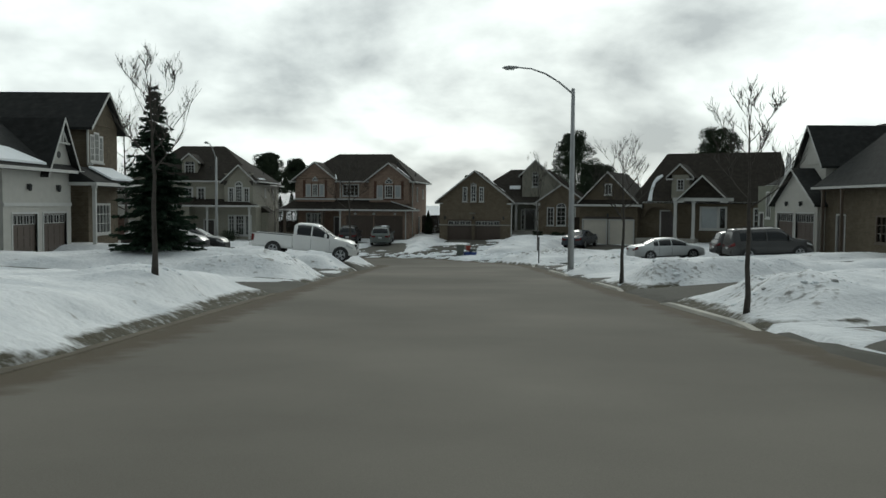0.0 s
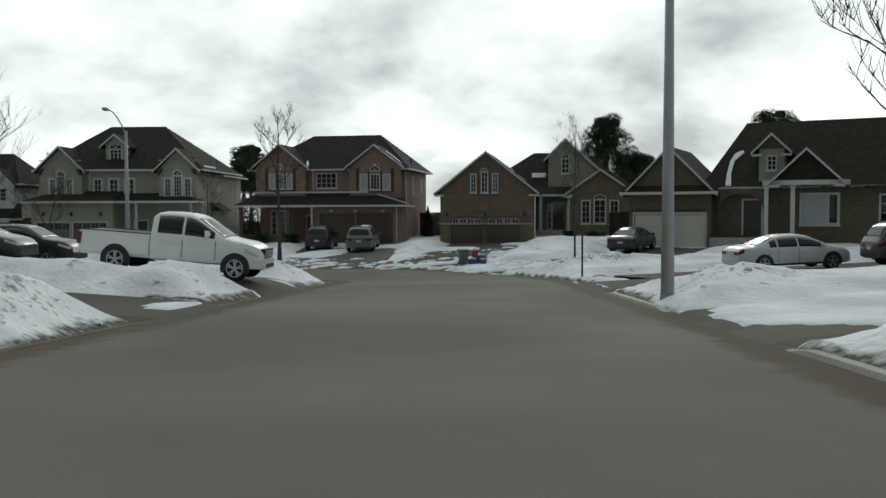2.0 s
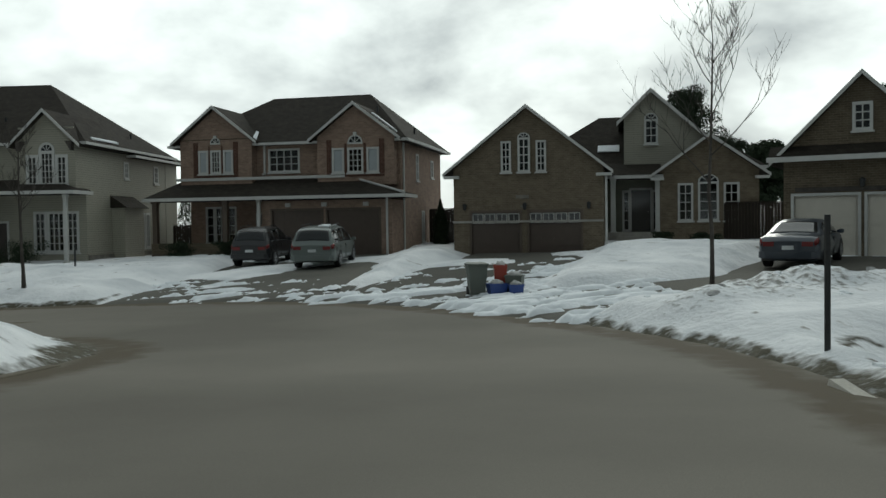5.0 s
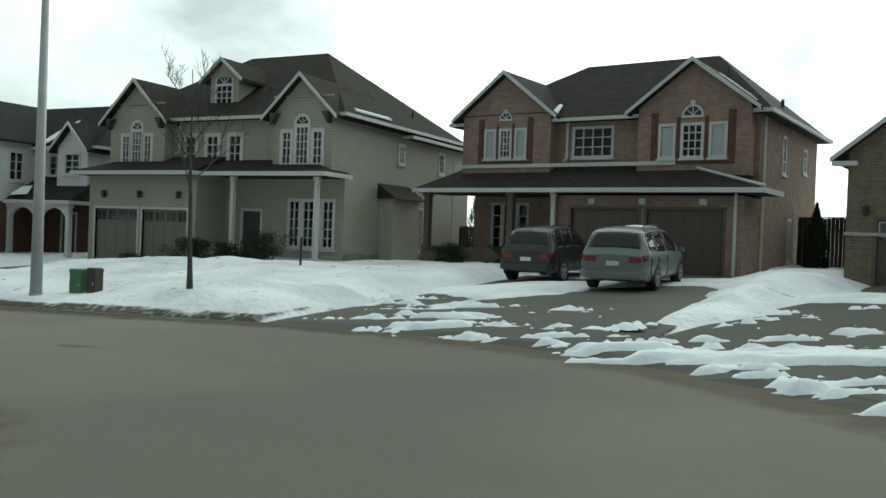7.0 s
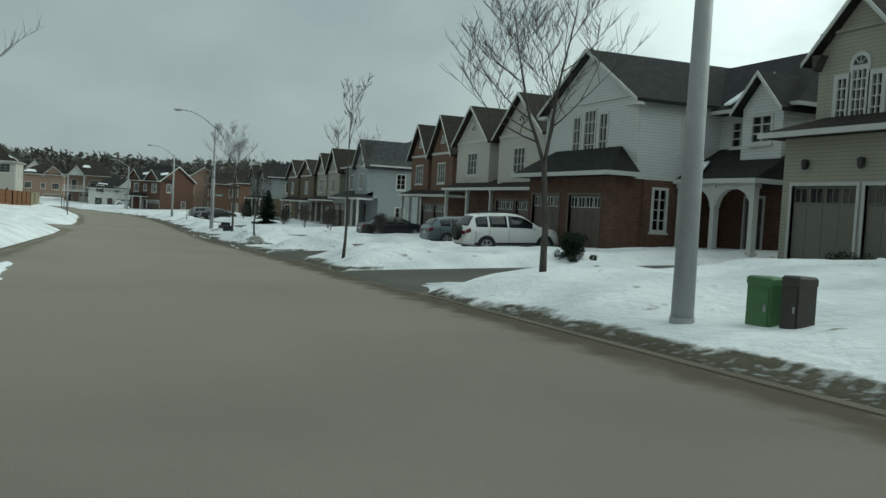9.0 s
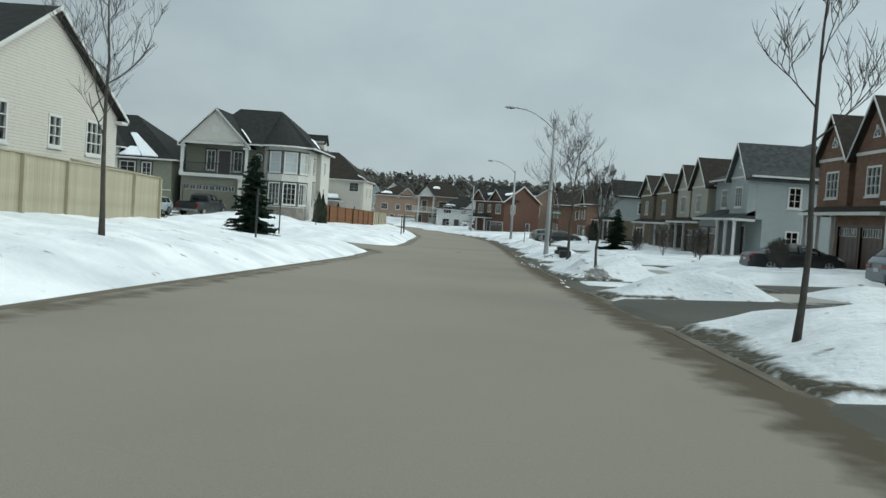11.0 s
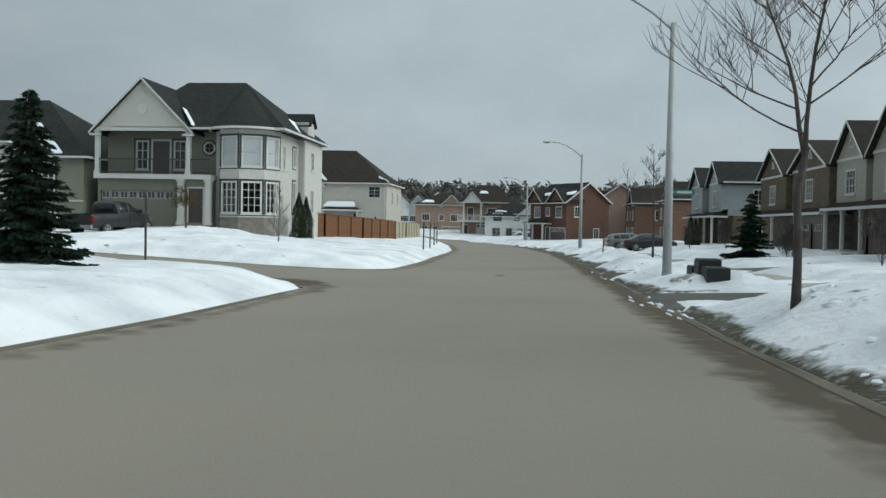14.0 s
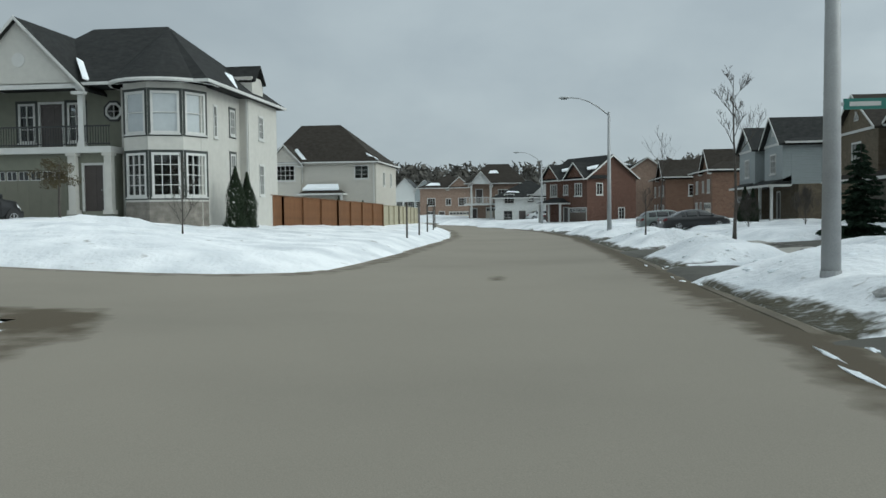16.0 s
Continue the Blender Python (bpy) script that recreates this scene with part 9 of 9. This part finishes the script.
def recycle_box(x, y, z, turn, mat, label, w=0.5, d=0.4, h=0.34):
    top = thing("recycling_box", pose(x, y, z, 0, 0, turn), label, "recycling box", "recycling boxes")
    bm = bmesh.new()
    r = lambda k, zz: [(sx * k * w / 2, sy * k * d / 2, zz) for sx, sy in ((-1, -1), (1, -1), (1, 1), (-1, 1))]
    loft(bm, [r(0.86, 0.0), r(1.0, h * 0.9), r(1.08, h * 0.9), r(1.08, h), r(0.98, h), r(0.84, 0.03)])
    part("body", bm, mat, top)
    bm = bmesh.new()
    rnd = random.Random(int(x * 50))
    rows = []
    for zz, k in ((0.04, 0.7), (h * 0.9, 0.9), (h + 0.03, 0.8), (h + 0.09, 0.45)):
        rows.append([(k * w / 2 * math.cos(q * 0.785) * rnd.uniform(0.8, 1.05), k * d / 2 * math.sin(q * 0.785) * rnd.uniform(0.8, 1.05), zz + rnd.uniform(-0.02, 0.03)) for q in range(8)])
    loft(bm, rows)
    part("paper", bm, M_SHUTTER, top, "loose paper and packaging")


cart(0.90, 70.0, 12, M_CART, "grey-green wheeled waste bin standing at the kerb", 0.54, 0.90)
recycle_box(1.55, 70.25, at(1.55, 70.25, 0.01), 5, M_CARTRED, "tall red plastic recycling box", 0.34, 0.38, 0.80)
recycle_box(1.46, 69.75, at(1.46, 69.75, 0.01), 20, M_CARTBLUE, "blue plastic recycling box on the ground")
recycle_box(1.95, 69.95, at(1.95, 69.95, 0.01), -12, M_CART, "grey plastic recycling box beside a blue one", 0.46, 0.4, 0.52)
recycle_box(1.98, 69.6, at(1.98, 69.6, 0.01), 8, M_CARTBLUE, "small blue recycling box with packaging", 0.4, 0.34, 0.3)


def mailbox(x, y, w, h, label, turn=0):
    top = thing("community_mailbox", pose(x, y, at(x, y), 0, 0, turn), label, "mailbox", "community mailboxes")
    bm = bmesh.new()
    box(bm, -w / 2 + 0.08, w / 2 - 0.08, -0.16, 0.16, 0, 0.2)
    part("pedestal", bm, M_MAIL, top)
    bm = bmesh.new()
    loft(bm, [[(sx * k * w / 2, sy * k * 0.32, z) for sx, sy in ((-1, -1), (1, -1), (1, 1), (-1, 1))] for z, k in ((0.2, 1), (h * 0.95, 1), (h, 0.93))])
    b = part("cabinet", bm, M_MAIL, top)
    for i in range(3):
        for j in range(3):
            bm = bmesh.new()
            u, z = -w / 2 + w * (i + 0.5) / 3, 0.2 + (h - 0.26) * (j + 0.5) / 3
            box(bm, u - w * 0.14, u + w * 0.14, -0.335, -0.322, z - (h - 0.26) * 0.14, z + (h - 0.26) * 0.14)
            part("compartment_door", bm, M_DARKMETAL, b)


mailbox(-80.2, 74.95, 0.9, 0.62, "low black community mailbox in snow")
mailbox(-79.3, 75.0, 0.75, 0.86, "tall black community mailbox in snow")
mailbox(-78.4, 75.05, 0.9, 0.64, "low black community mailbox beside a tall one")


def sign_post(x, y, h, label, plate_size=None, turn=0):
    top = thing("sign_post", pose(x, y, on_snow(x, y, -0.2), 0, 0, turn), label, "sign")
    bm = bmesh.new()
    tube(bm, [(0, 0, 0), (0, 0, h)], [0.04, 0.04], 8)
    part("post", bm, M_DARKMETAL, top)
    if plate_size:
        w, hh = plate_size
        bm = bmesh.new()
        box(bm, -w / 2, w / 2, -0.055, -0.042, h - hh, h)
        part("plate", bm, M_SIGN, top, "dark green plate")


M_SIGN = material("dark_green_sign", (0.02, 0.06, 0.045), 0.5, var=0.1, bump=0.0)
top = thing("street_name_sign", pose(-81.9, 74.2, -1.55, 0, 0, 90), "green street name sign fixed to a lamp pole", "sign")
bm = bmesh.new()
box(bm, 0.17, 0.82, -0.012, 0.012, -0.085, 0.085)
plate_ob = part("plate", bm, material("street_sign_green", (0.03, 0.16, 0.13), 0.5, var=0.08, bump=0.0), top)
bm = bmesh.new()
box(bm, 0.26, 0.73, -0.017, -0.013, -0.035, 0.035)
part("lettering_bar", bm, M_TRIM, plate_ob)
bm = bmesh.new()
box(bm, 0.10, 0.17, -0.02, 0.02, -0.03, 0.03)
part("bracket", bm, M_STEEL, top)
sign_post(5.9, 57.2, 1.9, "plain dark metal post in a snowy verge")
sign_post(-58.9, 61.1, 2.1, "plain dark metal post in a snowy verge")
for i, (x, y) in enumerate(((-114.4, 62.1), (-121.0, 61.8), (-128.3, 61.3), (-136.9, 60.6), (-142.5, 60.0))):
    top = thing("tree_stake", pose(x, y, on_snow(x, y, -0.2)), "dark wooden tree stake in a snowy verge", "stake", "tree stakes")
    bm = bmesh.new()
    tube(bm, [(0, 0, 0), (0.02, 0.01, 2.1), (0.02, 0.01, 2.16)], [0.055, 0.05, 0.03], 7)
    stake = part("post", bm, M_BARK, top)
    bm = bmesh.new()
    tube(bm, [(0.02, 0, 1.7), (0.16, 0.03, 1.78), (0.30, 0, 1.72)], [0.022, 0.022, 0.02], 5)
    part("tie", bm, M_BLACK, top)
sign_post(-79.9, 57.3, 2.9, "thin dark post at the street corner")
sign_post(-16.6, 81.4, 1.1, "short dark post in a snowy lawn")


def hydrant(x, y):
    top = thing("fire_hydrant", pose(x, y, on_snow(x, y, -0.1)), "yellow fire hydrant standing in snow", "hydrant")
    bm = bmesh.new()
    tube(bm, [(0, 0, 0), (0, 0, 0.08), (0, 0, 0.09), (0, 0, 0.62), (0, 0, 0.63), (0, 0, 0.68), (0, 0, 0.8), (0, 0, 0.84)], [0.2, 0.2, 0.13, 0.13, 0.18, 0.18, 0.08, 0.03], 16)
    part("barrel", bm, M_YELLOW, top)
    for s in ((1, 0), (-1, 0), (0, -1)):
        bm = bmesh.new()
        tube(bm, [(0, 0, 0.5), (s[0] * 0.2, s[1] * 0.2, 0.5), (s[0] * 0.24, s[1] * 0.24, 0.5)], [0.07, 0.07, 0.05], 10)
        part("outlet_cap", bm, M_YELLOW, top)


M_YELLOW = material("hydrant_yellow", (0.45, 0.33, 0.06), 0.5, var=0.15, bump=0.05)
hydrant(-91.3, 40.6)


# ---- lumps of broken snow in the banks, and slush on the aprons ----
def snow_lumps(name, spots, label, seed, mat, size=(0.12, 0.45), squash=0.6):
    rnd = random.Random(seed)
    vs, fs = [], []
    for x, y, spread, count in spots:
        for k in range(count):
            px, py = x + rnd.gauss(0, spread), y + rnd.gauss(0, spread)
            if float(road_edge(np.array(px), np.array(py))) < 0.35 or float(drive_edge(np.array(px), np.array(py))) < 0.1:
                continue
            r = rnd.uniform(*size) * rnd.uniform(0.5, 1)
            z = on_snow(px, py) - 0.3 * r
            n0 = len(vs)
            ph = rnd.uniform(0, 6)
            for j, (zz, rr) in enumerate(((-0.5, 0.8), (0.1, 1.0), (0.62, 0.62))):
                for i in range(7):
                    a = 2 * math.pi * i / 7 + ph
                    q = r * rr * rnd.uniform(0.7, 1.2)
                    vs.append((px + q * math.cos(a), py + q * math.sin(a), z + zz * r * squash * rnd.uniform(0.8, 1.2)))
            vs.append((px + r * rnd.uniform(-0.2, 0.2), py + r * rnd.uniform(-0.2, 0.2), z + 0.8 * r * squash))
            for j in range(2):
                for i in range(7):
                    a, b = n0 + j * 7 + i, n0 + j * 7 + (i + 1) % 7
                    fs.append((a, b, b + 7, a + 7))
            for i in range(7):
                fs.append((n0 + 14 + i, n0 + 14 + (i + 1) % 7, n0 + 21))
    me = bpy.data.meshes.new(name)
    me.from_pydata(vs, [], fs)
    me.materials.append(mat)
    tagged(new(name, me), label, "snow", "", "stuff")


snow_lumps("broken_snow", [(bx, by, min(a, 1.6) * 0.7, int(18 + 40 * h)) for bx, by, ang, a, b, h, k in BANKS if h > 0.3], "small broken lumps of ploughed snow along the banks", 5, M_SNOW_CLEAN, (0.04, 0.20), 0.55)
snow_lumps("dirty_snow", [(bx, by, b * 0.6, int(16 * k)) for bx, by, ang, a, b, h, k in BANKS if k > 0.25], "dirty grey chunks of ploughed snow", 6, M_SNOW_DIRTY, (0.06, 0.19), 0.7)


def slush_flecks(name, spans, label, seed):
    """Flat ragged rags of packed snow left along the kerb line, drawn out the way the cars go."""
    rnd = random.Random(seed)
    vs, fs = [], []
    for (ax, ay), (bx, by), count in spans:
        d = Vector((bx - ax, by - ay, 0)).normalized()
        for k in range(count):
            t, off = rnd.random(), abs(rnd.gauss(0, 0.5))
            x, y = ax + (bx - ax) * t, ay + (by - ay) * t - off
            edge = float(road_edge(np.array(x), np.array(y)))
            if not -0.45 < edge < 0.5:
                continue
            ln, wd = rnd.uniform(0.2, 0.7), rnd.uniform(0.03, 0.08)
            z = float(base(x, y) - 0.03 * max(edge, 0) - 0.012 * min(max(-edge - 4, -4), 0))
            n0, m = len(vs), 12
            for ring, (q, up) in enumerate(((1.0, -0.008), (0.7, 0.010), (0.3, 0.018))):
                for i in range(m):
                    a = 2 * math.pi * i / m
                    w = q * rnd.uniform(0.4, 1.3)
                    p = Vector((x, y, z)) + d * (ln * w * math.cos(a)) + Vector((-d.y, d.x, 0)) * (wd * w * math.sin(a))
                    vs.append((p.x, p.y, p.z + up))
            for ring in range(2):
                for i in range(m):
                    a, b = n0 + ring * m + i, n0 + ring * m + (i + 1) % m
                    fs.append((a, b, b + m, a + m))
            fs.append(tuple(n0 + 2 * m + i for i in range(m)))
    me = bpy.data.meshes.new(name)
    me.from_pydata(vs, [], fs)
    me.materials.append(M_SNOW_CLEAN)
    tagged(new(name, me), label, "snow", "", "stuff")


slush_flecks("packed_snow_rags", [((-52.0, 73.2), (-58.0, 73.2), 14), ((-69.5, 73.2), (-77.5, 73.2), 26), ((-84.0, 73.2), (-94.0, 73.2), 16)], "ragged strips of packed snow along the kerb", 8)

# a windrow that the plough left along the southern kerb
px, py = np.arange(-36.0, -19.0, 0.12), np.arange(63.7, 66.0, 0.07)
PX, PY = np.meshgrid(px, py)
ridge = 64.62 + 0.25 * (fbm(PX, PX * 0, 3.0, 17, 3) - 0.5)
ridge = 0.17 * np.exp(-((PY - ridge) / (0.16 + 0.16 * sstep(PX, -34.0, -27.0))) ** 2) * sstep(PX, -35.8, -32.0) * sstep(-PX, 20.0, 22.0) + 0.09 * (fbm(PX, PY, 0.5, 29, 3) - 0.5) - 0.045
sheet("snow_windrow", px, py, base(PX, PY) + ridge, M_SNOW_CLEAN, ridge > -0.01, kind="stuff", label="low ragged windrow of ploughed snow on the road's edge", category="snow")

# streaks of slush and refrozen snow on the shared apron
px, py = np.arange(-14.5, 9, 0.08), np.arange(64.0, 84, 0.08)
PX, PY = np.meshgrid(px, py)
su, sv = PX * 0.90 + PY * 0.43, -PX * 0.43 + PY * 0.90
fl = 0.42 * fbm(su * 0.40, sv * 1.8, 0.85, 57, 5) + 0.24 * fbm(PX, PY, 3.5, 12, 3) + 0.34 * fbm(su * 0.6, sv * 1.6, 0.30, 91, 4)
edge = road_edge(PX, PY)
zone = sstep(PX, -13.5, -10.5) * sstep(-PX, -8.0, -5.5) * sstep(edge, -1.3, 0.4) * sstep(-PY, -84, -78)
heart = np.exp(-((PX - 0.2) / 6.2) ** 2 - ((PY - 69.6) / 3.6) ** 2)
deep = fl - (0.588 + 0.25 * (1 - zone) - 0.075 * heart)
sheet("slush_patches", px, py, base(PX, PY) + lot(PX, PY) + 0.014 + np.clip(deep * 1.6, -0.06, 0.10), M_SNOW_CLEAN, deep > -0.012, kind="stuff", label="streaks of refrozen snow left on the driveways", category="snow")
